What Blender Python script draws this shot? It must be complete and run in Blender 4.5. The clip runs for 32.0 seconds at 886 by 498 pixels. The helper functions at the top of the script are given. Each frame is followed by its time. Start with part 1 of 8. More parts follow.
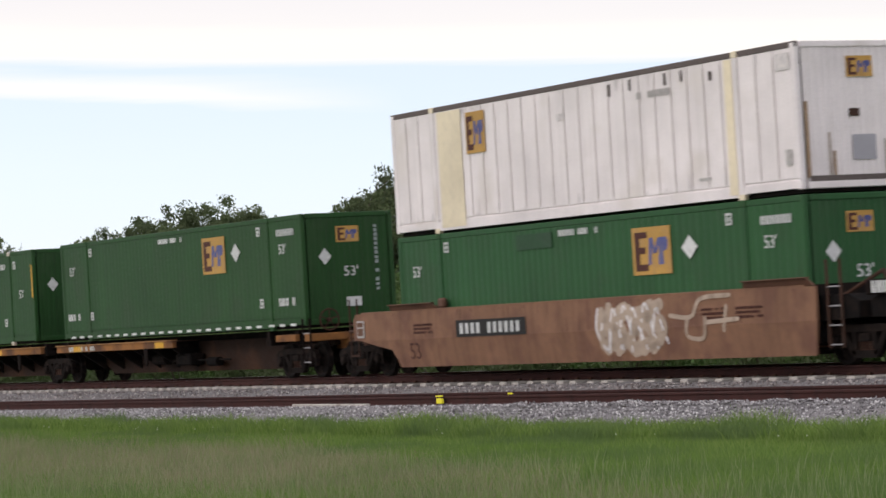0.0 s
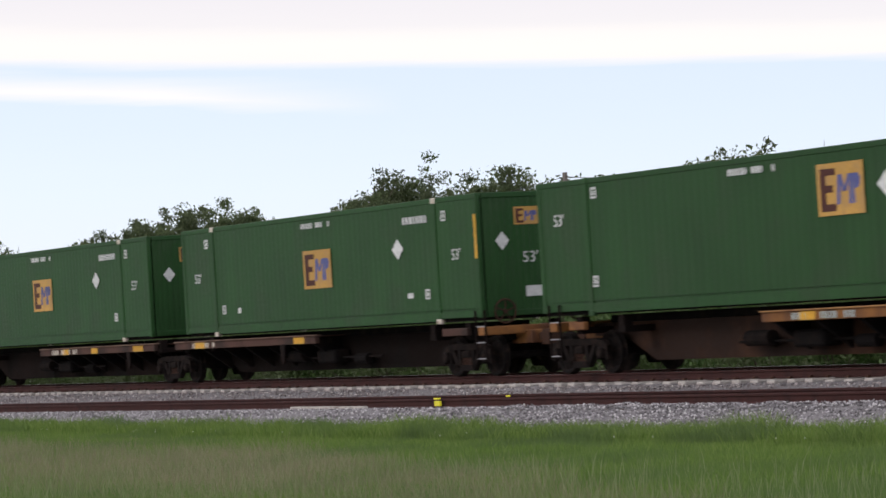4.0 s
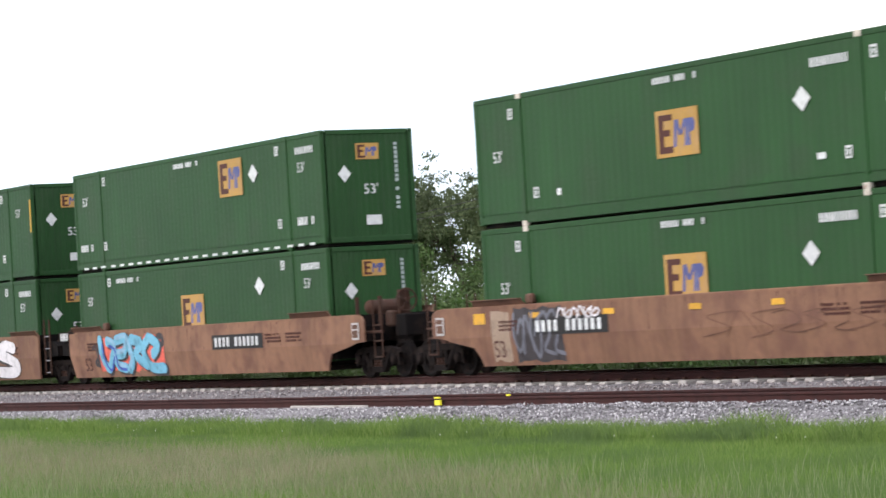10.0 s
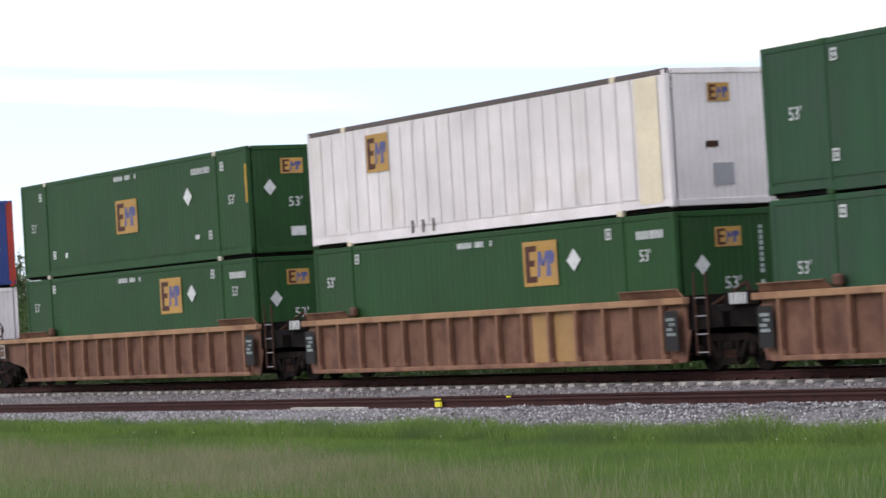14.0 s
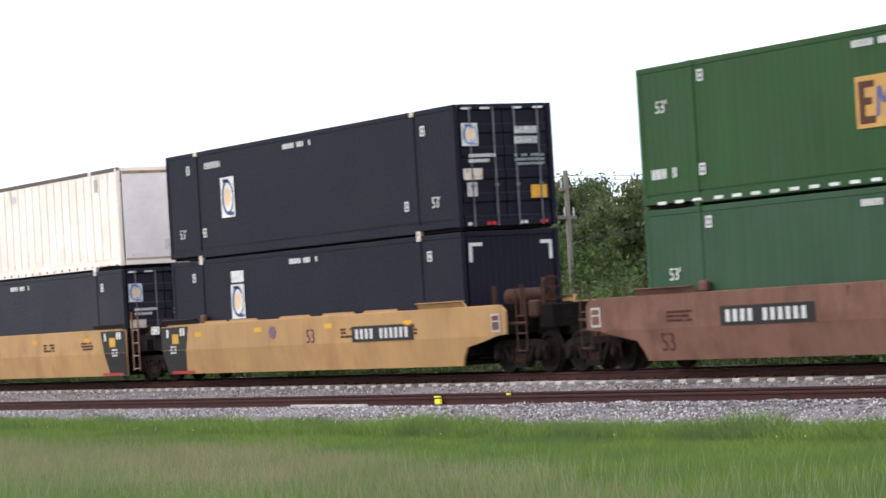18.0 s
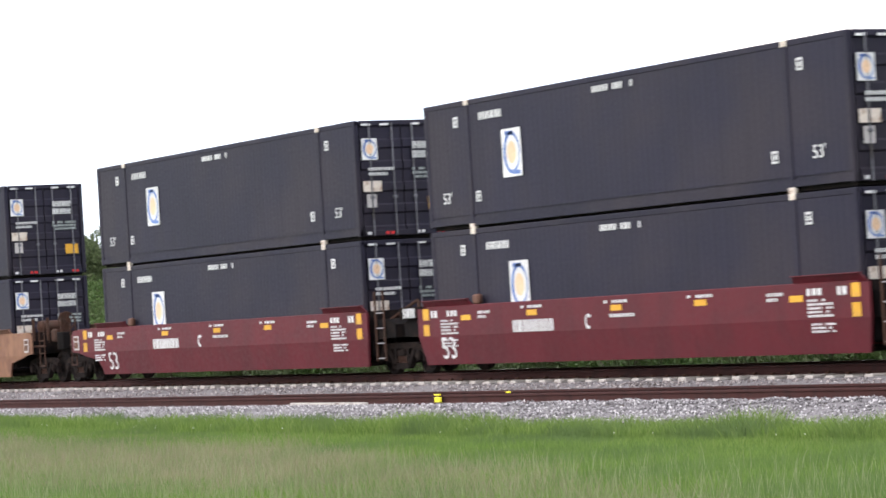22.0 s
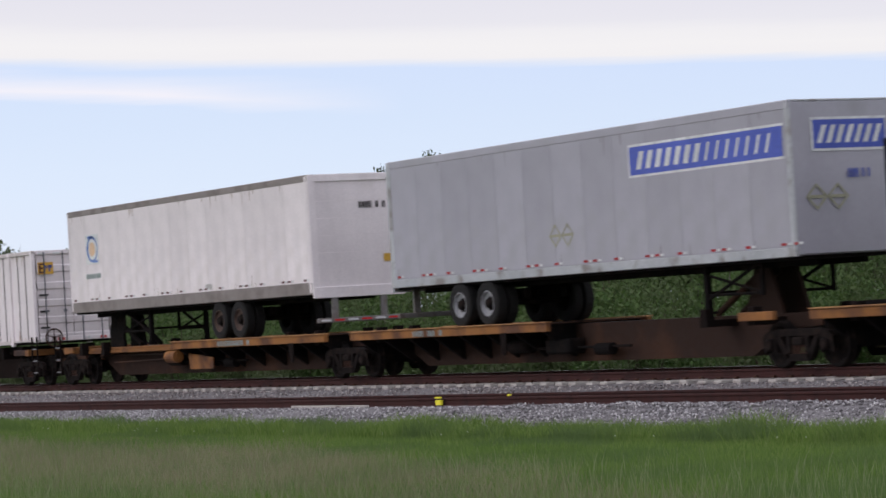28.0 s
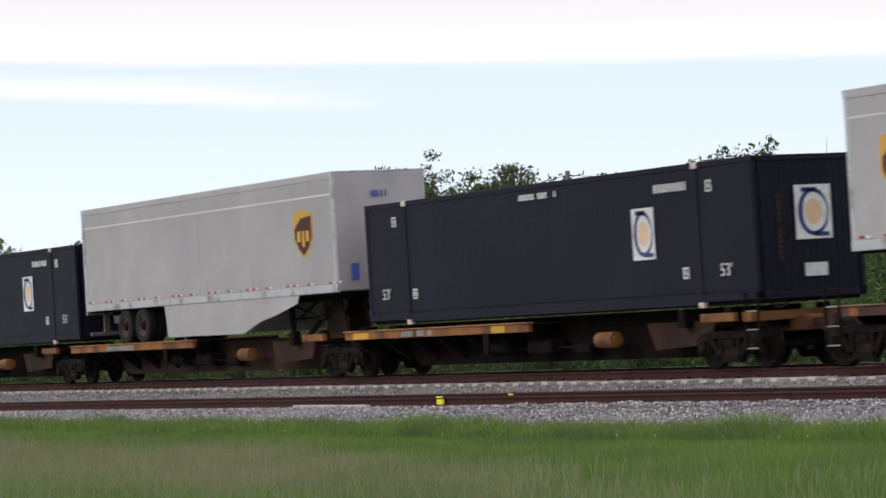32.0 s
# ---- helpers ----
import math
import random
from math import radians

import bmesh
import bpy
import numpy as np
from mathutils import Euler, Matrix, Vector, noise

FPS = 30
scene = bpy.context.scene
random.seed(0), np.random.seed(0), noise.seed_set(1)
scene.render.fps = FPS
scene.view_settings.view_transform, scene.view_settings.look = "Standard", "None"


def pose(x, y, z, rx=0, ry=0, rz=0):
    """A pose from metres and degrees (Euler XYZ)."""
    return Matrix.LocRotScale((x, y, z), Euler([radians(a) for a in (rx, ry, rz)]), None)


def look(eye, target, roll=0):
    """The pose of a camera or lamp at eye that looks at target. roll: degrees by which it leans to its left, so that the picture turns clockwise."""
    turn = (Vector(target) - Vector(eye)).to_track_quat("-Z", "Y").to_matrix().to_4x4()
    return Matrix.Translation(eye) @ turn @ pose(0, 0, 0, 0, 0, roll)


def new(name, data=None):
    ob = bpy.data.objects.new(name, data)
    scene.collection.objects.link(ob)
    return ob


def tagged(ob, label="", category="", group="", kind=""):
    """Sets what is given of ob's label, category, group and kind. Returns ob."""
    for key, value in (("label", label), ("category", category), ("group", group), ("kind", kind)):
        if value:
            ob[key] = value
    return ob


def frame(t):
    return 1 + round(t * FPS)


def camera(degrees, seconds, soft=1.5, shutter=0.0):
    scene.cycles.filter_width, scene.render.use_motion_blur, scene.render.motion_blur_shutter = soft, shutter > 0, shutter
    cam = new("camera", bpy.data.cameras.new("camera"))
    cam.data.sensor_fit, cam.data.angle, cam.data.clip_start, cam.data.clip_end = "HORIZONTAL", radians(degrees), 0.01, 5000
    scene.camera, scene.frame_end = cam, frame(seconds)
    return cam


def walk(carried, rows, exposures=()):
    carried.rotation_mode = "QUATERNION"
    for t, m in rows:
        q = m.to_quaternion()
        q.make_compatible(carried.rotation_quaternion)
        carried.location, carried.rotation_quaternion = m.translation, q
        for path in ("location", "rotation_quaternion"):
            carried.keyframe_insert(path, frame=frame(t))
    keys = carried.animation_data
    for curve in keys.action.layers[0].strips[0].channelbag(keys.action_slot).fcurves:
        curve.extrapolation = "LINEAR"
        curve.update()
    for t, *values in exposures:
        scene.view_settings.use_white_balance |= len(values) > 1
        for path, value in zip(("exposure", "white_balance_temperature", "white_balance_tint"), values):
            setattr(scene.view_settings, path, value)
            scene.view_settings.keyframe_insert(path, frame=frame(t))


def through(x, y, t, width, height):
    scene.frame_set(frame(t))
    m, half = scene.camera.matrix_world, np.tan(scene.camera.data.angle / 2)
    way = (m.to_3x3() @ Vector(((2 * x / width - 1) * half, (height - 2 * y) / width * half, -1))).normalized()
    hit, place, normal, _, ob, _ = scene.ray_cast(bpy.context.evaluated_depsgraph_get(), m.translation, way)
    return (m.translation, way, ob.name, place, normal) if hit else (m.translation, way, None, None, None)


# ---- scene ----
# ---- camera ----
EYE = Vector((0.0, -34.335, 1.4245))
YAW, PITCH, LEAN = 60.846, 1.267, -3.455

def aim(turn, nod):
    a, b = radians(YAW + turn * 0.0109), radians(PITCH + nod * 0.0109)
    way = Vector((-math.sin(a) * math.cos(b), math.cos(a) * math.cos(b), math.sin(b)))
    return look(EYE, EYE + way * 50, LEAN)


cam = camera(17.0, 32.0, soft=1.6, shutter=0.14)
# the tripod trembles a little: seconds, turn and nod in hundredths of a degree
walk(cam, [(t, aim(a, b)) for t, a, b in ((0, 2.0, -2.1), (1, 0.7, 0.6), (2, -0.6, 1.5), (3, -1.5, 2.1), (3.5, -2.4, 2.0), (5.5, 0.8, 2.4), (6, 0.8, 2.4), (7, 0.5, 0.6), (8, -0.4, -0.5), (9, -1.5, 0.4), (10, -1.5, 0.5), (11, -0.9, 0.7), (12, -1.0, 0.8), (13, -1.0, 2.8), (13.5, -1.2, 3.5), (15.5, -0.8, 2.9), (16, -1.0, 2.6), (17, -0.5, 1.2), (18, -0.9, -1.3), (19, -0.1, -2.7), (20, 0.3, -3.1), (21, -0.8, -3.2), (22, -1.2, -4.8), (23, -0.1, -5.0), (24, -1.1, -2.8), (25, -1.5, -1.5), (25.5, -1.4, -1.1), (27.5, -0.2, 0.6), (28, 0.2, 0.5), (29, 0.2, 0.7), (30, 0.4, -0.1), (31, 1.8, -1.1), (32, 2.8, -0.4))],
     exposures=[(0, 0.1, 6550, 10), (1.2, -0.02, 6500, 12), (2.0, 0.1, 6480, 12), (3.5, 0.05, 6450, 12), (5.5, -0.03, 6300, 12), (6.8, -0.2, 6250, 14), (7.1, -0.2, 6250, 14), (8.1, 0.70, 6250, 10), (8.7, 0.97, 6250, 10), (9.5, 0.95, 6250, 10), (11.0, 0.75, 6250, 10), (12.0, 0.58, 6250, 10),
                (13.4, 0.4, 6200, 10), (15.6, 0.12, 6050, 10), (16.2, 0.13, 6050, 10), (17.1, 0.76, 6400, 10), (17.6, 0.80, 6350, 10), (18.1, 0.74, 6300, 10), (18.9, 0.22, 6250, 10), (20.0, 0.30, 6250, 10), (21.0, 0.94, 6350, 10), (21.6, 1.14, 6350, 10), (22.3, 1.16, 6350, 10), (23.4, 1.05, 6300, 10),
                (25.3, 1.0, 6300, 10), (27.2, -0.14, 6100, 13), (28.0, -0.15, 6150, 13), (29.0, -0.3, 6250, 13), (30.0, -0.37, 6300, 13), (31.0, 0.0, 6400, 12), (32, 0.1, 6400, 10)])

# ---- sky and sun ----
SUN_EL, SUN_AZ = radians(32), radians(198)      # soft light from behind the camera, through high cloud
world = bpy.data.worlds.new("evening_sky")
scene.world = world
world.use_nodes = True
wn, wl = world.node_tree.nodes, world.node_tree.links
wn.clear()


def wnode(kind, **sets):
    n = wn.new(kind)
    for k, v in sets.items():
        n.inputs[k].default_value = v
    return n


w_out, w_bg = wn.new("ShaderNodeOutputWorld"), wn.new("ShaderNodeBackground")
w_sky = wn.new("ShaderNodeTexSky")
w_sky.sky_type, w_sky.sun_disc = "NISHITA", False
w_sky.sun_elevation, w_sky.sun_rotation = SUN_EL, SUN_AZ
w_sky.dust_density, w_sky.ozone_density = 2.0, 1.5
w_co = wn.new("ShaderNodeTexCoord")
# height in the sky along the slightly tilted layers of cloud
w_dot = wn.new("ShaderNodeVectorMath")
w_dot.operation = "DOT_PRODUCT"
w_dot.inputs[1].default_value = (0.0254, 0.0455, 1.0)
w_map = wn.new("ShaderNodeMapping")
w_map.inputs["Scale"].default_value = (3.2, 3.2, 60.0)
w_noise = wnode("ShaderNodeTexNoise", Scale=2.6, Detail=6.0, Roughness=0.62)
w_warp = wn.new("ShaderNodeMath")
w_warp.operation = "MULTIPLY_ADD"
w_warp.inputs[1].default_value = 0.006
w_ramp = wn.new("ShaderNodeValToRGB")
wl.new(w_co.outputs["Generated"], w_dot.inputs[0])
wl.new(w_co.outputs["Generated"], w_map.inputs["Vector"])
wl.new(w_map.outputs["Vector"], w_noise.inputs["Vector"])
wl.new(w_noise.outputs["Fac"], w_warp.inputs[0])
wl.new(w_dot.outputs["Value"], w_warp.inputs[2])
wl.new(w_warp.outputs["Value"], w_ramp.inputs["Fac"])
# pale blue under a sheet of evening cloud whose lower edge is cream; the height runs up the ramp
CLOUD_RAMP = [(0.0, (0.90, 0.94, 1.0)), (0.045, (0.82, 0.91, 1.02)), (0.070, (0.76, 0.86, 1.0)), (0.0865, (0.73, 0.83, 1.0)), (0.0895, (1.0, 0.95, 0.90)), (0.0955, (1.02, 0.97, 0.91)),
              (0.102, (0.91, 0.87, 0.87)), (0.12, (0.86, 0.82, 0.85)), (0.3, (0.92, 0.90, 0.93)), (1.0, (1.25, 1.25, 1.32))]
ramp = w_ramp.color_ramp
while len(ramp.elements) < len(CLOUD_RAMP):
    ramp.elements.new(0.5)
for e, (q, c) in zip(ramp.elements, CLOUD_RAMP):
    e.position, e.color = q, (*c, 1)
# a thin streak of cloud under the sheet, which fades out towards the right
w_dot2, w_side = wn.new("ShaderNodeVectorMath"), wn.new("ShaderNodeVectorMath")
w_dot2.operation = w_side.operation = "DOT_PRODUCT"
w_dot2.inputs[1].default_value = (0.0420, 0.0750, 1.0)
w_side.inputs[1].default_value = (0.4872, 0.8733, 0.0)
w_warp2 = wn.new("ShaderNodeMath")
w_warp2.operation = "MULTIPLY_ADD"
w_warp2.inputs[1].default_value = 0.007
w_streak = wn.new("ShaderNodeValToRGB")
while len(w_streak.color_ramp.elements) < 4:
    w_streak.color_ramp.elements.new(0.5)
for e, (q, v) in zip(w_streak.color_ramp.elements, ((0.0705, 0.0), (0.0735, 1.0), (0.0762, 1.0), (0.0800, 0.0))):
    e.position, e.color = q, (v, v, v, 1)
w_fade = wn.new("ShaderNodeMapRange")
for k, v in (("From Min", -0.09), ("From Max", -0.01), ("To Min", 0.85), ("To Max", 0.0)):
    w_fade.inputs[k].default_value = v
w_mul = wn.new("ShaderNodeMath")
w_mul.operation = "MULTIPLY"
wl.new(w_co.outputs["Generated"], w_dot2.inputs[0])
wl.new(w_co.outputs["Generated"], w_side.inputs[0])
wl.new(w_noise.outputs["Fac"], w_warp2.inputs[0])
wl.new(w_dot2.outputs["Value"], w_warp2.inputs[2])
wl.new(w_warp2.outputs["Value"], w_streak.inputs["Fac"])
wl.new(w_side.outputs["Value"], w_fade.inputs["Value"])
wl.new(w_streak.outputs["Color"], w_mul.inputs[0])
wl.new(w_fade.outputs["Result"], w_mul.inputs[1])
w_gain = wn.new("ShaderNodeVectorMath")
w_gain.operation = "SCALE"
w_gain.inputs["Scale"].default_value = 0.10
wl.new(w_sky.outputs["Color"], w_gain.inputs[0])
w_veil = wn.new("ShaderNodeMix")
w_veil.data_type = "RGBA"
w_veil.inputs["Factor"].default_value = 0.88                   # cloud and haze over the clear sky
wl.new(w_gain.outputs["Vector"], w_veil.inputs["A"])
wl.new(w_ramp.outputs["Color"], w_veil.inputs["B"])
w_mix = wn.new("ShaderNodeMix")
w_mix.data_type = "RGBA"
w_mix.inputs["B"].default_value = (0.96, 0.91, 0.90, 1)
wl.new(w_mul.outputs["Value"], w_mix.inputs["Factor"])
wl.new(w_veil.outputs["Result"], w_mix.inputs["A"])
wl.new(w_mix.outputs["Result"], w_bg.inputs["Color"])
w_bg.inputs["Strength"].default_value = 1.1
wl.new(w_bg.outputs["Background"], w_out.inputs["Surface"])

sun = new("sun", bpy.data.lights.new("sun", "SUN"))
sun.data.energy, sun.data.angle, sun.data.color = 0.65, radians(16), (1.0, 0.93, 0.84)
sun.matrix_world = look((-60 - 100 * math.sin(radians(18)), -100, 62), (-60, 0, 0))


# ---- materials ----
def mat(name, rgb, rough=0.6, metal=0.0, grain=(14.0, 0.10), stain=None, streak=0.0, bump=0.0, vary=0.06, spec=0.22):
    """A surface: base colour, fine grain, stains of a second colour (rgb, amount, scale), vertical runs of dirt, relief and a change from piece to piece."""
    m = bpy.data.materials.new(name)
    m.use_nodes = True
    n, l = m.node_tree.nodes, m.node_tree.links
    b = n["Principled BSDF"]
    b.inputs["Roughness"].default_value, b.inputs["Metallic"].default_value = rough, metal
    b.inputs["Specular IOR Level"].default_value = spec
    co = n.new("ShaderNodeTexCoord")

    def tex(scale, detail=4.0, stretch=None):
        t = n.new("ShaderNodeTexNoise")
        t.inputs["Scale"].default_value, t.inputs["Detail"].default_value = scale, detail
        if stretch:
            mp = n.new("ShaderNodeMapping")
            mp.inputs["Scale"].default_value = stretch
            l.new(co.outputs["Object"], mp.inputs["Vector"])
            l.new(mp.outputs["Vector"], t.inputs["Vector"])
        else:
            l.new(co.outputs["Object"], t.inputs["Vector"])
        return t

    def mixed(fac, a, bcol, mode="MIX"):
        x = n.new("ShaderNodeMix")
        x.data_type, x.blend_type = "RGBA", mode
        if isinstance(fac, float):
            x.inputs["Factor"].default_value = fac
        else:
            l.new(fac, x.inputs["Factor"])
        for s, v in (("A", a), ("B", bcol)):
            if isinstance(v, tuple):
                x.inputs[s].default_value = (*v, 1)
            else:
                l.new(v, x.inputs[s])
        return x.outputs["Result"]

    def scaled(sock, lo, hi, to0=0.0, to1=1.0):
        r = n.new("ShaderNodeMapRange")
        for k, v in zip(("From Min", "From Max", "To Min", "To Max"), (lo, hi, to0, to1)):
            r.inputs[k].default_value = v
        l.new(sock, r.inputs["Value"])
        return r.outputs["Result"]

    fine, broad = tex(grain[0]), tex(0.55, 3.0)
    g = grain[1]
    col = mixed(scaled(fine.outputs["Fac"], 0.3, 0.7), tuple(c * (1 - g) for c in rgb), tuple(min(1, c * (1 + g)) for c in rgb))
    tone = scaled(broad.outputs["Fac"], 0.3, 0.7, 0.86, 1.1)
    v = n.new("ShaderNodeObjectInfo")
    vv = scaled(v.outputs["Random"], 0, 1, 1 - vary, 1 + vary)
    mul = n.new("ShaderNodeMath")
    mul.operation = "MULTIPLY"
    l.new(tone, mul.inputs[0])
    l.new(vv, mul.inputs[1])
    sc = n.new("ShaderNodeVectorMath")
    sc.operation = "SCALE"
    l.new(col, sc.inputs[0])
    l.new(mul.outputs["Value"], sc.inputs["Scale"])
    col = sc.outputs["Vector"]
    if stain:
        rgb2, amount, scale = stain
        s = tex(scale, 6.0)
        col = mixed(scaled(s.outputs["Fac"], 0.62 - 0.25 * amount, 0.72 - 0.1 * amount, 0.0, 0.9), col, rgb2)
    if streak:
        s = tex(1.6, 5.0, (3.0, 3.0, 0.22))
        col = mixed(scaled(s.outputs["Fac"], 0.45, 0.8, 0.0, streak), col, tuple(c * 0.35 for c in rgb))
    l.new(col, b.inputs["Base Color"])
    l.new(scaled(fine.outputs["Fac"], 0.3, 0.7, max(0.05, rough - 0.08), min(1, rough + 0.08)), b.inputs["Roughness"])
    if bump:
        bp = n.new("ShaderNodeBump")
        bp.inputs["Strength"].default_value, bp.inputs["Distance"].default_value = 0.6, bump
        l.new(fine.outputs["Fac"], bp.inputs["Height"])
        l.new(bp.outputs["Normal"], b.inputs["Normal"])
    return m


M = {}
RUST = (0.058, 0.027, 0.018)
M["green"] = mat("green_paint", (0.0180, 0.0650, 0.0165), 0.55, grain=(14, 0.05), stain=((0.0240, 0.0590, 0.0205), 0.5, 0.8), streak=0.3, bump=0.002, vary=0.1)
M["green_old"] = mat("faded_green_paint", (0.028, 0.074, 0.036), 0.6, grain=(14, 0.05), stain=((0.038, 0.071, 0.043), 0.6, 0.9), streak=0.3, bump=0.002)
M["green_deep"] = mat("deep_green_paint", (0.0150, 0.0570, 0.0142), 0.55, grain=(14, 0.05), stain=((0.0205, 0.0520, 0.0175), 0.5, 0.8), streak=0.3, bump=0.002)
M["navy"] = mat("navy_paint", (0.0152, 0.0136, 0.0285), 0.6, grain=(14, 0.05), stain=((0.026, 0.021, 0.030), 0.7, 0.35), streak=0.3, bump=0.002, vary=0.14)
M["navy_new"] = mat("deep_navy_paint", (0.0090, 0.0082, 0.0200), 0.6, grain=(14, 0.05), stain=((0.012, 0.011, 0.022), 0.6, 0.5), streak=0.2, bump=0.002, vary=0.1, spec=0.15)
M["green_fresh"] = mat("bright_green_paint", (0.0235, 0.0880, 0.0300), 0.55, grain=(14, 0.05), stain=((0.030, 0.078, 0.032), 0.5, 0.8), streak=0.3, bump=0.002)
M["red"] = mat("faded_red_paint", (0.55, 0.135, 0.102), 0.6, grain=(10, 0.05), stain=((0.48, 0.145, 0.115), 0.6, 0.8), streak=0.2, bump=0.002)
M["bright_red"] = mat("bright_red_paint", (0.75, 0.035, 0.025), 0.5, vary=0.03)
M["post_red"] = mat("weathered_red_post", (0.42, 0.055, 0.04), 0.55, stain=((0.28, 0.05, 0.04), 0.5, 2.0), streak=0.2)
M["maroon"] = mat("grimy_maroon_reflector", (0.10, 0.022, 0.022), 0.6)
M["dark_red"] = mat("dark_red_paint", (0.36, 0.025, 0.03), 0.55)
M["blue"] = mat("blue_paint", (0.042, 0.066, 0.235), 0.5, stain=((0.052, 0.070, 0.20), 0.5, 0.8), streak=0.15)
M["light_blue"] = mat("light_blue_patch", (0.07, 0.11, 0.62), 0.5)
M["white"] = mat("dirty_white_paint", (0.80, 0.73, 0.74), 0.5, grain=(22, 0.05), stain=((0.72, 0.65, 0.63), 0.3, 0.7), streak=0.10)
M["cream"] = mat("cream_painted_panel", (0.80, 0.69, 0.52), 0.55, grain=(10, 0.03), streak=0.15)
M["beige"] = mat("beige_paint", (0.60, 0.49, 0.345), 0.55, grain=(14, 0.05), stain=((0.53, 0.425, 0.29), 0.4, 0.9), streak=0.14)
M["silver"] = mat("grey_trailer_skin", (0.365, 0.350, 0.395), 0.42, grain=(10, 0.03), stain=((0.33, 0.32, 0.34), 0.4, 0.7), streak=0.03, spec=0.5)
M["warm_grey"] = mat("warm_grey_trailer_skin", (0.385, 0.362, 0.375), 0.45, grain=(10, 0.03), stain=((0.35, 0.33, 0.335), 0.4, 0.7), streak=0.03, spec=0.4)
M["door_grey"] = mat("pale_lavender_door", (0.46, 0.46, 0.53), 0.45, grain=(10, 0.03), stain=((0.52, 0.52, 0.57), 0.3, 1.5))
M["galv"] = mat("galvanised_steel", (0.48, 0.48, 0.50), 0.4, 0.4, stain=((0.25, 0.22, 0.2), 0.3, 2.0))
M["groove"] = mat("dark_groove", (0.13, 0.105, 0.10), 0.8)
M["seam"] = mat("grimy_panel_seam", (0.58, 0.52, 0.51), 0.8)
M["soft_seam"] = mat("soft_panel_seam", (0.70, 0.62, 0.57), 0.8)
M["ghost"] = mat("faint_ghost_lettering", (0.66, 0.61, 0.62), 0.7, stain=((0.76, 0.70, 0.68), 0.5, 4.0))
M["bar_steel"] = mat("weathered_bar_steel", (0.155, 0.155, 0.175), 0.55, 0.2, stain=((0.07, 0.06, 0.055), 0.5, 3.0))
M["lip_orange"] = mat("pale_orange_edge", (0.40, 0.21, 0.085), 0.7, stain=((0.22, 0.10, 0.05), 0.5, 1.5))
M["lip_brown"] = mat("pale_deck_edge", (0.22, 0.14, 0.105), 0.8, stain=((0.10, 0.055, 0.04), 0.5, 1.5))
M["tan"] = mat("tan_railcar_paint", (0.240, 0.125, 0.077), 0.7, grain=(10, 0.10), stain=((0.160, 0.078, 0.055), 0.6, 1.7), streak=0.42, bump=0.003, vary=0.14)
M["brown_car"] = mat("chocolate_railcar_paint", (0.178, 0.090, 0.064), 0.7, grain=(10, 0.08), stain=((0.115, 0.054, 0.040), 0.6, 1.5), streak=0.3, bump=0.003, vary=0.1)
M["rib_panel"] = mat("rust_stained_panel", (0.190, 0.098, 0.066), 0.75, grain=(10, 0.12), stain=((0.105, 0.050, 0.036), 0.6, 1.4), streak=0.5, bump=0.003, vary=0.1)
M["chord_tan"] = mat("pale_tan_chord", (0.355, 0.205, 0.115), 0.7, grain=(10, 0.08), stain=((0.24, 0.125, 0.075), 0.5, 1.6), bump=0.003, vary=0.1)
M["yellow"] = mat("yellow_railcar_paint", (0.42, 0.25, 0.105), 0.55, grain=(10, 0.05), stain=((0.34, 0.185, 0.08), 0.35, 0.8), streak=0.25, bump=0.002)
M["oxide"] = mat("oxide_red_railcar_paint", (0.098, 0.0120, 0.0185), 0.55, grain=(10, 0.05), stain=((0.075, 0.013, 0.018), 0.5, 0.8), streak=0.25, bump=0.002)
M["rust"] = mat("rusty_steel", RUST, 0.85, stain=((0.05, 0.03, 0.022), 0.6, 2.5), bump=0.004)
M["sill_rust"] = mat("rusty_sill", (0.027, 0.0135, 0.0095), 0.85, stain=((0.060, 0.026, 0.014), 0.45, 0.9), bump=0.004, vary=0.15)
M["orange"] = mat("worn_orange_deck_paint", (0.27, 0.115, 0.034), 0.7, stain=((0.09, 0.04, 0.025), 0.7, 1.3), bump=0.003, vary=0.2)
# spine paint taken down almost to black: underbody shade is in its colour
M["brown"] = mat("brown_spine_paint_with_shade", (0.0125, 0.0078, 0.0068), 0.9, stain=((0.0080, 0.0064, 0.0060), 0.7, 1.0), bump=0.003, vary=0.2, spec=0.08)
M["deck_brown"] = mat("red_brown_deck_paint", (0.085, 0.042, 0.033), 0.8, stain=((0.035, 0.022, 0.018), 0.6, 1.2), bump=0.003, vary=0.2)
M["ivory"] = mat("ivory_panel_paint", (0.88, 0.79, 0.725), 0.5, grain=(10, 0.03), stain=((0.83, 0.73, 0.65), 0.35, 0.9), streak=0.04)
M["ivory_blue"] = mat("pale_overpainted_patch", (0.78, 0.74, 0.76), 0.6)
M["taupe_rail"] = mat("dirty_taupe_rail", (0.27, 0.235, 0.22), 0.6, grain=(10, 0.08), stain=((0.17, 0.14, 0.13), 0.5, 1.4), streak=0.2)
M["frame_grey"] = mat("dull_grey_door_frame", (0.31, 0.295, 0.31), 0.5, stain=((0.2, 0.19, 0.2), 0.4, 2.0))
# underframe, truck and wheel steel: the shade beneath the train darkens these colours
M["black"] = mat("grimy_steel_with_shade", (0.0085, 0.0072, 0.0072), 0.9, stain=((0.019, 0.013, 0.011), 0.5, 3.0), bump=0.003, spec=0.08)
M["truckside"] = mat("dusty_steel_with_shade", (0.0115, 0.0085, 0.0078), 0.9, stain=((0.026, 0.017, 0.014), 0.4, 4.0), bump=0.004, spec=0.1)
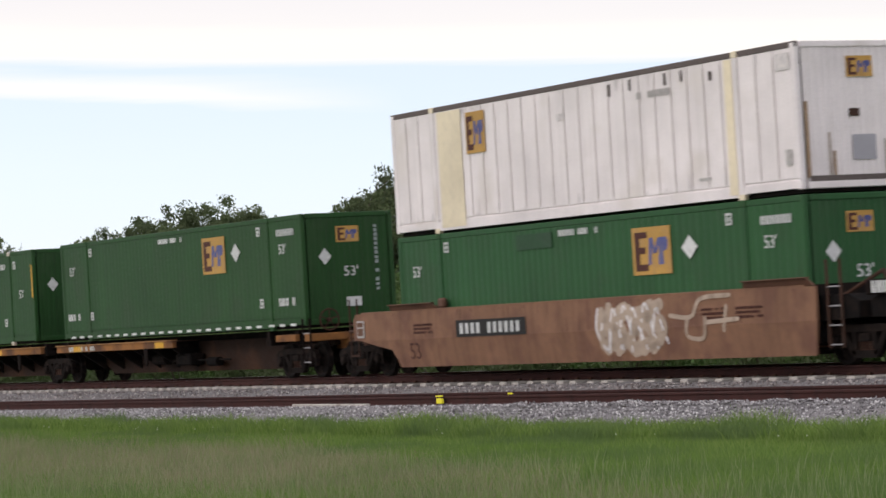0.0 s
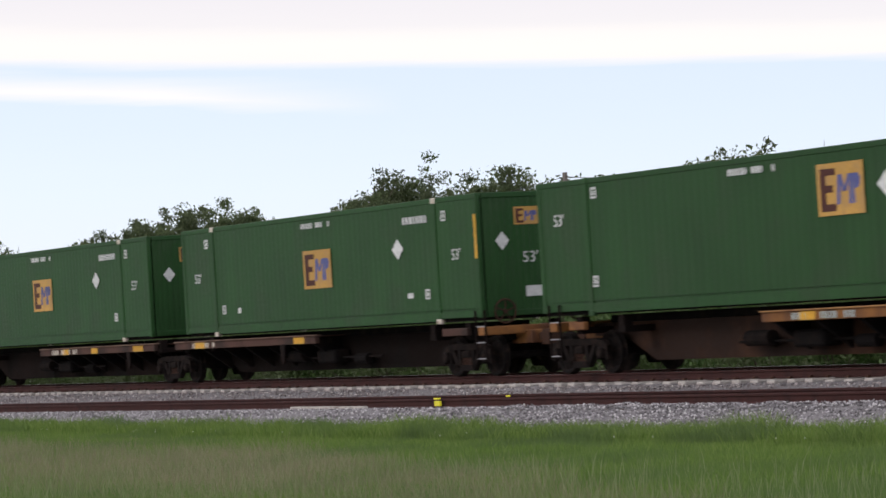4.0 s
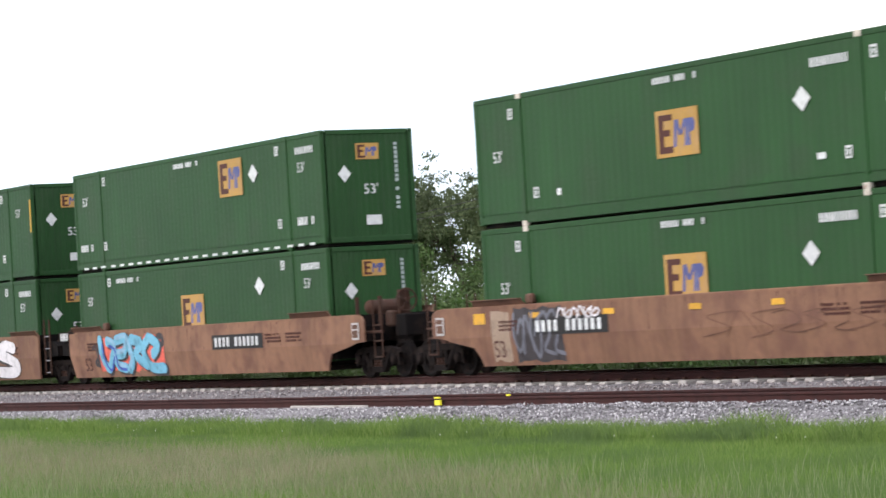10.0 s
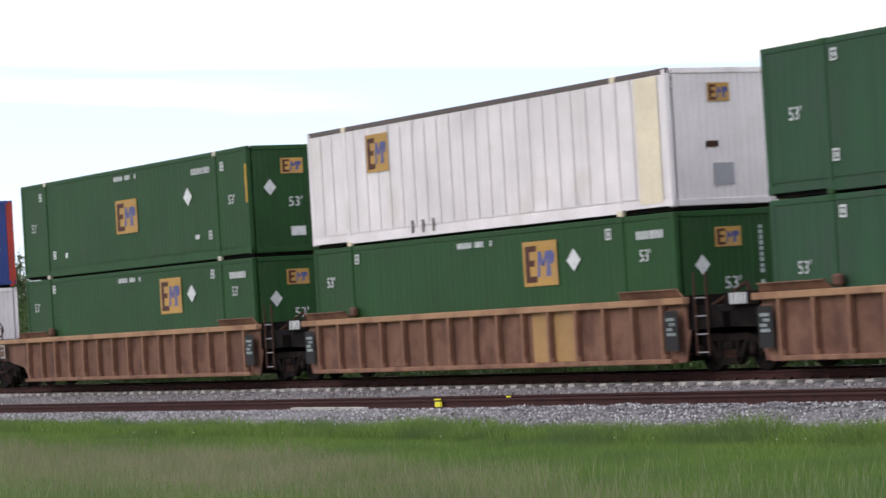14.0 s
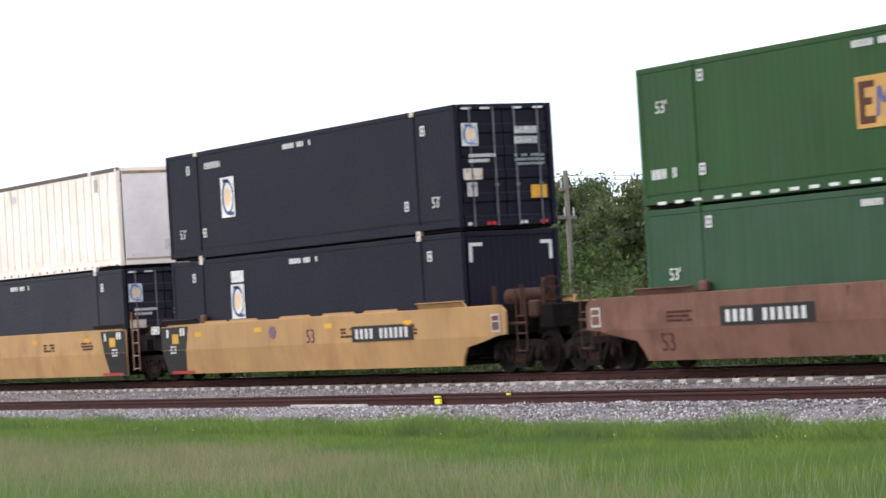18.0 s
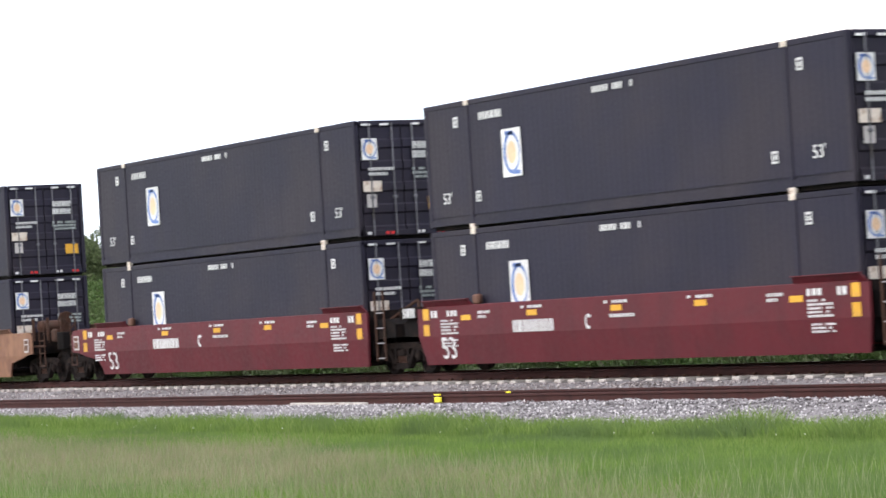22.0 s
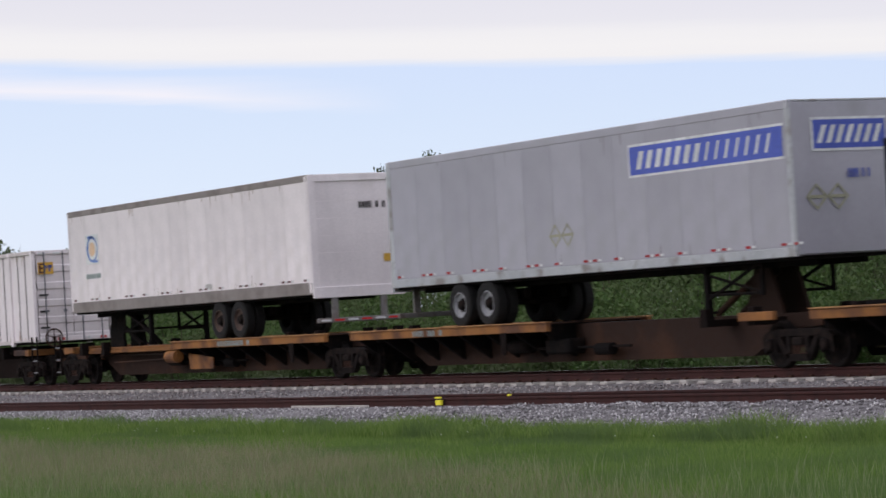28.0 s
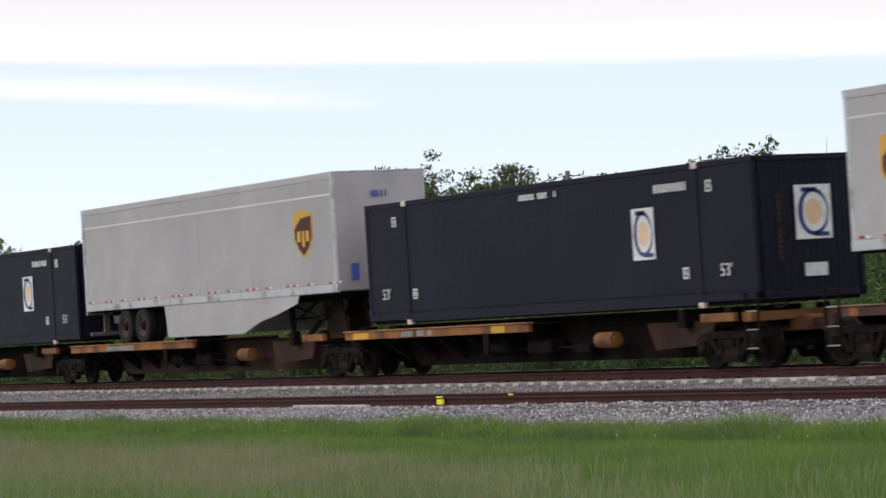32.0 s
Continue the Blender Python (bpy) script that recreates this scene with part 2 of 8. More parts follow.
M["wheel"] = mat("worn_wheel_steel_with_shade", (0.008, 0.0062, 0.006), 0.85, 0.0, stain=((0.024, 0.016, 0.013), 0.5, 5.0), spec=0.1)
M["rubber"] = mat("tyre_rubber", (0.015, 0.014, 0.014), 0.85, bump=0.002)
M["rim"] = mat("white_wheel_rim", (0.30, 0.30, 0.315), 0.45, 0.2, stain=((0.14, 0.13, 0.125), 0.5, 5.0))
M["clean_rim"] = mat("clean_white_rim", (0.66, 0.65, 0.66), 0.45, 0.0, stain=((0.40, 0.38, 0.36), 0.35, 6.0))
M["dark_rim"] = mat("brake_dusted_rim", (0.085, 0.055, 0.045), 0.7, stain=((0.035, 0.028, 0.025), 0.5, 5.0))
M["mark_white"] = mat("white_marking", (0.66, 0.66, 0.66), 0.5, stain=((0.5, 0.5, 0.5), 0.4, 5.0), vary=0.1)
M["mark_grey"] = mat("faded_marking", (0.32, 0.36, 0.35), 0.6, vary=0.2)
M["pale_mark"] = mat("faint_grey_marking", (0.50, 0.47, 0.46), 0.6, vary=0.1)
M["grime"] = mat("brown_grime", (0.40, 0.33, 0.28), 0.8, stain=((0.26, 0.19, 0.15), 0.5, 4.0))
M["dull_bar"] = mat("dull_steel_bar", (0.20, 0.185, 0.18), 0.6, stain=((0.10, 0.07, 0.055), 0.5, 3.0))
# shadow tone of the flared guides; also serves for grime, locks and smudges
M["guide"] = mat("dark_worn_shade_paint", (0.15, 0.075, 0.05), 0.7, stain=((0.09, 0.045, 0.033), 0.5, 1.0), streak=0.2)
M["rust_wash"] = mat("rust_stained_paint", (0.34, 0.23, 0.14), 0.7, stain=((0.22, 0.12, 0.07), 0.6, 3.0))
M["khaki"] = mat("khaki_marking", (0.33, 0.32, 0.23), 0.6)
M["mark_yellow"] = mat("yellow_marking", (0.62, 0.33, 0.035), 0.5, stain=((0.48, 0.27, 0.06), 0.4, 3.0), vary=0.12)
M["mark_black"] = mat("black_marking", (0.02, 0.018, 0.018), 0.6)
M["mark_brown"] = mat("dark_brown_marking", (0.075, 0.025, 0.02), 0.6)
M["mark_blue"] = mat("blue_marking", (0.08, 0.11, 0.42), 0.5, vary=0.15)
M["mark_red"] = mat("red_marking", (0.55, 0.03, 0.03), 0.5)
M["mark_navy"] = mat("navy_marking", (0.03, 0.045, 0.16), 0.5)
M["peach"] = mat("pale_peach_marking", (0.75, 0.52, 0.34), 0.5)
M["sign"] = mat("faded_yellow_sign", (0.50, 0.285, 0.075), 0.55, stain=((0.42, 0.25, 0.10), 0.5, 2.0), streak=0.15, vary=0.14)
M["sign_bright"] = mat("bright_yellow_sign", (0.68, 0.44, 0.05), 0.5, stain=((0.55, 0.36, 0.07), 0.3, 2.0), vary=0.06)
M["sign_blue"] = mat("faded_blue_lettering", (0.095, 0.105, 0.27), 0.55, stain=((0.16, 0.15, 0.25), 0.5, 4.0), vary=0.15)
M["ring_blue"] = mat("blue_ring", (0.10, 0.17, 0.42), 0.5, stain=((0.22, 0.30, 0.50), 0.5, 2.0), vary=0.2)
M["gold"] = mat("gold_marking", (0.62, 0.36, 0.06), 0.5)
M["casting"] = mat("pale_corner_casting", (0.62, 0.55, 0.48), 0.6, stain=((0.3, 0.2, 0.14), 0.4, 6.0))
M["steel_rail"] = mat("rusty_rail", (0.050, 0.0185, 0.0165), 0.85, stain=((0.031, 0.0135, 0.013), 0.5, 3.0), bump=0.003)
M["rail_head"] = mat("worn_rail_head", (0.34, 0.32, 0.30), 0.35, 0.8)
M["concrete"] = mat("weathered_concrete", (0.43, 0.395, 0.365), 0.9, grain=(30, 0.2), stain=((0.22, 0.18, 0.16), 0.4, 3.0), bump=0.006)
M["timber"] = mat("creosoted_timber", (0.09, 0.065, 0.05), 0.9, grain=(40, 0.3), bump=0.006)
M["pole"] = mat("grey_weathered_pole", (0.19, 0.17, 0.155), 0.9, grain=(25, 0.2), bump=0.005)
M["yellow_plastic"] = mat("bright_yellow_plastic", (0.80, 0.72, 0.04), 0.45)
M["bark"] = mat("oak_bark", (0.09, 0.07, 0.055), 0.95, grain=(18, 0.35), bump=0.02)
for key, rgb in (("g_pink", (0.55, 0.05, 0.17)), ("g_white", (0.72, 0.68, 0.70)), ("g_cyan", (0.16, 0.40, 0.54)), ("g_coral", (0.75, 0.14, 0.10)),
                 ("g_blue", (0.06, 0.10, 0.42)), ("g_crimson", (0.42, 0.02, 0.06)), ("g_dark", (0.05, 0.042, 0.045)), ("g_grey", (0.30, 0.28, 0.29)),
                 ("g_straw", (0.50, 0.40, 0.28)), ("g_chalk", (0.44, 0.34, 0.27)), ("g_smoke", (0.19, 0.165, 0.175)), ("g_pale", (0.34, 0.245, 0.18)), ("g_mist", (0.25, 0.225, 0.25)), ("g_slate", (0.155, 0.155, 0.185)), ("g_sky", (0.25, 0.42, 0.56)), ("g_rust", (0.19, 0.035, 0.036)), ("g_haze", (0.25, 0.215, 0.24))):
    M[key] = mat("spray_paint_" + key[2:], rgb, 0.6, stain=(tuple(c * 0.6 for c in rgb), 0.4, 3.0), vary=0.05)


def sprayed(name, low, high, v0, v1, scale, reach):
    """Spray paint that fades upwards from one colour into another, with cloudy edges."""
    m = mat(name, low, 0.6, vary=0.05)
    n, l = m.node_tree.nodes, m.node_tree.links
    co, sep, cloud = n.new("ShaderNodeTexCoord"), n.new("ShaderNodeSeparateXYZ"), n.new("ShaderNodeTexNoise")
    cloud.inputs["Scale"].default_value = scale
    l.new(co.outputs["Object"], sep.inputs["Vector"])
    l.new(co.outputs["Object"], cloud.inputs["Vector"])
    add = n.new("ShaderNodeMath")
    add.operation = "MULTIPLY_ADD"
    add.inputs[1].default_value = reach
    l.new(cloud.outputs["Fac"], add.inputs[0])
    l.new(sep.outputs["Y"], add.inputs[2])
    ramp = n.new("ShaderNodeMapRange")
    ramp.inputs["From Min"].default_value, ramp.inputs["From Max"].default_value = v0 + reach / 2, v1 + reach / 2
    l.new(add.outputs["Value"], ramp.inputs["Value"])
    x = n.new("ShaderNodeMix")
    x.data_type = "RGBA"
    l.new(ramp.outputs["Result"], x.inputs["Factor"])
    base = n["Principled BSDF"].inputs["Base Color"]
    l.new(base.links[0].from_socket, x.inputs["A"])
    x.inputs["B"].default_value = (*high, 1)
    l.new(x.outputs["Result"], base)
    return m


M["g_fade"] = sprayed("spray_paint_red_to_pale", (0.42, 0.02, 0.05), (0.66, 0.48, 0.54), 0.62, 1.08, 1.5, 0.5)
M["g_bloom"] = sprayed("spray_paint_clouded_pink", (0.26, 0.025, 0.09), (0.62, 0.12, 0.22), 0.5, 1.15, 1.3, 1.6)
M["g_plum"] = mat("spray_paint_plum", (0.17, 0.10, 0.15), 0.6, vary=0.05)


# ---- helpers for shapes ----
class Shape:
    """Collects faces for one mesh."""

    def __init__(self):
        self.v, self.f = [], []

    def add(self, verts, faces):
        k = len(self.v)
        self.v += [tuple(p) for p in verts]
        self.f += [tuple(i + k for i in f) for f in faces]
        return self

    def box(self, x0, x1, y0, y1, z0, z1):
        return self.add([(x, y, z) for x in (x0, x1) for y in (y0, y1) for z in (z0, z1)],
                        [(0, 1, 3, 2), (4, 6, 7, 5), (0, 4, 5, 1), (2, 3, 7, 6), (0, 2, 6, 4), (1, 5, 7, 3)])

    def cbox(self, x0, x1, y0, y1, z0, z1, c=0.01):
        """A box with chamfered edges."""
        lo, hi = (x0, y0, z0), (x1, y1, z1)
        at, verts, faces = {}, [], []
        corners = [(a, b, d) for a in (0, 1) for b in (0, 1) for d in (0, 1)]
        for q in corners:
            for k in range(3):
                at[q, k] = len(verts)
                verts.append(tuple((hi if q[i] else lo)[i] if i == k else ((hi[i] - c) if q[i] else (lo[i] + c)) for i in range(3)))
        for k in range(3):
            a, b = (k + 1) % 3, (k + 2) % 3
            for s in (0, 1):
                ring = []
                for p, r in ((0, 0), (1, 0), (1, 1), (0, 1)):
                    q = [0, 0, 0]
                    q[k], q[a], q[b] = s, p, r
                    ring.append(at[tuple(q), k])
                faces.append(tuple(ring if s else ring[::-1]))
            for p in (0, 1):
                for r in (0, 1):
                    q0, q1 = [0, 0, 0], [0, 0, 0]
                    q0[k], q1[k] = 0, 1
                    q0[a] = q1[a] = p
                    q0[b] = q1[b] = r
                    e = (at[tuple(q0), a], at[tuple(q1), a], at[tuple(q1), b], at[tuple(q0), b])
                    faces.append(e if p == r else e[::-1])
        for q in corners:
            t = (at[q, 0], at[q, 1], at[q, 2])
            faces.append(t if sum(q) % 2 else t[::-1])
        return self.add(verts, faces)

    def slab(self, outline, y_of, thick):
        """A plate with an outline in x and z; y_of(z) is its outer face."""
        n = len(outline)
        front = [(x, y_of(z), z) for x, z in outline]
        back = [(x, y_of(z) + thick, z) for x, z in outline]
        sides = [(i, (i + 1) % n, n + (i + 1) % n, n + i) for i in range(n)]
        return self.add(front + back, [tuple(range(n))[::-1], tuple(range(n, 2 * n))] + sides)

    def tube(self, a, b, r, n=8, r2=None):
        a, b = Vector(a), Vector(b)
        d = (b - a).normalized()
        u = d.orthogonal().normalized()
        w = d.cross(u)
        r2 = r if r2 is None else r2
        ring = [(math.cos(2 * math.pi * i / n), math.sin(2 * math.pi * i / n)) for i in range(n)]
        verts = [a + (u * c + w * s) * r for c, s in ring] + [b + (u * c + w * s) * r2 for c, s in ring]
        faces = [(i, (i + 1) % n, n + (i + 1) % n, n + i) for i in range(n)] + [tuple(range(n))[::-1], tuple(range(n, 2 * n))]
        return self.add(verts, faces)

    def lathe(self, profile, n=20, centre=(0, 0, 0), caps=True):
        """Turns (radius, y) pairs round the y axis."""
        cx, cy, cz = centre
        verts = [(cx + r * math.cos(2 * math.pi * i / n), cy + y, cz + r * math.sin(2 * math.pi * i / n)) for r, y in profile for i in range(n)]
        faces = [(k * n + i, k * n + (i + 1) % n, (k + 1) * n + (i + 1) % n, (k + 1) * n + i) for k in range(len(profile) - 1) for i in range(n)]
        if caps:
            faces += [tuple(range(n)), tuple(range((len(profile) - 1) * n, len(profile) * n))[::-1]]
        return self.add(verts, faces)

    def flat(self, outline, depth=0.006, z=0.0):
        """A thin painted shape in the x-y plane, proud by depth."""
        n = len(outline)
        return self.add([(x, y, z) for x, y in outline] + [(x, y, z + depth) for x, y in outline],
                        [tuple(range(n, 2 * n))] + [(i, (i + 1) % n, n + (i + 1) % n, n + i) for i in range(n)])

    def plate(self, x0, x1, y0, y1, depth=0.006, z=0.0):
        return self.flat([(x0, y0), (x1, y0), (x1, y1), (x0, y1)], depth, z)

    def mesh(self, name, material, smooth=False, tidy=True):
        me = bpy.data.meshes.new(name)
        me.from_pydata(self.v, [], self.f)
        if tidy:
            bm = bmesh.new()
            bm.from_mesh(me)
            bmesh.ops.recalc_face_normals(bm, faces=bm.faces[:])
            bm.to_mesh(me)
            bm.free()
        me.materials.append(material)
        if smooth:
            me.polygons.foreach_set("use_smooth", [True] * len(me.polygons))
        return me


MESHES = {}


def stored(key, name, material, fill, smooth=False):
    """The mesh for key, made once: fill(shape) draws it."""
    if key not in MESHES:
        s = Shape()
        fill(s)
        MESHES[key] = s.mesh(name, M[material] if isinstance(material, str) else material, smooth)
    return MESHES[key]


def part(name, me, parent, m=None, label=""):
    ob = new(name, me)
    ob.parent = parent
    if m is not None:
        ob.matrix_local = m
    return tagged(ob, label)


def bit(name, key, material, parent, fill, m=None, label="", smooth=False, kind=""):
    return tagged(part(name, stored((key, material), name, material, fill, smooth), parent, m, label), kind=kind)


def side(u, v, out=1.302):
    """The near side of a thing, as a plane: u ahead, v up."""
    return Matrix(((1, 0, 0, u), (0, 0, -1, -out), (0, 1, 0, v), (0, 0, 0, 1)))


def end(u, v, out):
    """The leading end of a thing, as a plane: u to the far side, v up."""
    return Matrix(((0, 0, 1, out), (1, 0, 0, u), (0, 1, 0, v), (0, 0, 0, 1)))


def words(text, size, material, fat=0.0, wide=1.0):
    key = ("words", text, size, material, fat, wide)
    if key not in MESHES:
        cu = bpy.data.curves.new("words", "FONT")
        cu.body, cu.size, cu.extrude, cu.align_x, cu.align_y = text, size, 0.003, "CENTER", "CENTER"
        cu.resolution_u, cu.offset = 2, fat
        ob = new("words", cu)
        bpy.context.view_layer.update()
        me = bpy.data.meshes.new_from_object(ob.evaluated_get(bpy.context.evaluated_depsgraph_get()))
        bpy.data.objects.remove(ob)
        me.transform(Matrix.Diagonal((wide, 1, 1, 1)))
        me.materials.clear()
        me.materials.append(M[material])
        MESHES[key] = me
    return MESHES[key]


def bars(n, w, h, seed=0, column=False, rows=1):
    """Writing too small to read: a row, a column or a block of plain bars."""
    def fill(s):
        rng = random.Random(seed * 7 + n)
        for r in range(rows):
            y0 = h / 2 - (r + 1) * h / rows
            y1 = y0 + h / rows * (0.62 if rows > 1 else 1)
            for i in range(n):
                if rng.random() < 0.12:
                    continue
                pair = ((0.0, rng.uniform(0.26, 0.34)), (rng.uniform(0.44, 0.52), rng.uniform(0.72, 0.82))) if n > 3 and not column else ((0.0, rng.uniform(0.55, 0.82)),)
                for c, d in pair:
                    a, b = -w / 2 + w * (i + c) / n, -w / 2 + w * (i + d) / n
                    s.plate(*((-h / 2, h / 2, a, b) if column else (a, b, y0, y1)))
    return fill


def grime_runs(ob, L, z0, z1, out, seed, material="grime", n=46, long=0.5):
    """Thin runs of dirt that hang from the upper edge and stand on the lower edge of a side."""
    def fill(q):
        r = random.Random(seed)
        for k in range(n):
            x, w, low = r.uniform(-L, L), r.uniform(0.012, 0.04), r.random() < 0.45
            h = long * r.random() ** 2 + 0.06
            a, b = (z0, z0 + h) if low else (z1, z1 - h)
            z = 0.0006 * (k % 4)
            q.add([(x - w, a, z), (x + w, a, z), (x + w * 0.3, b, z), (x - w * 0.25, b, z)], [(0, 1, 2, 3)])
    bit("grime_film", ("grime", seed, L, out), material, ob, fill, side(0, 0, out), "thin runs of brown dirt", kind="stuff")


MOVING = []         # things that ride with the train: thing, place along the train, height


def rides(ob, s, z):
    MOVING.append((ob, s, z))
    ob.location = (s, 0, z)
    return ob


# ---- shipping containers ----
CL, CW, CH = 16.154, 2.59, 2.896


def wavy(pitch, depth, half=CL / 2 - 0.13, z0=0.315, z1=CH - 0.1, flat=0.42, slope=0.14):
    """A corrugated sheet along x, whose outer ribs lie at y = 0 and whose grooves lie depth behind."""
    def fill(s):
        n = max(2, round(2 * half / pitch))
        xs = []
        for i in range(n):
            a = -half + 2 * half * i / n
            p = 2 * half / n
            xs += [(a, 0), (a + p * flat, 0), (a + p * (flat + slope), depth), (a + p * (1 - slope), depth)]
        xs.append((half, 0))
        for (xa, ya), (xb, yb) in zip(xs, xs[1:]):
            s.add([(xa, ya, z0), (xb, yb, z0), (xb, yb, z1), (xa, ya, z1)], [(0, 1, 2, 3)])
    return fill


def pressed(s, x, y0, y1, z0=0.16, z1=CH - 0.11, n=5):
    """A door leaf with sunk horizontal presses, facing +x."""
    p = (z1 - z0) / n
    pts = [(x - 0.05, z0)]
    for k in range(n):
        a = z0 + p * k
        pts += [(x, a + 0.01), (x, a + p * 0.3), (x - 0.035, a + p * 0.38), (x - 0.035, a + p * 0.9), (x, a + p * 0.98)]
    pts.append((x - 0.05, z1))
    for (xa, za), (xb, zb) in zip(pts, pts[1:]):
        s.add([(xa, y0, za), (xa, y1, za), (xb, y1, zb), (xb, y0, zb)], [(0, 1, 2, 3)])


def emblem(parent, m, w, h, back="sign"):
    """A square panel with a dark bracket and a blue zigzag."""
    p = bit("logo_panel", ("emblem", w, h), back, parent, lambda s: s.plate(-w / 2, w / 2, -h / 2, h / 2), m, "square sign panel with dark and blue shapes")

    def dark(s):
        x, y = -w * 0.43, h * 0.40
        s.add([(a, b, c) for c in (0.006, 0.010) for a, b in ((x, -h * 0.42), (x + w * 0.33, -h * 0.42), (x + w * 0.33, -h * 0.28), (x + w * 0.12, -h * 0.28), (x + w * 0.12, -h * 0.06), (x + w * 0.27, -h * 0.06),
               (x + w * 0.27, h * 0.08), (x + w * 0.12, h * 0.08), (x + w * 0.12, y - h * 0.13), (x + w * 0.33, y - h * 0.13), (x + w * 0.33, y), (x, y))], [tuple(range(12, 24))] + [(i, (i + 1) % 12, 12 + (i + 1) % 12, 12 + i) for i in range(12)])

    def blue(s):
        x, y0, y1, q = -w * 0.09, -h * 0.30, h * 0.27, w * 0.056
        for a, b, c, d in ((0, y0, 0.7, y1), (1.1, y1, 2.3, y0 * 0.2), (2.7, y0 * 0.2, 4.6, y1), (4.6, y0, 5.4, y1)):
            s.flat([(x + a * q, b), (x + (a + 1.25) * q, b), (x + (c + 1.25) * q, d), (x + c * q, d)], 0.004, 0.006)
        s.flat([(x + 6.2 * q, y1), (x + 8.6 * q, y1), (x + 9.4 * q, y1 * 0.6), (x + 8.8 * q, 0), (x + 7.0 * q, -h * 0.03), (x + 7.2 * q, y0), (x + 6.1 * q, y0)], 0.004, 0.006)
    bit("dark_shape", ("emblem_dark", w, h), "mark_brown", p, dark)
    if back != "casting":
        bit("blue_shape", ("emblem_blue", w, h), "mark_blue" if back == "sign_bright" else "sign_blue", p, blue, kind="stuff")


def roundel(parent, m, w, h, ink="ring_blue"):
    """A white panel with a blue ring and a gold disc."""
    p = bit("logo_panel", ("roundel", w, h), "mark_white", parent, lambda s: s.plate(-w / 2, w / 2, -h / 2, h / 2), m, "white sign panel with a blue ring")

    def ring(s):
        n = 32
        for i in range(n):
            a, b = 2 * math.pi * i / n, 2 * math.pi * (i + 1) / n
            k, k2 = (0.345 + 0.05 * math.cos(c) for c in (a, b))
            s.flat([(math.cos(a) * w * k, math.sin(a) * h * 0.36), (math.cos(a) * w * 0.43, math.sin(a) * h * 0.44),
                    (math.cos(b) * w * 0.43, math.sin(b) * h * 0.44), (math.cos(b) * w * k2, math.sin(b) * h * 0.36)], 0.004, 0.006)
        s.plate(w * 0.02, w * 0.42, -h * 0.455, -h * 0.375, 0.004, 0.006)
        s.plate(-w * 0.32, w * 0.12, h * 0.37, h * 0.45, 0.004, 0.006)
    bit("ring", ("roundel_ring", w, h), ink, p, ring, kind="stuff")
    bit("disc", ("roundel_disc", w, h), "peach", p, lambda s: s.flat([(math.cos(a) * w * 0.24, math.sin(a) * h * 0.24) for a in np.linspace(0, 2 * math.pi, 17)[:-1]], 0.004, 0.006))


def diamond(parent, m, w, h, material="mark_white"):
    bit("diamond_placard", ("diamond", w, h), material, parent, lambda s: s.flat([(0, -h / 2), (w / 2, 0), (0, h / 2), (-w / 2, 0)]), m)


def writing(parent, m, n, w, h, material="mark_white", seed=0, column=False, rows=1, name="writing"):
    bit(name, ("bars", n, w, h, seed, column, rows), material, parent, bars(n, w, h, seed, column, rows), m, kind="stuff" if n * rows > 1 else "")


def height_mark(parent, u, v):
    def box_mark(s):
        s.plate(-0.13, 0.13, 0.09, 0.14).plate(-0.13, -0.075, -0.14, 0.09).plate(0.08, 0.13, -0.14, 0.09).plate(-0.075, 0.08, -0.14, -0.095).plate(-0.03, 0.04, -0.05, 0.045)
    bit("height_mark", ("hmark",), "mark_white", parent, box_mark, side(u, v) @ Matrix.Diagonal((0.78, 0.84, 1, 1)), kind="stuff")


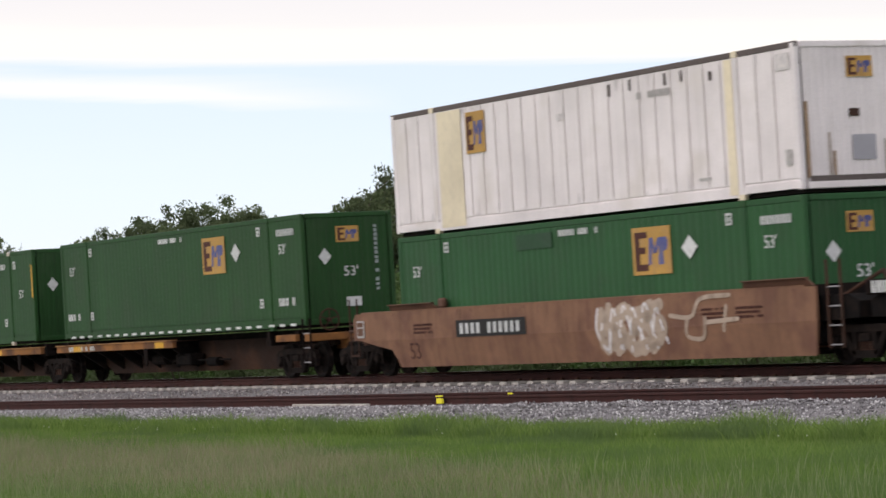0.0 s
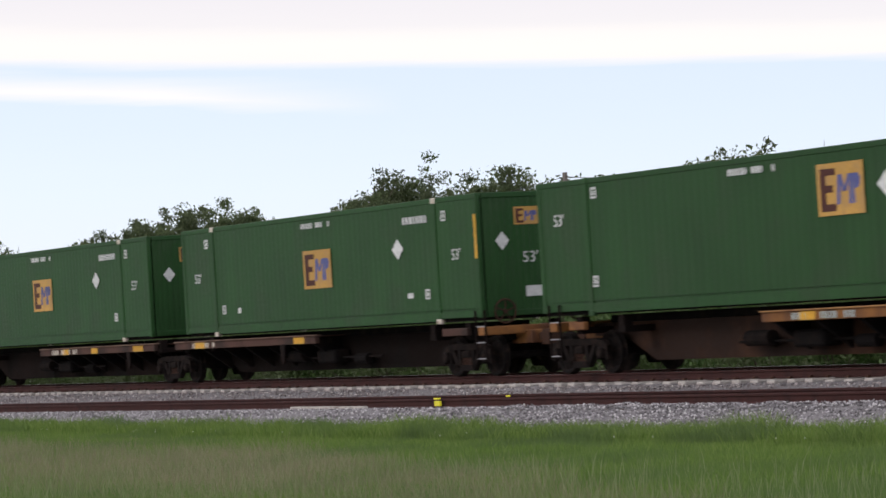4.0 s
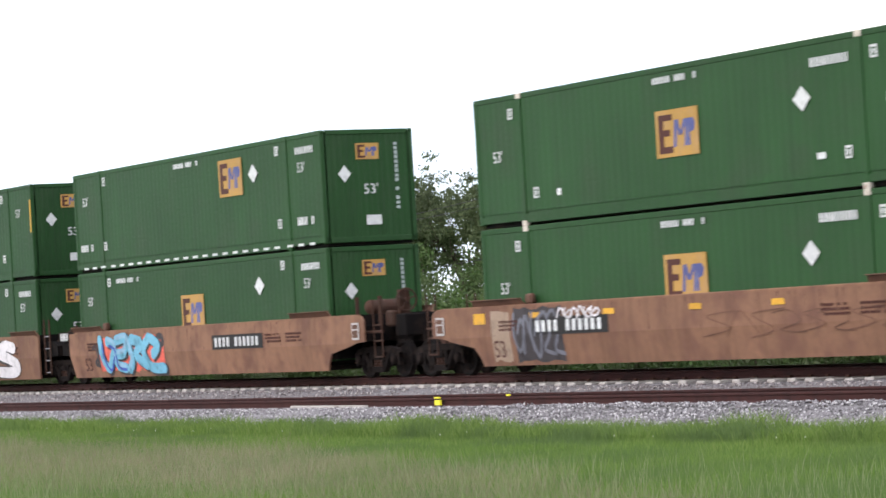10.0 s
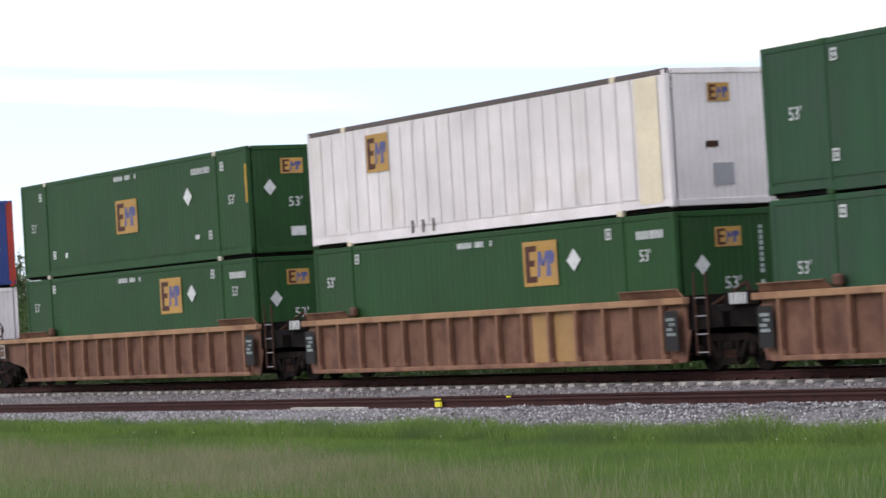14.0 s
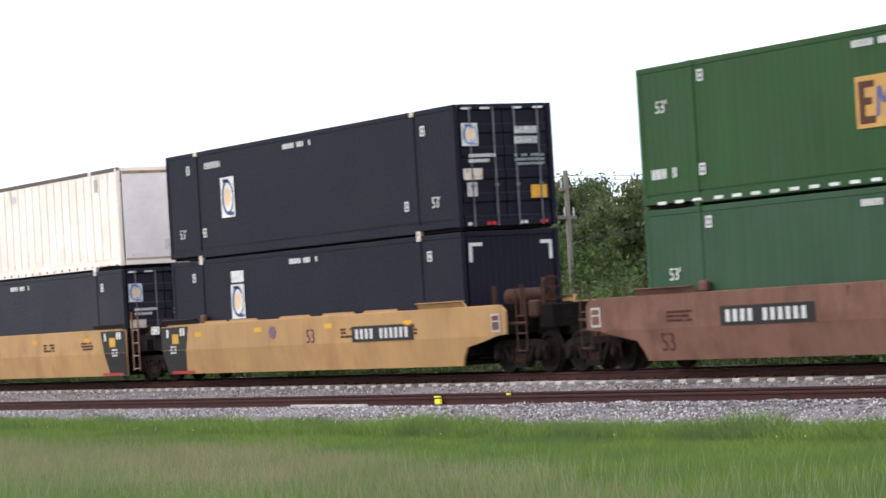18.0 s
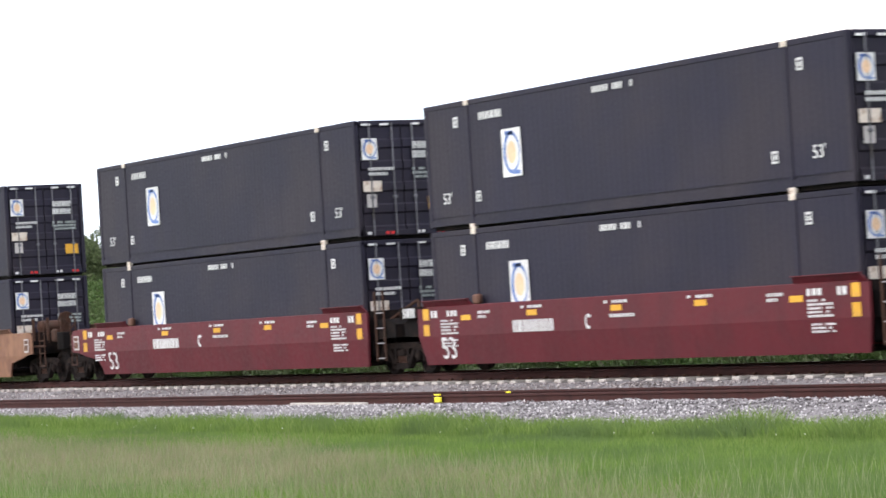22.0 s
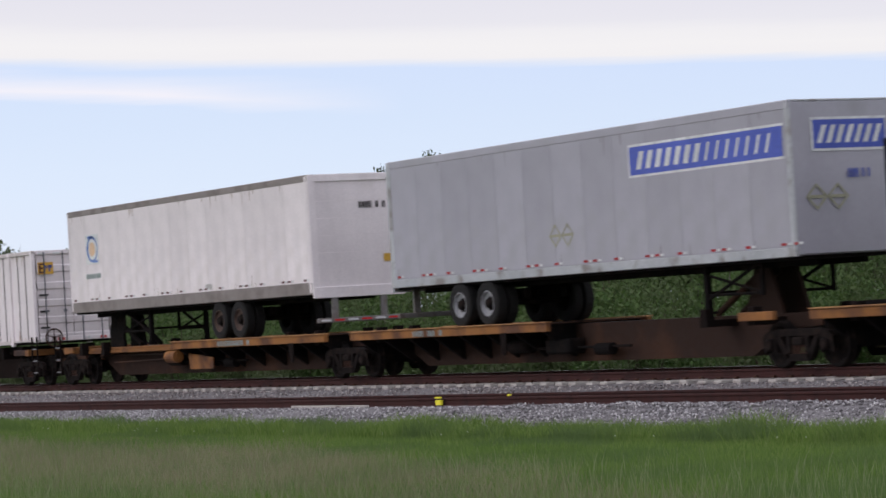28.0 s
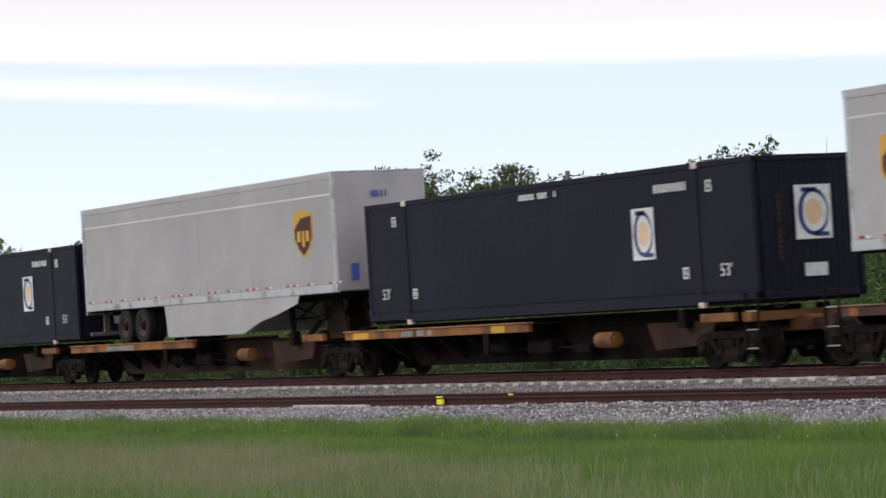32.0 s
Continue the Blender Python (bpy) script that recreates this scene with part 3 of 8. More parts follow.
def container(s, z, paint, wall="fine", front="plain", logo=None, dia=None, number=None, lower=None, size=((-7.1, 1.55), (7.05, 1.55)), dashes=False,
              castings="casting", extras=(), label="", top="paint", length=CL, small=((-6.46, 2.47), (6.55, 2.47), (5.63, 0.71), (-5.54, 0.69)), title=(0.05, 2.62)):
    """A 53-foot container. Its leading end is at +x, and its near side at -y."""
    ob = tagged(new("shipping_container"), label, "container", "containers on the train")
    L = length / 2
    trim = paint
    pale = paint in ("white", "ivory", "beige")
    out = 1.25 if wall == "posts" else 1.302
    waves = {"fine": (0.25, 0.0022), "ribbed": (0.25, 0.007), "smooth": (0.2, 0.0014), "deep": (0.2, 0.036), "posts": None, "board": (0.58, 0.02)}[wall]
    flat = {"fine": 0.42, "ribbed": 0.42, "smooth": 0.42, "deep": 0.4, "board": 0.955}.get(wall, 0.4)
    half = L - 0.13
    for sgn in (-1, 1):
        if waves:
            me = stored(("wavy", wall, half, paint), "side_panel", paint, wavy(*waves, half=half, flat=flat, slope=0.008 if wall == "board" else 0.14))
            part("side_panel", me, ob, pose(0, sgn * (CW / 2 - 0.012), 0, 0, 0, 0 if sgn < 0 else 180))
        else:
            if sgn > 0:
                part("side_panel", stored(("far_posts", half, paint), "side_panel", paint, wavy(0.6, 0.04, half, 0.17, CH - 0.09, 0.78, 0.02)), ob, pose(0, CW / 2 - 0.05, 0, 0, 0, 180))
                continue
            m = pose(0, sgn * (CW / 2 - 0.05), 0, 0, 0, 0)
            bit("inner_wall", ("inner", half), "groove", ob, lambda q: q.box(-half, half, 0.03, 0.06, 0.14, CH - 0.08), m, "dark wall between the posts")
            n = round(2 * half / 0.60)
            for k in range(n):
                bit("side_panel", ("post_panel", n), paint, ob, lambda q: q.cbox(0.06, 2 * half / n - 0.06, 0, 0.045, 0.17, CH - 0.09, 0.006), m @ pose(-half + 2 * half * k / n, 0, 0))
    if wall == "board":
        def seams(q):
            r = random.Random(int(abs(s)))
            n = round(2 * half / 0.58)
            for k in range(1, n):
                x = -half + 2 * half * k / n
                q.plate(x - 0.012, x + 0.012, 0.33 + r.uniform(0, 0.1), CH - 0.14 - r.uniform(0, 0.12), 0.003)
        bit("panel_seams", ("seams", half, s), "soft_seam" if paint == "ivory" else "seam", ob, seams, side(0, 0, 1.297), kind="stuff")
    up = top if top != "paint" else trim
    for sgn in (-1, 1):
        y0, y1 = sorted((sgn * CW / 2, sgn * (CW / 2 - 0.1)))
        bit("top_rail", ("top_rail", L, sgn), up, ob, lambda q: q.cbox(-L, L, y0, y1, CH - 0.12, CH, 0.012))
        bit("bottom_rail", ("bottom_rail", L, sgn, wall == "posts"), "seam" if paint == "white" and wall == "posts" else trim, ob, lambda q: q.slab([(-L, 0.12), (-L + 1.85, 0.12), (-L + 1.95, 0.065), (L - 1.95, 0.065), (L - 1.85, 0.12), (L, 0.12), (L, 0.175 if wall == "posts" else 0.262), (-L, 0.175 if wall == "posts" else 0.262)], lambda z: y0, 0.1))
        if wall != "posts":
            bit("rail_lip", ("rail_lip", L, sgn), trim, ob, lambda q: q.box(-L + 0.1, L - 0.1, y0 + 0.03, y1 - 0.03, 0.258, 0.325))
        pw = 0.25 if paint == "blue" else 0.16
        for x in (-L, L - pw):
            bit("corner_post", ("corner_post", x, sgn), "post_red" if paint == "blue" else trim, ob, lambda q: q.cbox(x, x + pw, y0 - (0.006 if sgn < 0 else 0.02), y1 + (0.02 if sgn < 0 else 0.006), 0.09, CH - 0.02, 0.02))
        if length > 14:
            for x in (-6.096, 6.096):
                bit("post", ("post", x, sgn), trim, ob, lambda q: q.cbox(x - 0.085, x + 0.085, min(y0, y1) - (0.012 if sgn < 0 else 0), max(y0, y1) + (0.012 if sgn > 0 else 0), 0.01, CH, 0.015))
                for zc in (0.0, CH - 0.125):
                    bit("corner_casting", ("cast", x, sgn, zc), castings, ob, lambda q: q.cbox(x - 0.1, x + 0.1, min(y0, y1) - (0.02 if sgn < 0 else -0.02), max(y0, y1) + (0.02 if sgn > 0 else -0.02), zc, zc + (0.13 if zc else 0.118), 0.012), label="pale worn casting")
    bit("roof", ("roof", L), up, ob, lambda q: [q.cbox(-L + 0.12 + i * (2 * L - 0.24) / 12, -L + 0.12 + (i + 0.94) * (2 * L - 0.24) / 12, -CW / 2 + 0.1, CW / 2 - 0.1, CH - 0.06, CH - 0.015, 0.01) for i in range(12)])
    bit("floor", ("floor", L), "black", ob, lambda q: q.box(-L + 0.1, L - 0.1, -CW / 2 + 0.1, CW / 2 - 0.1, 0.03, 0.12))
    # ends
    part("rear_wall", stored(("end_sheet", paint), "rear_wall", paint, wavy(0.16, 0.013, 1.14, 0.2, CH - 0.1)), ob, pose(-L + 0.02, 0, 0, 0, 0, -90))
    F = L + 0.004
    bit("end_sill", ("end_sill", L), trim, ob, lambda q: q.cbox(L - 0.1, L, -1.14, 1.14, 0.1, 0.24, 0.012))
    bit("header", ("header", L), trim, ob, lambda q: q.cbox(L - 0.1, L, -1.14, 1.14, CH - 0.12, CH, 0.012))
    if front in ("plain", "bare", "patch"):
        part("front_wall", stored(("end_sheet", paint), "rear_wall", paint, wavy(0.16, 0.013, 1.14, 0.2, CH - 0.1)), ob, pose(L - 0.018, 0, 0, 0, 0, 90))
    elif front == "ribs":
        bit("front_wall", ("front_ribs", L), paint, ob, lambda q: q.box(L - 0.06, L - 0.03, -1.15, 1.15, 0.1, CH - 0.1))
        for k, zz in enumerate((0.40, 0.95, 1.17, 1.35, 1.58, 1.78, 2.0)):
            bit("rib", ("rib", k, L), paint, ob, lambda q: q.cbox(L - 0.04, L - 0.005, -1.1, 1.1, zz - 0.035, zz + 0.035, 0.012))
    elif front == "door":
        for sgn in (-1, 1):
            bit("door", ("door", sgn, L), paint, ob, lambda q: pressed(q, L - 0.02, *sorted((0.015 * sgn, 1.14 * sgn))))
            for k, u in enumerate((0.28, 0.9)):
                bit("locking_bar", ("bar", sgn, k, L), paint if paint == "beige" else "bar_steel", ob, lambda q: q.tube((L + 0.015, u * sgn, 0.1), (L + 0.015, u * sgn, CH - 0.06), 0.02).cbox(L, L + 0.05, u * sgn - 0.05, u * sgn + 0.05, 1.0, 1.07, 0.01), label="weathered locking bar")
        for k, u in enumerate((-0.95, -0.45, 0.4, 0.95)):
            writing(ob, end(u, 0.17, F), 2, 0.26, 0.07, "mark_red" if k % 2 else "mark_white", seed=k, name="reflector")
            writing(ob, end(u, CH - 0.1, F + 0.002), 1, 0.3, 0.05, "mark_white", seed=1, name="reflector")
    if paint == "red":
        bit("sign_field", ("redfield",), "bright_red", ob, lambda q: q.plate(-0.62, 0.62, -0.36, 0.36, 0.004), end(0.42, 2.27, F - 0.018))
        emblem(ob, end(0.36, 2.27, F - 0.014), 0.98, 0.62, back="sign_bright")
        writing(ob, end(-0.74, 2.2, F - 0.016), 4, 0.86, 0.17, column=True, seed=3)
        writing(ob, end(-0.62, 1.2, F - 0.016), 7, 0.9, 0.1, "mark_brown", column=True, seed=4)
        part("size_mark", words("53'", 0.34, "mark_white"), ob, end(0.12, 1.42, F - 0.014))
        bit("label", ("lab3",), "mark_white", ob, lambda q: q.plate(-0.29, 0.29, -0.13, 0.13), end(0.28, 0.68, F - 0.016))
    elif front == "plain":
        emblem(ob, end(0.0, 2.35, F - 0.016), 0.64, 0.40)
        diamond(ob, end(-0.66, 1.80, F - 0.016), 0.36, 0.42)
        part("size_mark", words("53'", 0.36, "mark_white"), ob, end(0.06, 1.4, F - 0.014))
        bit("label", ("lab",), "mark_white", ob, lambda q: q.plate(-0.21, 0.21, -0.12, 0.12), end(0.1, 0.64, F - 0.016))
        writing(ob, end(0.80, 1.75, F - 0.016), 15, 1.7, 0.09, "mark_grey", column=True, seed=5)
        if "yellow_tabs" in extras:
            for u in (1.2,):
                bit("yellow_strip", ("ystrip",), "mark_yellow", ob, lambda q: q.plate(-0.055, 0.055, -0.5, 0.5), end(u, 1.93, F))
            bit("yellow_strip", ("ystrip_side",), "mark_yellow", ob, lambda q: q.plate(-0.05, 0.05, -0.5, 0.5), side(L - 0.09, 1.93))
    elif front == "ribs":
        emblem(ob, end(0.02, 2.40, F - 0.03), 0.66, 0.40)
        part("size_mark", words("53", 0.32, "mark_white"), ob, end(0.05, 1.46, F))
        bit("label", ("lab2",), "mark_white", ob, lambda q: q.plate(-0.24, 0.24, -0.13, 0.13), end(0.32, 0.68, F - 0.03))
        writing(ob, end(-0.7, 0.70, F - 0.03), 5, 0.5, 0.34, "mark_grey", rows=4, seed=2)
        writing(ob, end(-1.2, 1.9, F), 14, 1.7, 0.09, "mark_white", column=True, seed=6)
        writing(ob, end(1.2, 1.9, F), 14, 1.7, 0.09, "mark_grey", column=True, seed=7)
        if "end_diamond" in extras:
            diamond(ob, end(-0.75, 1.75, F + 0.01), 0.42, 0.46)
    elif front == "door" and paint.startswith("navy"):
        roundel(ob, end(-0.92, 2.2, F + 0.02), 0.42, 0.52)
        writing(ob, end(0.58, 2.28, F + 0.03), 5, 0.62, 0.17, seed=4)
        writing(ob, end(0.62, 2.05, F + 0.03), 6, 0.74, 0.17, seed=5)
        writing(ob, end(-0.62, 1.68, F + 0.03), 8, 0.72, 0.24, rows=2, seed=6)
        writing(ob, end(0.62, 1.62, F + 0.03), 9, 0.8, 0.30, "mark_grey", rows=3, seed=7)
        bit("label", ("pl1",), "casting", ob, lambda q: q.plate(-0.25, 0.25, -0.13, 0.13), end(-0.88, 1.3, F + 0.0))
        bit("label", ("pl2",), "mark_yellow", ob, lambda q: q.plate(-0.21, 0.21, -0.15, 0.15), end(0.84, 0.86, F + 0.0))
        bit("label", ("pl3",), "pale_mark", ob, lambda q: q.plate(-0.13, 0.13, -0.16, 0.16), end(-0.92, 0.95, F + 0.0))
    elif front == "door" and paint == "green":
        emblem(ob, end(-0.55, 2.25, F + 0.02), 0.64, 0.38)
        part("size_mark", words("53", 0.34, "mark_white"), ob, end(-0.75, 1.42, F + 0.02))
        diamond(ob, end(0.98, 1.8, F + 0.04), 0.36, 0.42)
        writing(ob, end(0.5, 2.3, F + 0.03), 6, 0.5, 0.32, rows=2, seed=4)
        writing(ob, end(0.55, 1.4, F + 0.03), 7, 0.7, 0.24, "mark_grey", rows=3, seed=5)
        bit("label", ("pl2",), "mark_yellow", ob, lambda q: q.plate(-0.21, 0.21, -0.15, 0.15), end(0.5, 0.8, F + 0.0))
        bit("label", ("pl4",), "mark_grey", ob, lambda q: q.plate(-0.13, 0.13, -0.16, 0.16), end(-0.8, 0.8, F + 0.0))
    elif front == "patch":
        roundel(ob, end(0.1, 1.76, F), 0.86, 1.06, "mark_navy" if paint == "navy_new" else "ring_blue")
        bit("label", ("pl5",), "mark_white", ob, lambda q: q.plate(-0.27, 0.27, -0.13, 0.13), end(0.1, 0.64, F))
        writing(ob, end(-0.72, 1.5, F), 12, 1.3, 0.09, "rust", column=True, seed=6)
    # markings along the near side
    if logo:
        kind, u, v, w, h = logo
        {"emblem": emblem, "white_emblem": lambda *a: emblem(*a, back="mark_white"), "faded_emblem": lambda *a: emblem(*a, back="casting"), "gold_emblem": lambda *a: emblem(*a, back="gold"), "bright_emblem": lambda *a: emblem(*a, back="sign_bright"), "roundel": lambda *a: roundel(*a, "mark_navy" if paint == "navy_new" else "ring_blue")}[kind](ob, side(u, v, out), w, h)
    if pale:
        grime_runs(ob, L - 0.3, 0.34 if wall != "posts" else 0.18, CH - 0.13, out + 0.001, int(abs(s)), *(("ghost", 24, 0.35) if wall == "board" else ("rust_wash", 60, 0.5) if wall == "posts" else ()))
    if dia:
        diamond(ob, side(*dia), 0.56, 0.48, "mark_white")
    if number:
        writing(ob, side(*number), 7, 1.2, 0.17, seed=int(abs(number[0]) * 10) % 5, name="container_number")
    for u, v in lower or ():
        writing(ob, side(u, v), 5, 0.95, 0.2, seed=2)
    for u, v in size:
        part("size_mark", words("53'", 0.36, "mark_white"), ob, side(u, v))
    for u, v in small:
        height_mark(ob, u, v)
    if title:
        writing(ob, side(*title), 12, 1.6, 0.13, seed=9)
    if dashes:
        for k in range(-12, 12):
            bit("reflector", ("dash",), "mark_white", ob, lambda q: q.plate(-0.15, 0.15, -0.032, 0.032), side((k + 0.5) * 0.63 + (0.12 if k > 8 else -0.12 if k < -9 else 0.0), 0.13))
    for x in extras:
        if not isinstance(x, tuple):
            continue
        kind, *a = x
        if kind == "patch":
            u0, u1, v0, v1, paint2 = a
            bit("paint_patch", ("patch", u0, u1, v0, v1), paint2, ob, lambda q: q.plate(u0, u1, v0, v1), side(0, 0, out - 0.003))
        elif kind == "end_patch":
            u0, u1, v0, v1, paint2 = a
            bit("paint_patch", ("epatch", u0, u1, v0, v1), paint2, ob, lambda q: q.plate(u0, u1, v0, v1), end(0, 0, F - 0.014))
        elif kind == "end_emblem":
            emblem(ob, end(a[0], a[1], F - 0.012), a[2], a[3], back=a[4] if len(a) > 4 else "sign")
        elif kind == "end_sheet":
            bit("end_panel", ("esheet", L), a[0], ob, lambda q: q.plate(-1.12, 1.12, 0.2, CH - 0.13, 0.006), end(0, 0, F - 0.022), "smooth pale end panel")
        elif kind == "bars":
            writing(ob, side(a[0], a[1], out), a[2], a[3], a[4], a[5], seed=3)
        elif kind == "end_bars":
            writing(ob, end(a[0], a[1], F - 0.012), a[2], a[3], a[4], a[5], rows=2, seed=3)
        elif kind == "end_smudge":
            u0, u1, v0, v1, paint2, seed = a

            def blots(q):
                r = random.Random(seed)
                for k in range(90):
                    x, y, c = r.gauss((u0 + u1) / 2, (u1 - u0) * 0.22), r.gauss((v0 + v1) / 2, (v1 - v0) * 0.24), r.uniform(0.012, 0.042)
                    q.flat([(x + c * r.uniform(0.6, 1.2) * math.cos(t), y + c * r.uniform(0.7, 1.6) * math.sin(t)) for t in np.linspace(0, 2 * math.pi, 10)[:-1]], 0.0005, 0.0001 * k)
            bit("rust_stain", ("esmudge", u0, v0, seed), paint2, ob, blots, end(0, 0, F - 0.014), kind="stuff")
        elif kind == "words":
            part("size_mark", words(a[0], a[3], "mark_white"), ob, side(a[1], a[2]))
        elif kind == "end_words":
            part("size_mark", words(a[0], a[3], "mark_white"), ob, end(a[1], a[2], F - 0.012))
        elif kind == "diamond":
            diamond(ob, side(a[0], a[1], out), 0.5, 0.5, a[2])
        elif kind == "dots":
            for k in range(27):
                bit("reflector", ("dot",), "dark_red", ob, lambda q: q.plate(-0.05, 0.05, -0.03, 0.03), side(-L + 0.3 + k * (2 * L - 0.6) / 26, 0.12))
    return rides(ob, s, z)


# ---- trucks under the cars ----
WHEEL_R = 0.455


def truck(parent, x):
    """A two-axle freight truck: bolster, two side frames, four wheels on two axles."""
    x -= 0.4
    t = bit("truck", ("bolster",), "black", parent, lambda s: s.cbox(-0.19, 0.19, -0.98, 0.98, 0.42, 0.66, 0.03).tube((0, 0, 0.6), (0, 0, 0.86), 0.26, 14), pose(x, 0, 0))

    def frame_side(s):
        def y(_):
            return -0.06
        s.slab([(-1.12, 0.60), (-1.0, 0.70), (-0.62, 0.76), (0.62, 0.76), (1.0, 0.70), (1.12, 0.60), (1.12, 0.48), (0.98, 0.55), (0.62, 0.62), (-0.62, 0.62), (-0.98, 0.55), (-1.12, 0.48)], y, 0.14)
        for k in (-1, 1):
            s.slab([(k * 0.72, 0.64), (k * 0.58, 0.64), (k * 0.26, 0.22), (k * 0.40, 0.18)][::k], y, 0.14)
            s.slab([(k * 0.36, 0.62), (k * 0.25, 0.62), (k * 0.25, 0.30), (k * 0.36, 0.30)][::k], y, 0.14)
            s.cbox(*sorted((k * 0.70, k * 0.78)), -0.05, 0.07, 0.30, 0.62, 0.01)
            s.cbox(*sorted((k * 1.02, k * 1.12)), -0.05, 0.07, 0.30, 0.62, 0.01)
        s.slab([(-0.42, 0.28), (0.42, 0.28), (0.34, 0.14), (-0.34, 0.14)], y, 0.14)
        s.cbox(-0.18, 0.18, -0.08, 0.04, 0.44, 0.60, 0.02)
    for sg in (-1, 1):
        bit("side_frame", ("side_frame",), "truckside", t, frame_side, pose(0, sg * 1.0, 0, 0, 0, 0 if sg < 0 else 180), "dusty cast steel side frame, colour darkened for underbody shade")
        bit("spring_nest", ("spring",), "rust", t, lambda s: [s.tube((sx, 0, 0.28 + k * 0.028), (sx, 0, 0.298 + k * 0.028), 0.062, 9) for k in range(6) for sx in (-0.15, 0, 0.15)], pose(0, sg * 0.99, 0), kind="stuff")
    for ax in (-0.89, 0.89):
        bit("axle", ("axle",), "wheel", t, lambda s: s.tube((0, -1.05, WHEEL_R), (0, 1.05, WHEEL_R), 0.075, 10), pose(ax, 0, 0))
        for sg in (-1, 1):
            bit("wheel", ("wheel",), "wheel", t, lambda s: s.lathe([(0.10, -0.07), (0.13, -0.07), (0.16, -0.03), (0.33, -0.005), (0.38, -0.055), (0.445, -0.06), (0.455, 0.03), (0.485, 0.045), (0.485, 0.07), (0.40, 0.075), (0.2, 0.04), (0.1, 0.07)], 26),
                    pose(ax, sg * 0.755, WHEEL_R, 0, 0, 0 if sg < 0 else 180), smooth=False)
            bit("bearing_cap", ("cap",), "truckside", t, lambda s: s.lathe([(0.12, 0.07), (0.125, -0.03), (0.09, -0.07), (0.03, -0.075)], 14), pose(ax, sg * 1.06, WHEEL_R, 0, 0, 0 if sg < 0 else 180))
    return t


# ---- ladders, couplers ----
def ladder(parent, x, y, z0, z1, w, material, rungs=3):
    l = bit("ladder", ("ladder", z0, z1, w), material, parent, lambda s: s.cbox(-w / 2 - 0.025, -w / 2 + 0.025, -0.02, 0.02, z0, z1, 0.006).cbox(w / 2 - 0.025, w / 2 + 0.025, -0.02, 0.02, z0, z1, 0.006), pose(x, y, 0))
    for k in range(rungs):
        z = z0 + 0.06 + k * 0.36
        bit("rung", ("rung", w), "frame_grey", l, lambda s: s.tube((-w / 2, 0, 0), (w / 2, 0, 0), 0.014, 6), pose(0, 0, z))


def coupler(parent, x, way):
    c = bit("coupler", ("coupler",), "rust", parent, lambda s: s.cbox(-0.9, 0.05, -0.09, 0.09, 0.76, 0.94, 0.02).slab([(0.0, 0.66), (0.34, 0.66), (0.34, 1.0), (0.0, 1.0)], lambda z: -0.17, 0.34), pose(x, 0, 0, 0, 0, 0 if way > 0 else 180))
    bit("air_hose", ("hose",), "rubber", c, lambda s: [s.tube((0.1 + 0.09 * k, 0.35, 0.72 - 0.16 * math.sin(math.pi * k / 5)), (0.1 + 0.09 * (k + 1), 0.35, 0.72 - 0.16 * math.sin(math.pi * (k + 1) / 5)), 0.025, 6) for k in range(5)])


def brake_wheel_shape(q):
    [q.tube((0, 0.27 * math.cos(a), 0.27 * math.sin(a)), (0, 0.27 * math.cos(a + 0.42), 0.27 * math.sin(a + 0.42)), 0.022, 6) for a in np.arange(0, 6.25, 0.4189)] + [q.tube((0, 0, 0), (0.0, 0.27 * math.cos(a), 0.27 * math.sin(a)), 0.015, 5) for a in (0.3, 1.56, 2.8, 4.1, 5.3)] + [q.tube((-0.12, 0, 0), (0.03, 0, 0), 0.05, 8)]


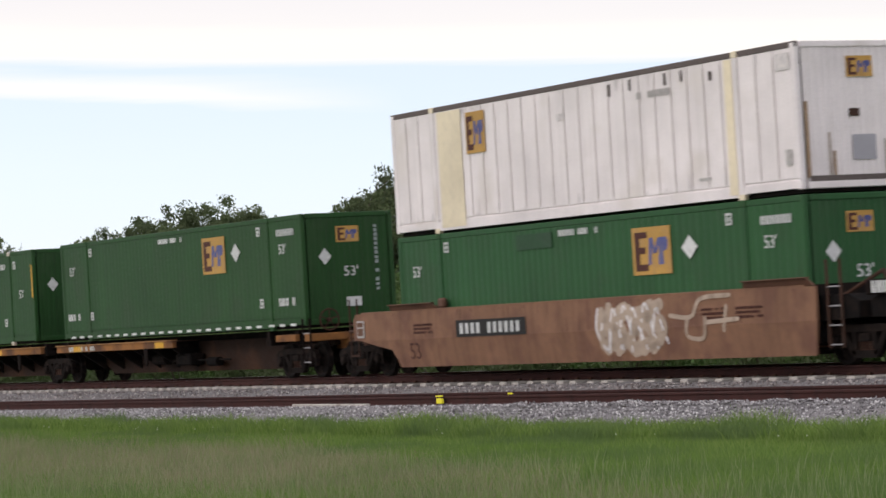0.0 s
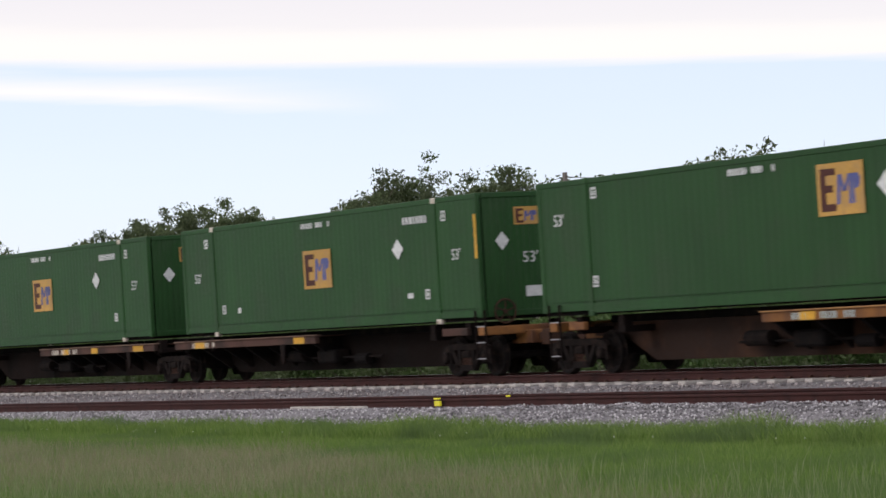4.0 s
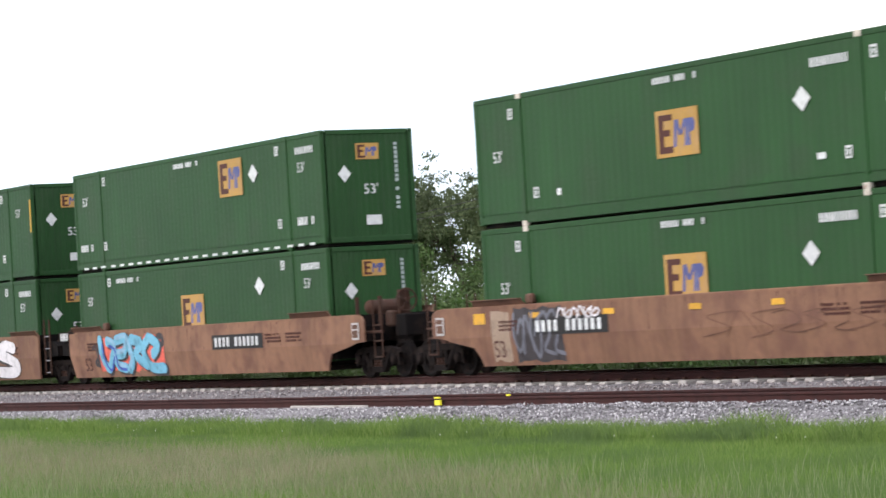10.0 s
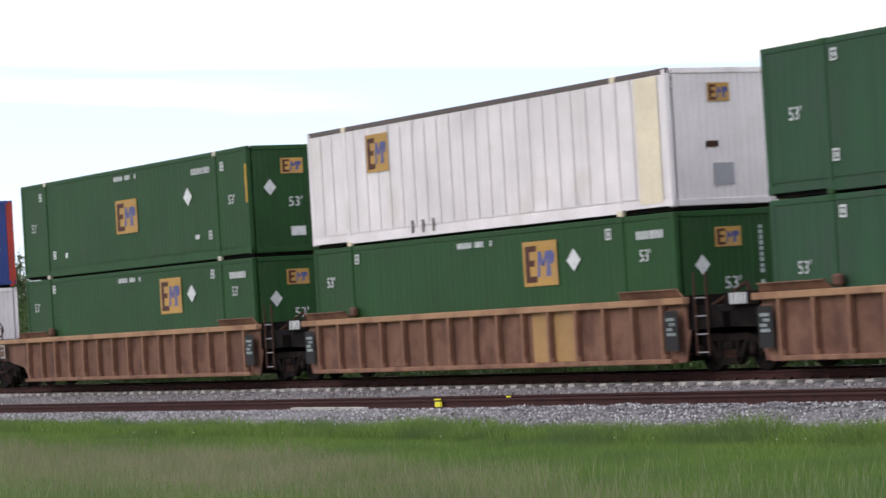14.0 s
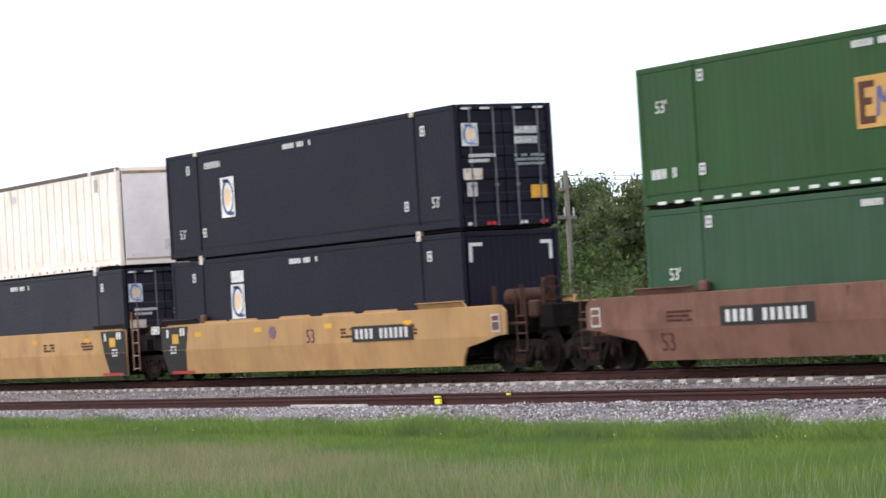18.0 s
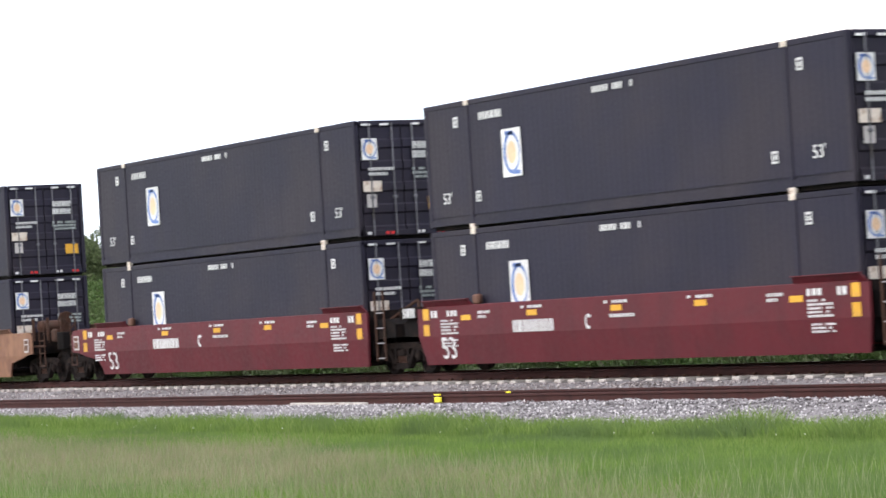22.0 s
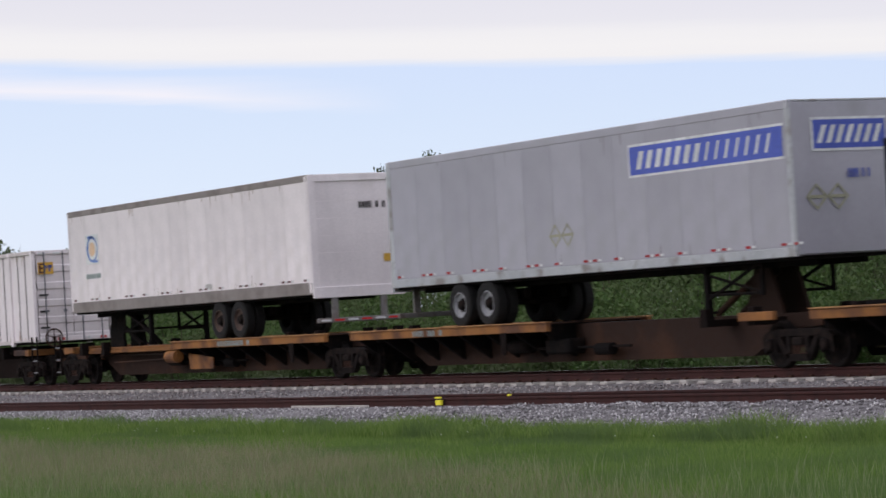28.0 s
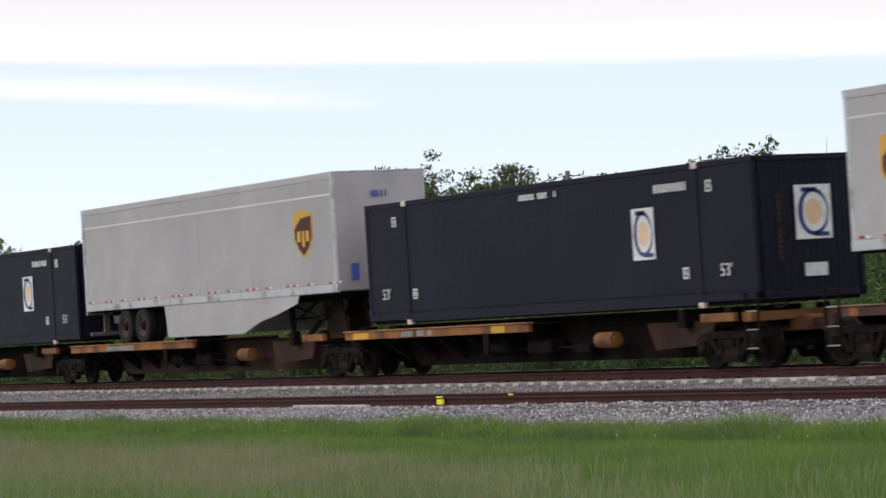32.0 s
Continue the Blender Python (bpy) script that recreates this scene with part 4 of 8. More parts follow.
# ---- double-stack well cars ----
def well_car(s, rear, front, paint="tan", ribbed=False, plate=None, spray=None, dots="mark_yellow", dark_ends=False, steps=False, label="", fifty=-1.7):
    """One well unit; rear and front say how its ends go on: 'link' shares a truck with the next unit, 'coupler' has its own."""
    ob = tagged(new("well_car"), label, "railway wagon", "cars of the train")
    ends = {-1: rear, 1: front}
    X = {k: (10.2 if v == "coupler" else 8.55) for k, v in ends.items()}

    def face_y(z):
        return -1.50 if z > 0.87 else -1.50 + (0.87 - z) * 0.14

    def lower(k):
        """Outline of the plate's end, from the bottom up."""
        if ends[k] == "coupler":
            return [(k * 8.05, 0.22), (k * 8.14, 0.40), (k * 8.36, 0.64), (k * 8.9, 0.72), (k * 9.3, 0.78), (k * 9.75, 0.87)]
        return [(k * 8.35, 0.22), (k * 8.55, 0.87)]
    for sg in (-1, 1):
        if not ribbed:
            def skin(q):
                lo, hi = lower(-1), lower(1)
                q.slab(lo + hi[::-1], face_y, 0.05)
                up_l = [(-X[-1], 0.90), (-X[-1], 1.40), (-X[-1] + 0.14, 1.52)] if rear == "coupler" else [(-8.55, 0.87), (-8.55, 1.52)]
                up_r = [(X[1], 0.90), (X[1], 1.40), (X[1] - 0.14, 1.52)] if front == "coupler" else [(8.55, 0.87), (8.55, 1.52)]
                a = [(-9.75, 0.87)] if rear == "coupler" else []
                b = [(9.75, 0.87)] if front == "coupler" else []
                q.slab(a + up_l + up_r[::-1] + b, face_y, 0.05)
                q.v = [(x, y * (1 if sg < 0 else -1), z) for x, y, z in q.v]
            bit("side_sill", ("skin", rear, front, sg), paint, ob, skin)
        else:
            def skin(q):
                lo, hi = lower(-1), lower(1)
                q.slab(lo + hi[::-1], lambda z: -1.38, 0.04)
                q.slab([(-X[-1] + 0.1, 0.87), (X[1] - 0.1, 0.87), (X[1] - 0.1, 1.42), (-X[-1] + 0.1, 1.42)], lambda z: -1.38, 0.04)
                q.v = [(x, y * (1 if sg < 0 else -1), z) for x, y, z in q.v]
            bit("side_sill", ("rskin", rear, front, sg), "rib_panel", ob, skin)
            y0, y1 = sorted((sg * 1.52, sg * 1.36))
            bit("top_chord", ("chord", rear, front, sg), "chord_tan", ob, lambda q: q.cbox(-X[-1], X[1], y0, y1, 1.38, 1.52, 0.015))
            bit("bottom_chord", ("bchord", rear, front, sg), paint, ob, lambda q: q.cbox(-8.0, 8.0, y0, y1, 0.20, 0.30, 0.015))
            for k in range(15):
                x = -7.7 + k * 1.1
                bit("rib", ("wrib", sg), paint, ob, lambda q: q.cbox(-0.05, 0.05, y0, y1, 0.28, 1.40, 0.012).cbox(-0.09, 0.09, sg * 1.44 - 0.06, sg * 1.44 + 0.06, 0.24, 0.40, 0.02), pose(x, 0, 0))
        y0, y1 = sorted((sg * 1.47, sg * 1.37))
        if not ribbed:
            bit("top_chord", ("tchord", rear, front, sg), paint, ob, lambda q: q.cbox(-X[-1] + 0.35, X[1] - 0.35, y0, y1, 1.50, 1.555, 0.012))
        for k in (-1, 1):
            # on tan and brown cars the guide's shaded face is painted darker
            bit("end_guide", ("guide", sg, k, ends[k]), ("tan" if ribbed else "guide") if paint in ("tan", "brown_car") else "mark_black" if dark_ends and ends[k] == "link" else paint, ob, lambda q: q.slab([(k * 6.1, 1.53), (k * 6.22, 1.68), (k * 8.3, 1.68), (k * 8.4, 1.53)][::k], lambda z: sg * (1.40 + 0.62 * (z - 1.53)) - 0.02, 0.04).cbox(*sorted((k * 6.2, k * 8.3)), *sorted((sg * 1.44, sg * 1.56)), 1.675, 1.70, 0.006))
        if steps and sg < 0:
            for u in (-5.3, -3.45, -0.4, 2.0, 4.2):
                bit("pad", ("pad",), paint, ob, lambda q: q.slab([(-0.9, 1.53), (-0.75, 1.61), (0.75, 1.61), (0.9, 1.53)], lambda z: -1.44, 0.06), pose(u, 0, 0))
        bit("lock", ("lock", sg), "guide", ob, lambda q: q.cbox(-0.14, 0.14, sg * 1.40 - 0.07, sg * 1.40 + 0.07, 1.55, 1.78, 0.04), pose(-5.9, 0, 0))
    for x in (-7.6, -3.8, 0, 3.8, 7.6):
        bit("cross_bearer", ("well_floor",), "black", ob, lambda q: q.cbox(-0.25, 0.25, -1.38, 1.38, 0.225, 0.34, 0.02), pose(x, 0, 0))
    for k in (-1, 1):
        if ends[k] == "coupler":
            m = pose(0, 0, 0, 0, 0, 0 if k > 0 else 180)
            e = bit("end_sill", ("cend",), "black", ob, lambda q: q.slab([(8.15, 0.5), (8.4, 0.5), (8.4, 0.86), (9.75, 0.90), (9.75, 1.28), (8.4, 1.28), (8.4, 1.55), (8.15, 1.55)], lambda z: -1.34, 2.68), m)
            bit("draft_sill", ("draft",), "black", e, lambda q: q.cbox(9.75, 11.2, -0.42, 0.42, 0.82, 1.22, 0.02))
            bit("reservoir", ("reservoir",), "rust", e, lambda q: q.lathe([(0.05, -0.56), (0.17, -0.50), (0.18, 0.5), (0.05, 0.56)], 16), pose(9.1, -0.35, 1.72, 0, 0, 20 if k > 0 else -20))
            bit("brake_wheel", ("brake_wheel",), "rust", e, brake_wheel_shape, pose(10.5, -0.45, 1.85))
            bit("valve", ("valve",), "rust", e, lambda q: q.cbox(9.9, 10.32, -0.75, -0.35, 1.22, 1.62, 0.05).cbox(10.3, 10.42, -0.6, -0.3, 1.2, 2.1, 0.02))
            bit("control_box", ("cbox_end",), "black", e, lambda q: q.cbox(10.62, 11.15, -0.85, 0.85, 0.98, 1.52, 0.03))
            pl = bit("placard", ("end_placard", k), "pale_mark", e, lambda q: q.cbox(9.62, 9.98, -1.53, -1.512, 0.95, 1.36, 0.004) if k > 0 else q.cbox(9.62, 9.98, 1.512, 1.53, 0.95, 1.36, 0.004), label="small framed placard on the side plate")
            bit("placard_field", ("end_placard2", k), "guide", pl, lambda q: q.cbox(9.66, 9.94, -1.536, -1.53, 1.0, 1.18, 0.002).cbox(9.66, 9.94, -1.536, -1.53, 1.21, 1.32, 0.002) if k > 0 else q.cbox(9.66, 9.94, 1.53, 1.536, 1.0, 1.18, 0.002).cbox(9.66, 9.94, 1.53, 1.536, 1.21, 1.32, 0.002))
            for xs in (8.5, 9.7):
                bit("bracket", ("bracket",), "rust", e, lambda q: q.tube((0, -0.75, 1.2), (0, -0.75, 1.98), 0.055), pose(xs, 0, 0))
            for y in (-1.3, 1.3):
                bit("handrail", ("cend_rail", y), "rust", e, lambda q: q.tube((10.35, y, 0.5), (10.35, y, 1.9), 0.022, 6).tube((10.75, y, 0.5), (10.75, y, 1.9), 0.022, 6).tube((10.35, y, 0.52), (10.75, y, 0.52), 0.02, 6).tube((10.35, y, 0.9), (10.75, y, 0.9), 0.02, 6).tube((10.35, y, 1.28), (10.75, y, 1.28), 0.02, 6).tube((9.7, y, 1.12), (10.8, y, 1.12), 0.035, 6))
            truck(ob, k * 10.35)
            coupler(ob, k * 11.5, k)
        else:
            m = pose(0, 0, 0, 0, 0, 0 if k > 0 else 180)
            e = bit("end_sill", ("lend",), "black", ob, lambda q: q.slab([(8.15, 0.45), (8.4, 0.45), (8.4, 0.86), (9.6, 0.90), (9.6, 1.2), (9.3, 1.34), (8.4, 1.34), (8.4, 1.55), (8.15, 1.55)], lambda z: -1.3, 2.6), m)
            if k > 0:
                truck(ob, 9.77)
                ladder(ob, 8.95, -1.36, 0.35, 2.0, 0.42, "rust" if paint != "yellow" else "tan", 4)
                bit("pipe", ("pipe",), "rust", e, lambda q: q.tube((8.6, -0.9, 1.3), (9.5, -0.6, 1.75), 0.04).tube((9.5, -0.6, 1.75), (9.7, -0.6, 1.2), 0.04))
            else:
                bit("walkway", ("walkway",), "brown", e, lambda q: q.cbox(8.4, 9.6, -1.42, 1.42, 1.30, 1.58, 0.02))
                writing(e, Matrix.Rotation(math.pi, 4, "Z") @ side(-9.1, 1.44, 1.425), 4, 0.6, 0.22, seed=3, name="unit_mark")
    if ribbed:
        for k in (-1, 1):
            if ends[k] == "link":
                st = bit("stencil_panel", ("stencil",), "mark_black", ob, lambda q: q.plate(-0.24, 0.24, -0.4, 0.4), side(k * 8.1, 0.86, 1.532), "black panel with small white bars")
                writing(st, pose(0, 0.1, 0.006), 3, 0.32, 0.4, "mark_grey", rows=4, seed=3)
    # markings on the near sill
    O = 1.506 if not ribbed else 1.53
    if plate is not None:
        p = bit("number_plate", ("nplate",), "mark_black", ob, lambda q: q.plate(-1.55, 1.55, -0.19, 0.19), side(plate, 1.06, O), "black panel with white bars")
        bit("writing", ("platebars",), "mark_white", p, lambda q: [q.plate(-1.36 + 0.25 * k, -1.36 + 0.25 * k + 0.13, -0.12, 0.12) for k in range(11) if k != 4], pose(0, 0, 0.006), kind="stuff")
    if dots:
        for u, v, w in ((-6.1, 1.27, 0.42), (-2.4, 1.3, 0.42), (1.6, 1.3, 0.42), (5.7, 1.27, 0.42)) if paint == "yellow" else ((-8.0, 1.28, 0.5), (-5.6, 1.3, 0.42), (-2.6, 1.3, 0.42), (0.6, 1.3, 0.42), (3.4, 1.3, 0.42), (7.2, 1.22, 0.5)):
            bit("yellow_mark", ("ymark", w), dots, ob, lambda q: q.plate(-w / 2, w / 2, -0.06 if w < 0.45 else -0.12, 0.06 if w < 0.45 else 0.12), side(u, v, O))
    if not ribbed:
        part("size_mark", words("53", {"oxide": 0.72, "yellow": 0.5}.get(paint, 0.55), "g_dark" if paint == "yellow" else "mark_white" if paint == "oxide" else "mark_brown"), ob, side(fifty, 1.05, O) if paint == "yellow" else side(-7.2, 0.57, 1.5 - 0.3 * 0.14 + 0.006) @ pose(0, 0, 0, 7.97))
        for u in (2.7, 5.7) if paint == "yellow" else (5.2, 6.4, -6.7) if paint != "oxide" else ():
            writing(ob, side(u, 1.12, O), 9, 0.9, 0.26, "mark_grey" if paint == "oxide" else "mark_brown", rows=3, seed=int(abs(u)))
    if dark_ends:
        for k in (-1, 1):
            if ends[k] == "coupler":
                continue
            d = bit("end_panel", ("dark_end", k), "mark_black", ob, lambda q: q.slab([(k * 6.75, 1.50), (k * 8.54, 1.50), (k * 8.54, 0.88), (k * 6.95, 0.88)], lambda z: -1.509, 0.005).slab([(k * 6.95, 0.87), (k * 8.54, 0.87), (k * 8.36, 0.23), (k * 7.15, 0.23)], lambda z: face_y(z) - 0.009, 0.005), label="black painted end panel")
            bit("yellow_mark", ("ymark2",), "mark_yellow", d, lambda q: q.plate(-0.21, 0.21, -0.13, 0.13), side(k * 7.6, 1.18, 1.512))
            writing(d, side(k * 7.6 - 0.5, 1.33, 1.512), 1, 0.16, 0.22, seed=1)
            writing(d, side(k * 7.6 + 0.5, 1.36, 1.512), 2, 0.36, 0.2, seed=2)
            writing(d, side(k * 7.75, 0.9, 1.512), 3, 0.4, 0.24, rows=3, seed=2)
            bit("red_strip", ("redstrip",), "dark_red", d, lambda q: q.plate(-0.75, 0.75, -0.035, 0.035), side(k * 7.35, 0.27, 1.425))
    if paint in ("tan", "brown_car") and not ribbed:
        grime_runs(ob, 8.2, 0.89, 1.495, 1.502, int(abs(s)), "guide", 60, 0.45)
    if spray:
        spray(ob, O)
    return rides(ob, s, 0)


def curve(pts, step=0.07):
    """A smooth line through points."""
    if len(pts) < 3:
        (a, b), (c, d) = pts
        n = max(2, int(math.hypot(c - a, d - b) / step))
        return [(a + (c - a) * k / n, b + (d - b) * k / n) for k in range(n + 1)]
    out = []
    q = [pts[0]] + list(pts) + [pts[-1]]
    for p0, p1, p2, p3 in zip(q, q[1:], q[2:], q[3:]):
        n = max(2, int(math.hypot(p2[0] - p1[0], p2[1] - p1[1]) / step))
        for k in range(n):
            t = k / n
            out.append(tuple(0.5 * (2 * b + (c - a) * t + (2 * a - 5 * b + 4 * c - d) * t * t + (3 * b - a - 3 * c + d) * t ** 3) for a, b, c, d in zip(p0, p1, p2, p3)))
    return out + [pts[-1]]


def drape(q):
    """Lays a flat painted shape onto the side sill, whose lower half leans inwards."""
    q.v = [(x, y, z - max(0.0, 0.87 - y) * 0.138) for x, y, z in ((x, min(1.498, max(0.228, y)), z) for x, y, z in q.v)]


def brush(lines, box, width, paint, lift=0.004, rng=None, text="sprayed graffiti strokes"):
    """Sprayed strokes: lines in a unit square that is laid over box = (u0, u1, v0, v1) of the near side."""
    u0, u1, v0, v1 = box

    def fillin(q):
        for i, line in enumerate(lines):
            c = curve([(u0 + (u1 - u0) * x, v0 + (v1 - v0) * y) for x, y in line])
            w, n = width / 2, len(c)
            left, right = [], []
            for k, (x, y) in enumerate(c):
                (ax, ay), (bx, by) = c[max(0, k - 1)], c[min(n - 1, k + 1)]
                d = math.hypot(bx - ax, by - ay) or 1
                z = lift + 0.0012 * (i % 4) + 0.0001 * k
                left.append((x - (by - ay) / d * w, y + (bx - ax) / d * w, z))
                right.append((x + (by - ay) / d * w, y - (bx - ax) / d * w, z))
            q.add(left + right, [(k, k + 1, n + k + 1, n + k) for k in range(n - 1)])
            for k, way in ((0, -1), (n - 1, 1)):
                (lx, ly, z), (cx, cy) = left[k], c[k]
                a0 = math.atan2(ly - cy, lx - cx)
                q.add([(cx + w * math.cos(a0 - way * t), cy + w * math.sin(a0 - way * t), z) for t in np.linspace(0, math.pi, 7)], [tuple(range(7))])
        drape(q)
    return lambda ob, O: bit("graffiti", ("brush", box, width, paint, len(lines), str(lines[0])), paint, ob, fillin, side(0, 0, O), text, kind="stuff")


def field(box, paint, seed, ragged=0.08, lift=0.001):
    """A ragged sprayed or overpainted patch, in strips."""
    u0, u1, v0, v1 = box

    def fillin(q):
        r = random.Random(seed)
        n = max(4, int((u1 - u0) / 0.24))
        lo = [v0 + r.uniform(-ragged, ragged) for _ in range(n + 1)]
        hi = [v1 + r.uniform(-ragged, ragged) for _ in range(n + 1)]
        for k in range(n):
            a, b = u0 + (u1 - u0) * k / n, u0 + (u1 - u0) * (k + 1) / n
            cuts = 7
            for j in range(cuts):
                f, g = j / cuts, (j + 1) / cuts
                pts = [(a, lo[k] + (hi[k] - lo[k]) * f), (b, lo[k + 1] + (hi[k + 1] - lo[k + 1]) * f), (b, lo[k + 1] + (hi[k + 1] - lo[k + 1]) * g), (a, lo[k] + (hi[k] - lo[k]) * g)]
                pts = [(x, min(1.5, max(0.24, y))) for x, y in pts]
                q.add([(x, y, lift) for x, y in pts], [(0, 1, 2, 3)])
        drape(q)
    return lambda ob, O: bit("graffiti", ("field", box, paint, seed), paint, ob, fillin, side(0, 0, O), "sprayed patch of paint", kind="stuff")


def scrawl(seed, n, tall=0.9):
    """n loose hooked and looping lines side by side in a unit square."""
    r = random.Random(seed)
    out = []
    for i in range(n):
        x, d, k = (i + 0.5) / n, 0.7 / n, r.randrange(4)
        lo, hi = 0.5 - tall * 0.5 * r.uniform(0.7, 1), 0.5 + tall * 0.5 * r.uniform(0.7, 1)
        if k == 0:
            line = [(x - d, hi - 0.1), (x, hi), (x + d * 0.6, (lo + hi) / 2), (x - d * 0.4, lo + 0.1), (x + d, lo)]
        elif k == 1:
            line = [(x - d * 0.6, hi), (x - d, (lo + hi) / 2), (x, lo), (x + d * 0.8, (lo + hi) / 2), (x + d * 0.3, hi - 0.1), (x - d * 0.3, (lo + hi) / 2)]
        elif k == 2:
            line = [(x - d, lo), (x - d * 0.3, hi), (x + d * 0.3, hi - 0.2), (x + d * 0.9, lo + 0.05)]
        else:
            line = [(x + d, hi), (x - d * 0.7, hi - 0.15), (x + d * 0.6, lo + 0.25), (x - d, lo)]
        out.append([(a + r.uniform(-0.12, 0.12) / n, b) for a, b in line])
    return out


def both(*fs):
    return lambda ob, O: [f(ob, O) for f in fs]


RINGS = lambda x, y, a, b: [(x + a * math.cos(t), y + b * math.sin(t)) for t in np.linspace(0.3, 6.6, 12)]
GLYPHS_A = [[(0.02, 0.95), (0.03, 0.12), (0.15, 0.12), (0.19, 0.95)], [(0.29, 0.95), (0.28, 0.05)], [(0.44, 0.95), (0.30, 0.5), (0.47, 0.05)], [(0.53, 0.05), (0.62, 0.92), (0.72, 0.05)], [(0.56, 0.36), (0.69, 0.36)],
            [(0.97, 0.84), (0.86, 0.95), (0.80, 0.72), (0.95, 0.42), (0.96, 0.14), (0.80, 0.08)]]
GLYPHS_B = [[(0.02, 0.82), (0.25, 0.86)], [(0.12, 0.82), (0.10, 0.1)], RINGS(0.27, 0.72, 0.035, 0.13), RINGS(0.19, 0.22, 0.03, 0.12), [(0.26, 0.45), (0.52, 0.5)], [(0.42, 0.92), (0.36, 0.1)], [(0.36, 0.9), (0.58, 0.92)], [(0.56, 0.9), (0.52, 0.1)],
            [(0.60, 0.5), (0.66, 0.15)], RINGS(0.70, 0.75, 0.04, 0.13), [(0.70, 0.55), (0.66, 0.08)], RINGS(0.86, 0.38, 0.055, 0.26), [(0.78, 0.9), (0.97, 0.92)], [(0.92, 0.75), (0.97, 0.2)]]
GLYPHS_C = [[(0.02, 0.95), (0.06, 0.35), (0.14, 0.08), (0.22, 0.5)], [(0.14, 0.9), (0.24, 0.75), (0.27, 0.2), (0.40, 0.08)], [(0.28, 0.92), (0.44, 0.96), (0.40, 0.55), (0.30, 0.5)], [(0.46, 0.9), (0.52, 0.35), (0.46, 0.05)], [(0.52, 0.93), (0.66, 0.80), (0.58, 0.45), (0.72, 0.15)],
            [(0.78, 0.95), (0.70, 0.6), (0.78, 0.1), (0.98, 0.04)], [(0.82, 0.92), (0.92, 0.7), (0.84, 0.45)]]
GLYPHS_E = [[(0.0, 0.95), (0.06, 0.1), (0.15, 0.62)], [(0.34, 0.85), (0.21, 0.78), (0.31, 0.5), (0.22, 0.2), (0.38, 0.08)], [(0.45, 0.1), (0.48, 0.9), (0.6, 0.68), (0.5, 0.48), (0.66, 0.05)], [(0.66, 0.8), (0.78, 0.88), (0.71, 0.5), (0.82, 0.1)], [(0.86, 0.9), (1.0, 0.1)], [(1.0, 0.95), (0.84, 0.05)]]
GLYPHS_D = [[(0.12, 0.95), (0.10, 0.05)], [(0.02, 0.94), (0.2, 0.93), (0.29, 0.5), (0.22, 0.06), (0.06, 0.05)], [(0.40, 0.03), (0.50, 0.95)], [(0.50, 0.95), (0.60, 0.03)], [(0.43, 0.32), (0.58, 0.32)],
            [(0.93, 0.86), (0.80, 0.95), (0.72, 0.70), (0.86, 0.50), (0.98, 0.26), (0.90, 0.04), (0.70, 0.06)]]


def shifted(lines, dx, dy):
    return [[(x + dx, y + dy) for x, y in l] for l in lines]


def three_marks(u, v, paint="g_rust"):
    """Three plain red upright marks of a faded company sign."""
    def fillin(q):
        for i in range(3):
            a = i * 0.66
            if i < 2:
                q.plate(a, a + 0.56, 0.42, 0.56, 0.003)
                q.plate(a + 0.2, a + 0.36, 0.0, 0.42, 0.003)
            else:
                q.flat([(a, 0), (a + 0.16, 0), (a + 0.56, 0.56), (a + 0.4, 0.56)], 0.003)
                q.flat([(a + 0.4, 0), (a + 0.56, 0), (a + 0.16, 0.56), (a, 0.56)], 0.003, 0.001)
    return lambda ob, O: bit("red_mark", ("threemarks",), paint, ob, fillin, side(u, v, O + 0.004), kind="stuff")


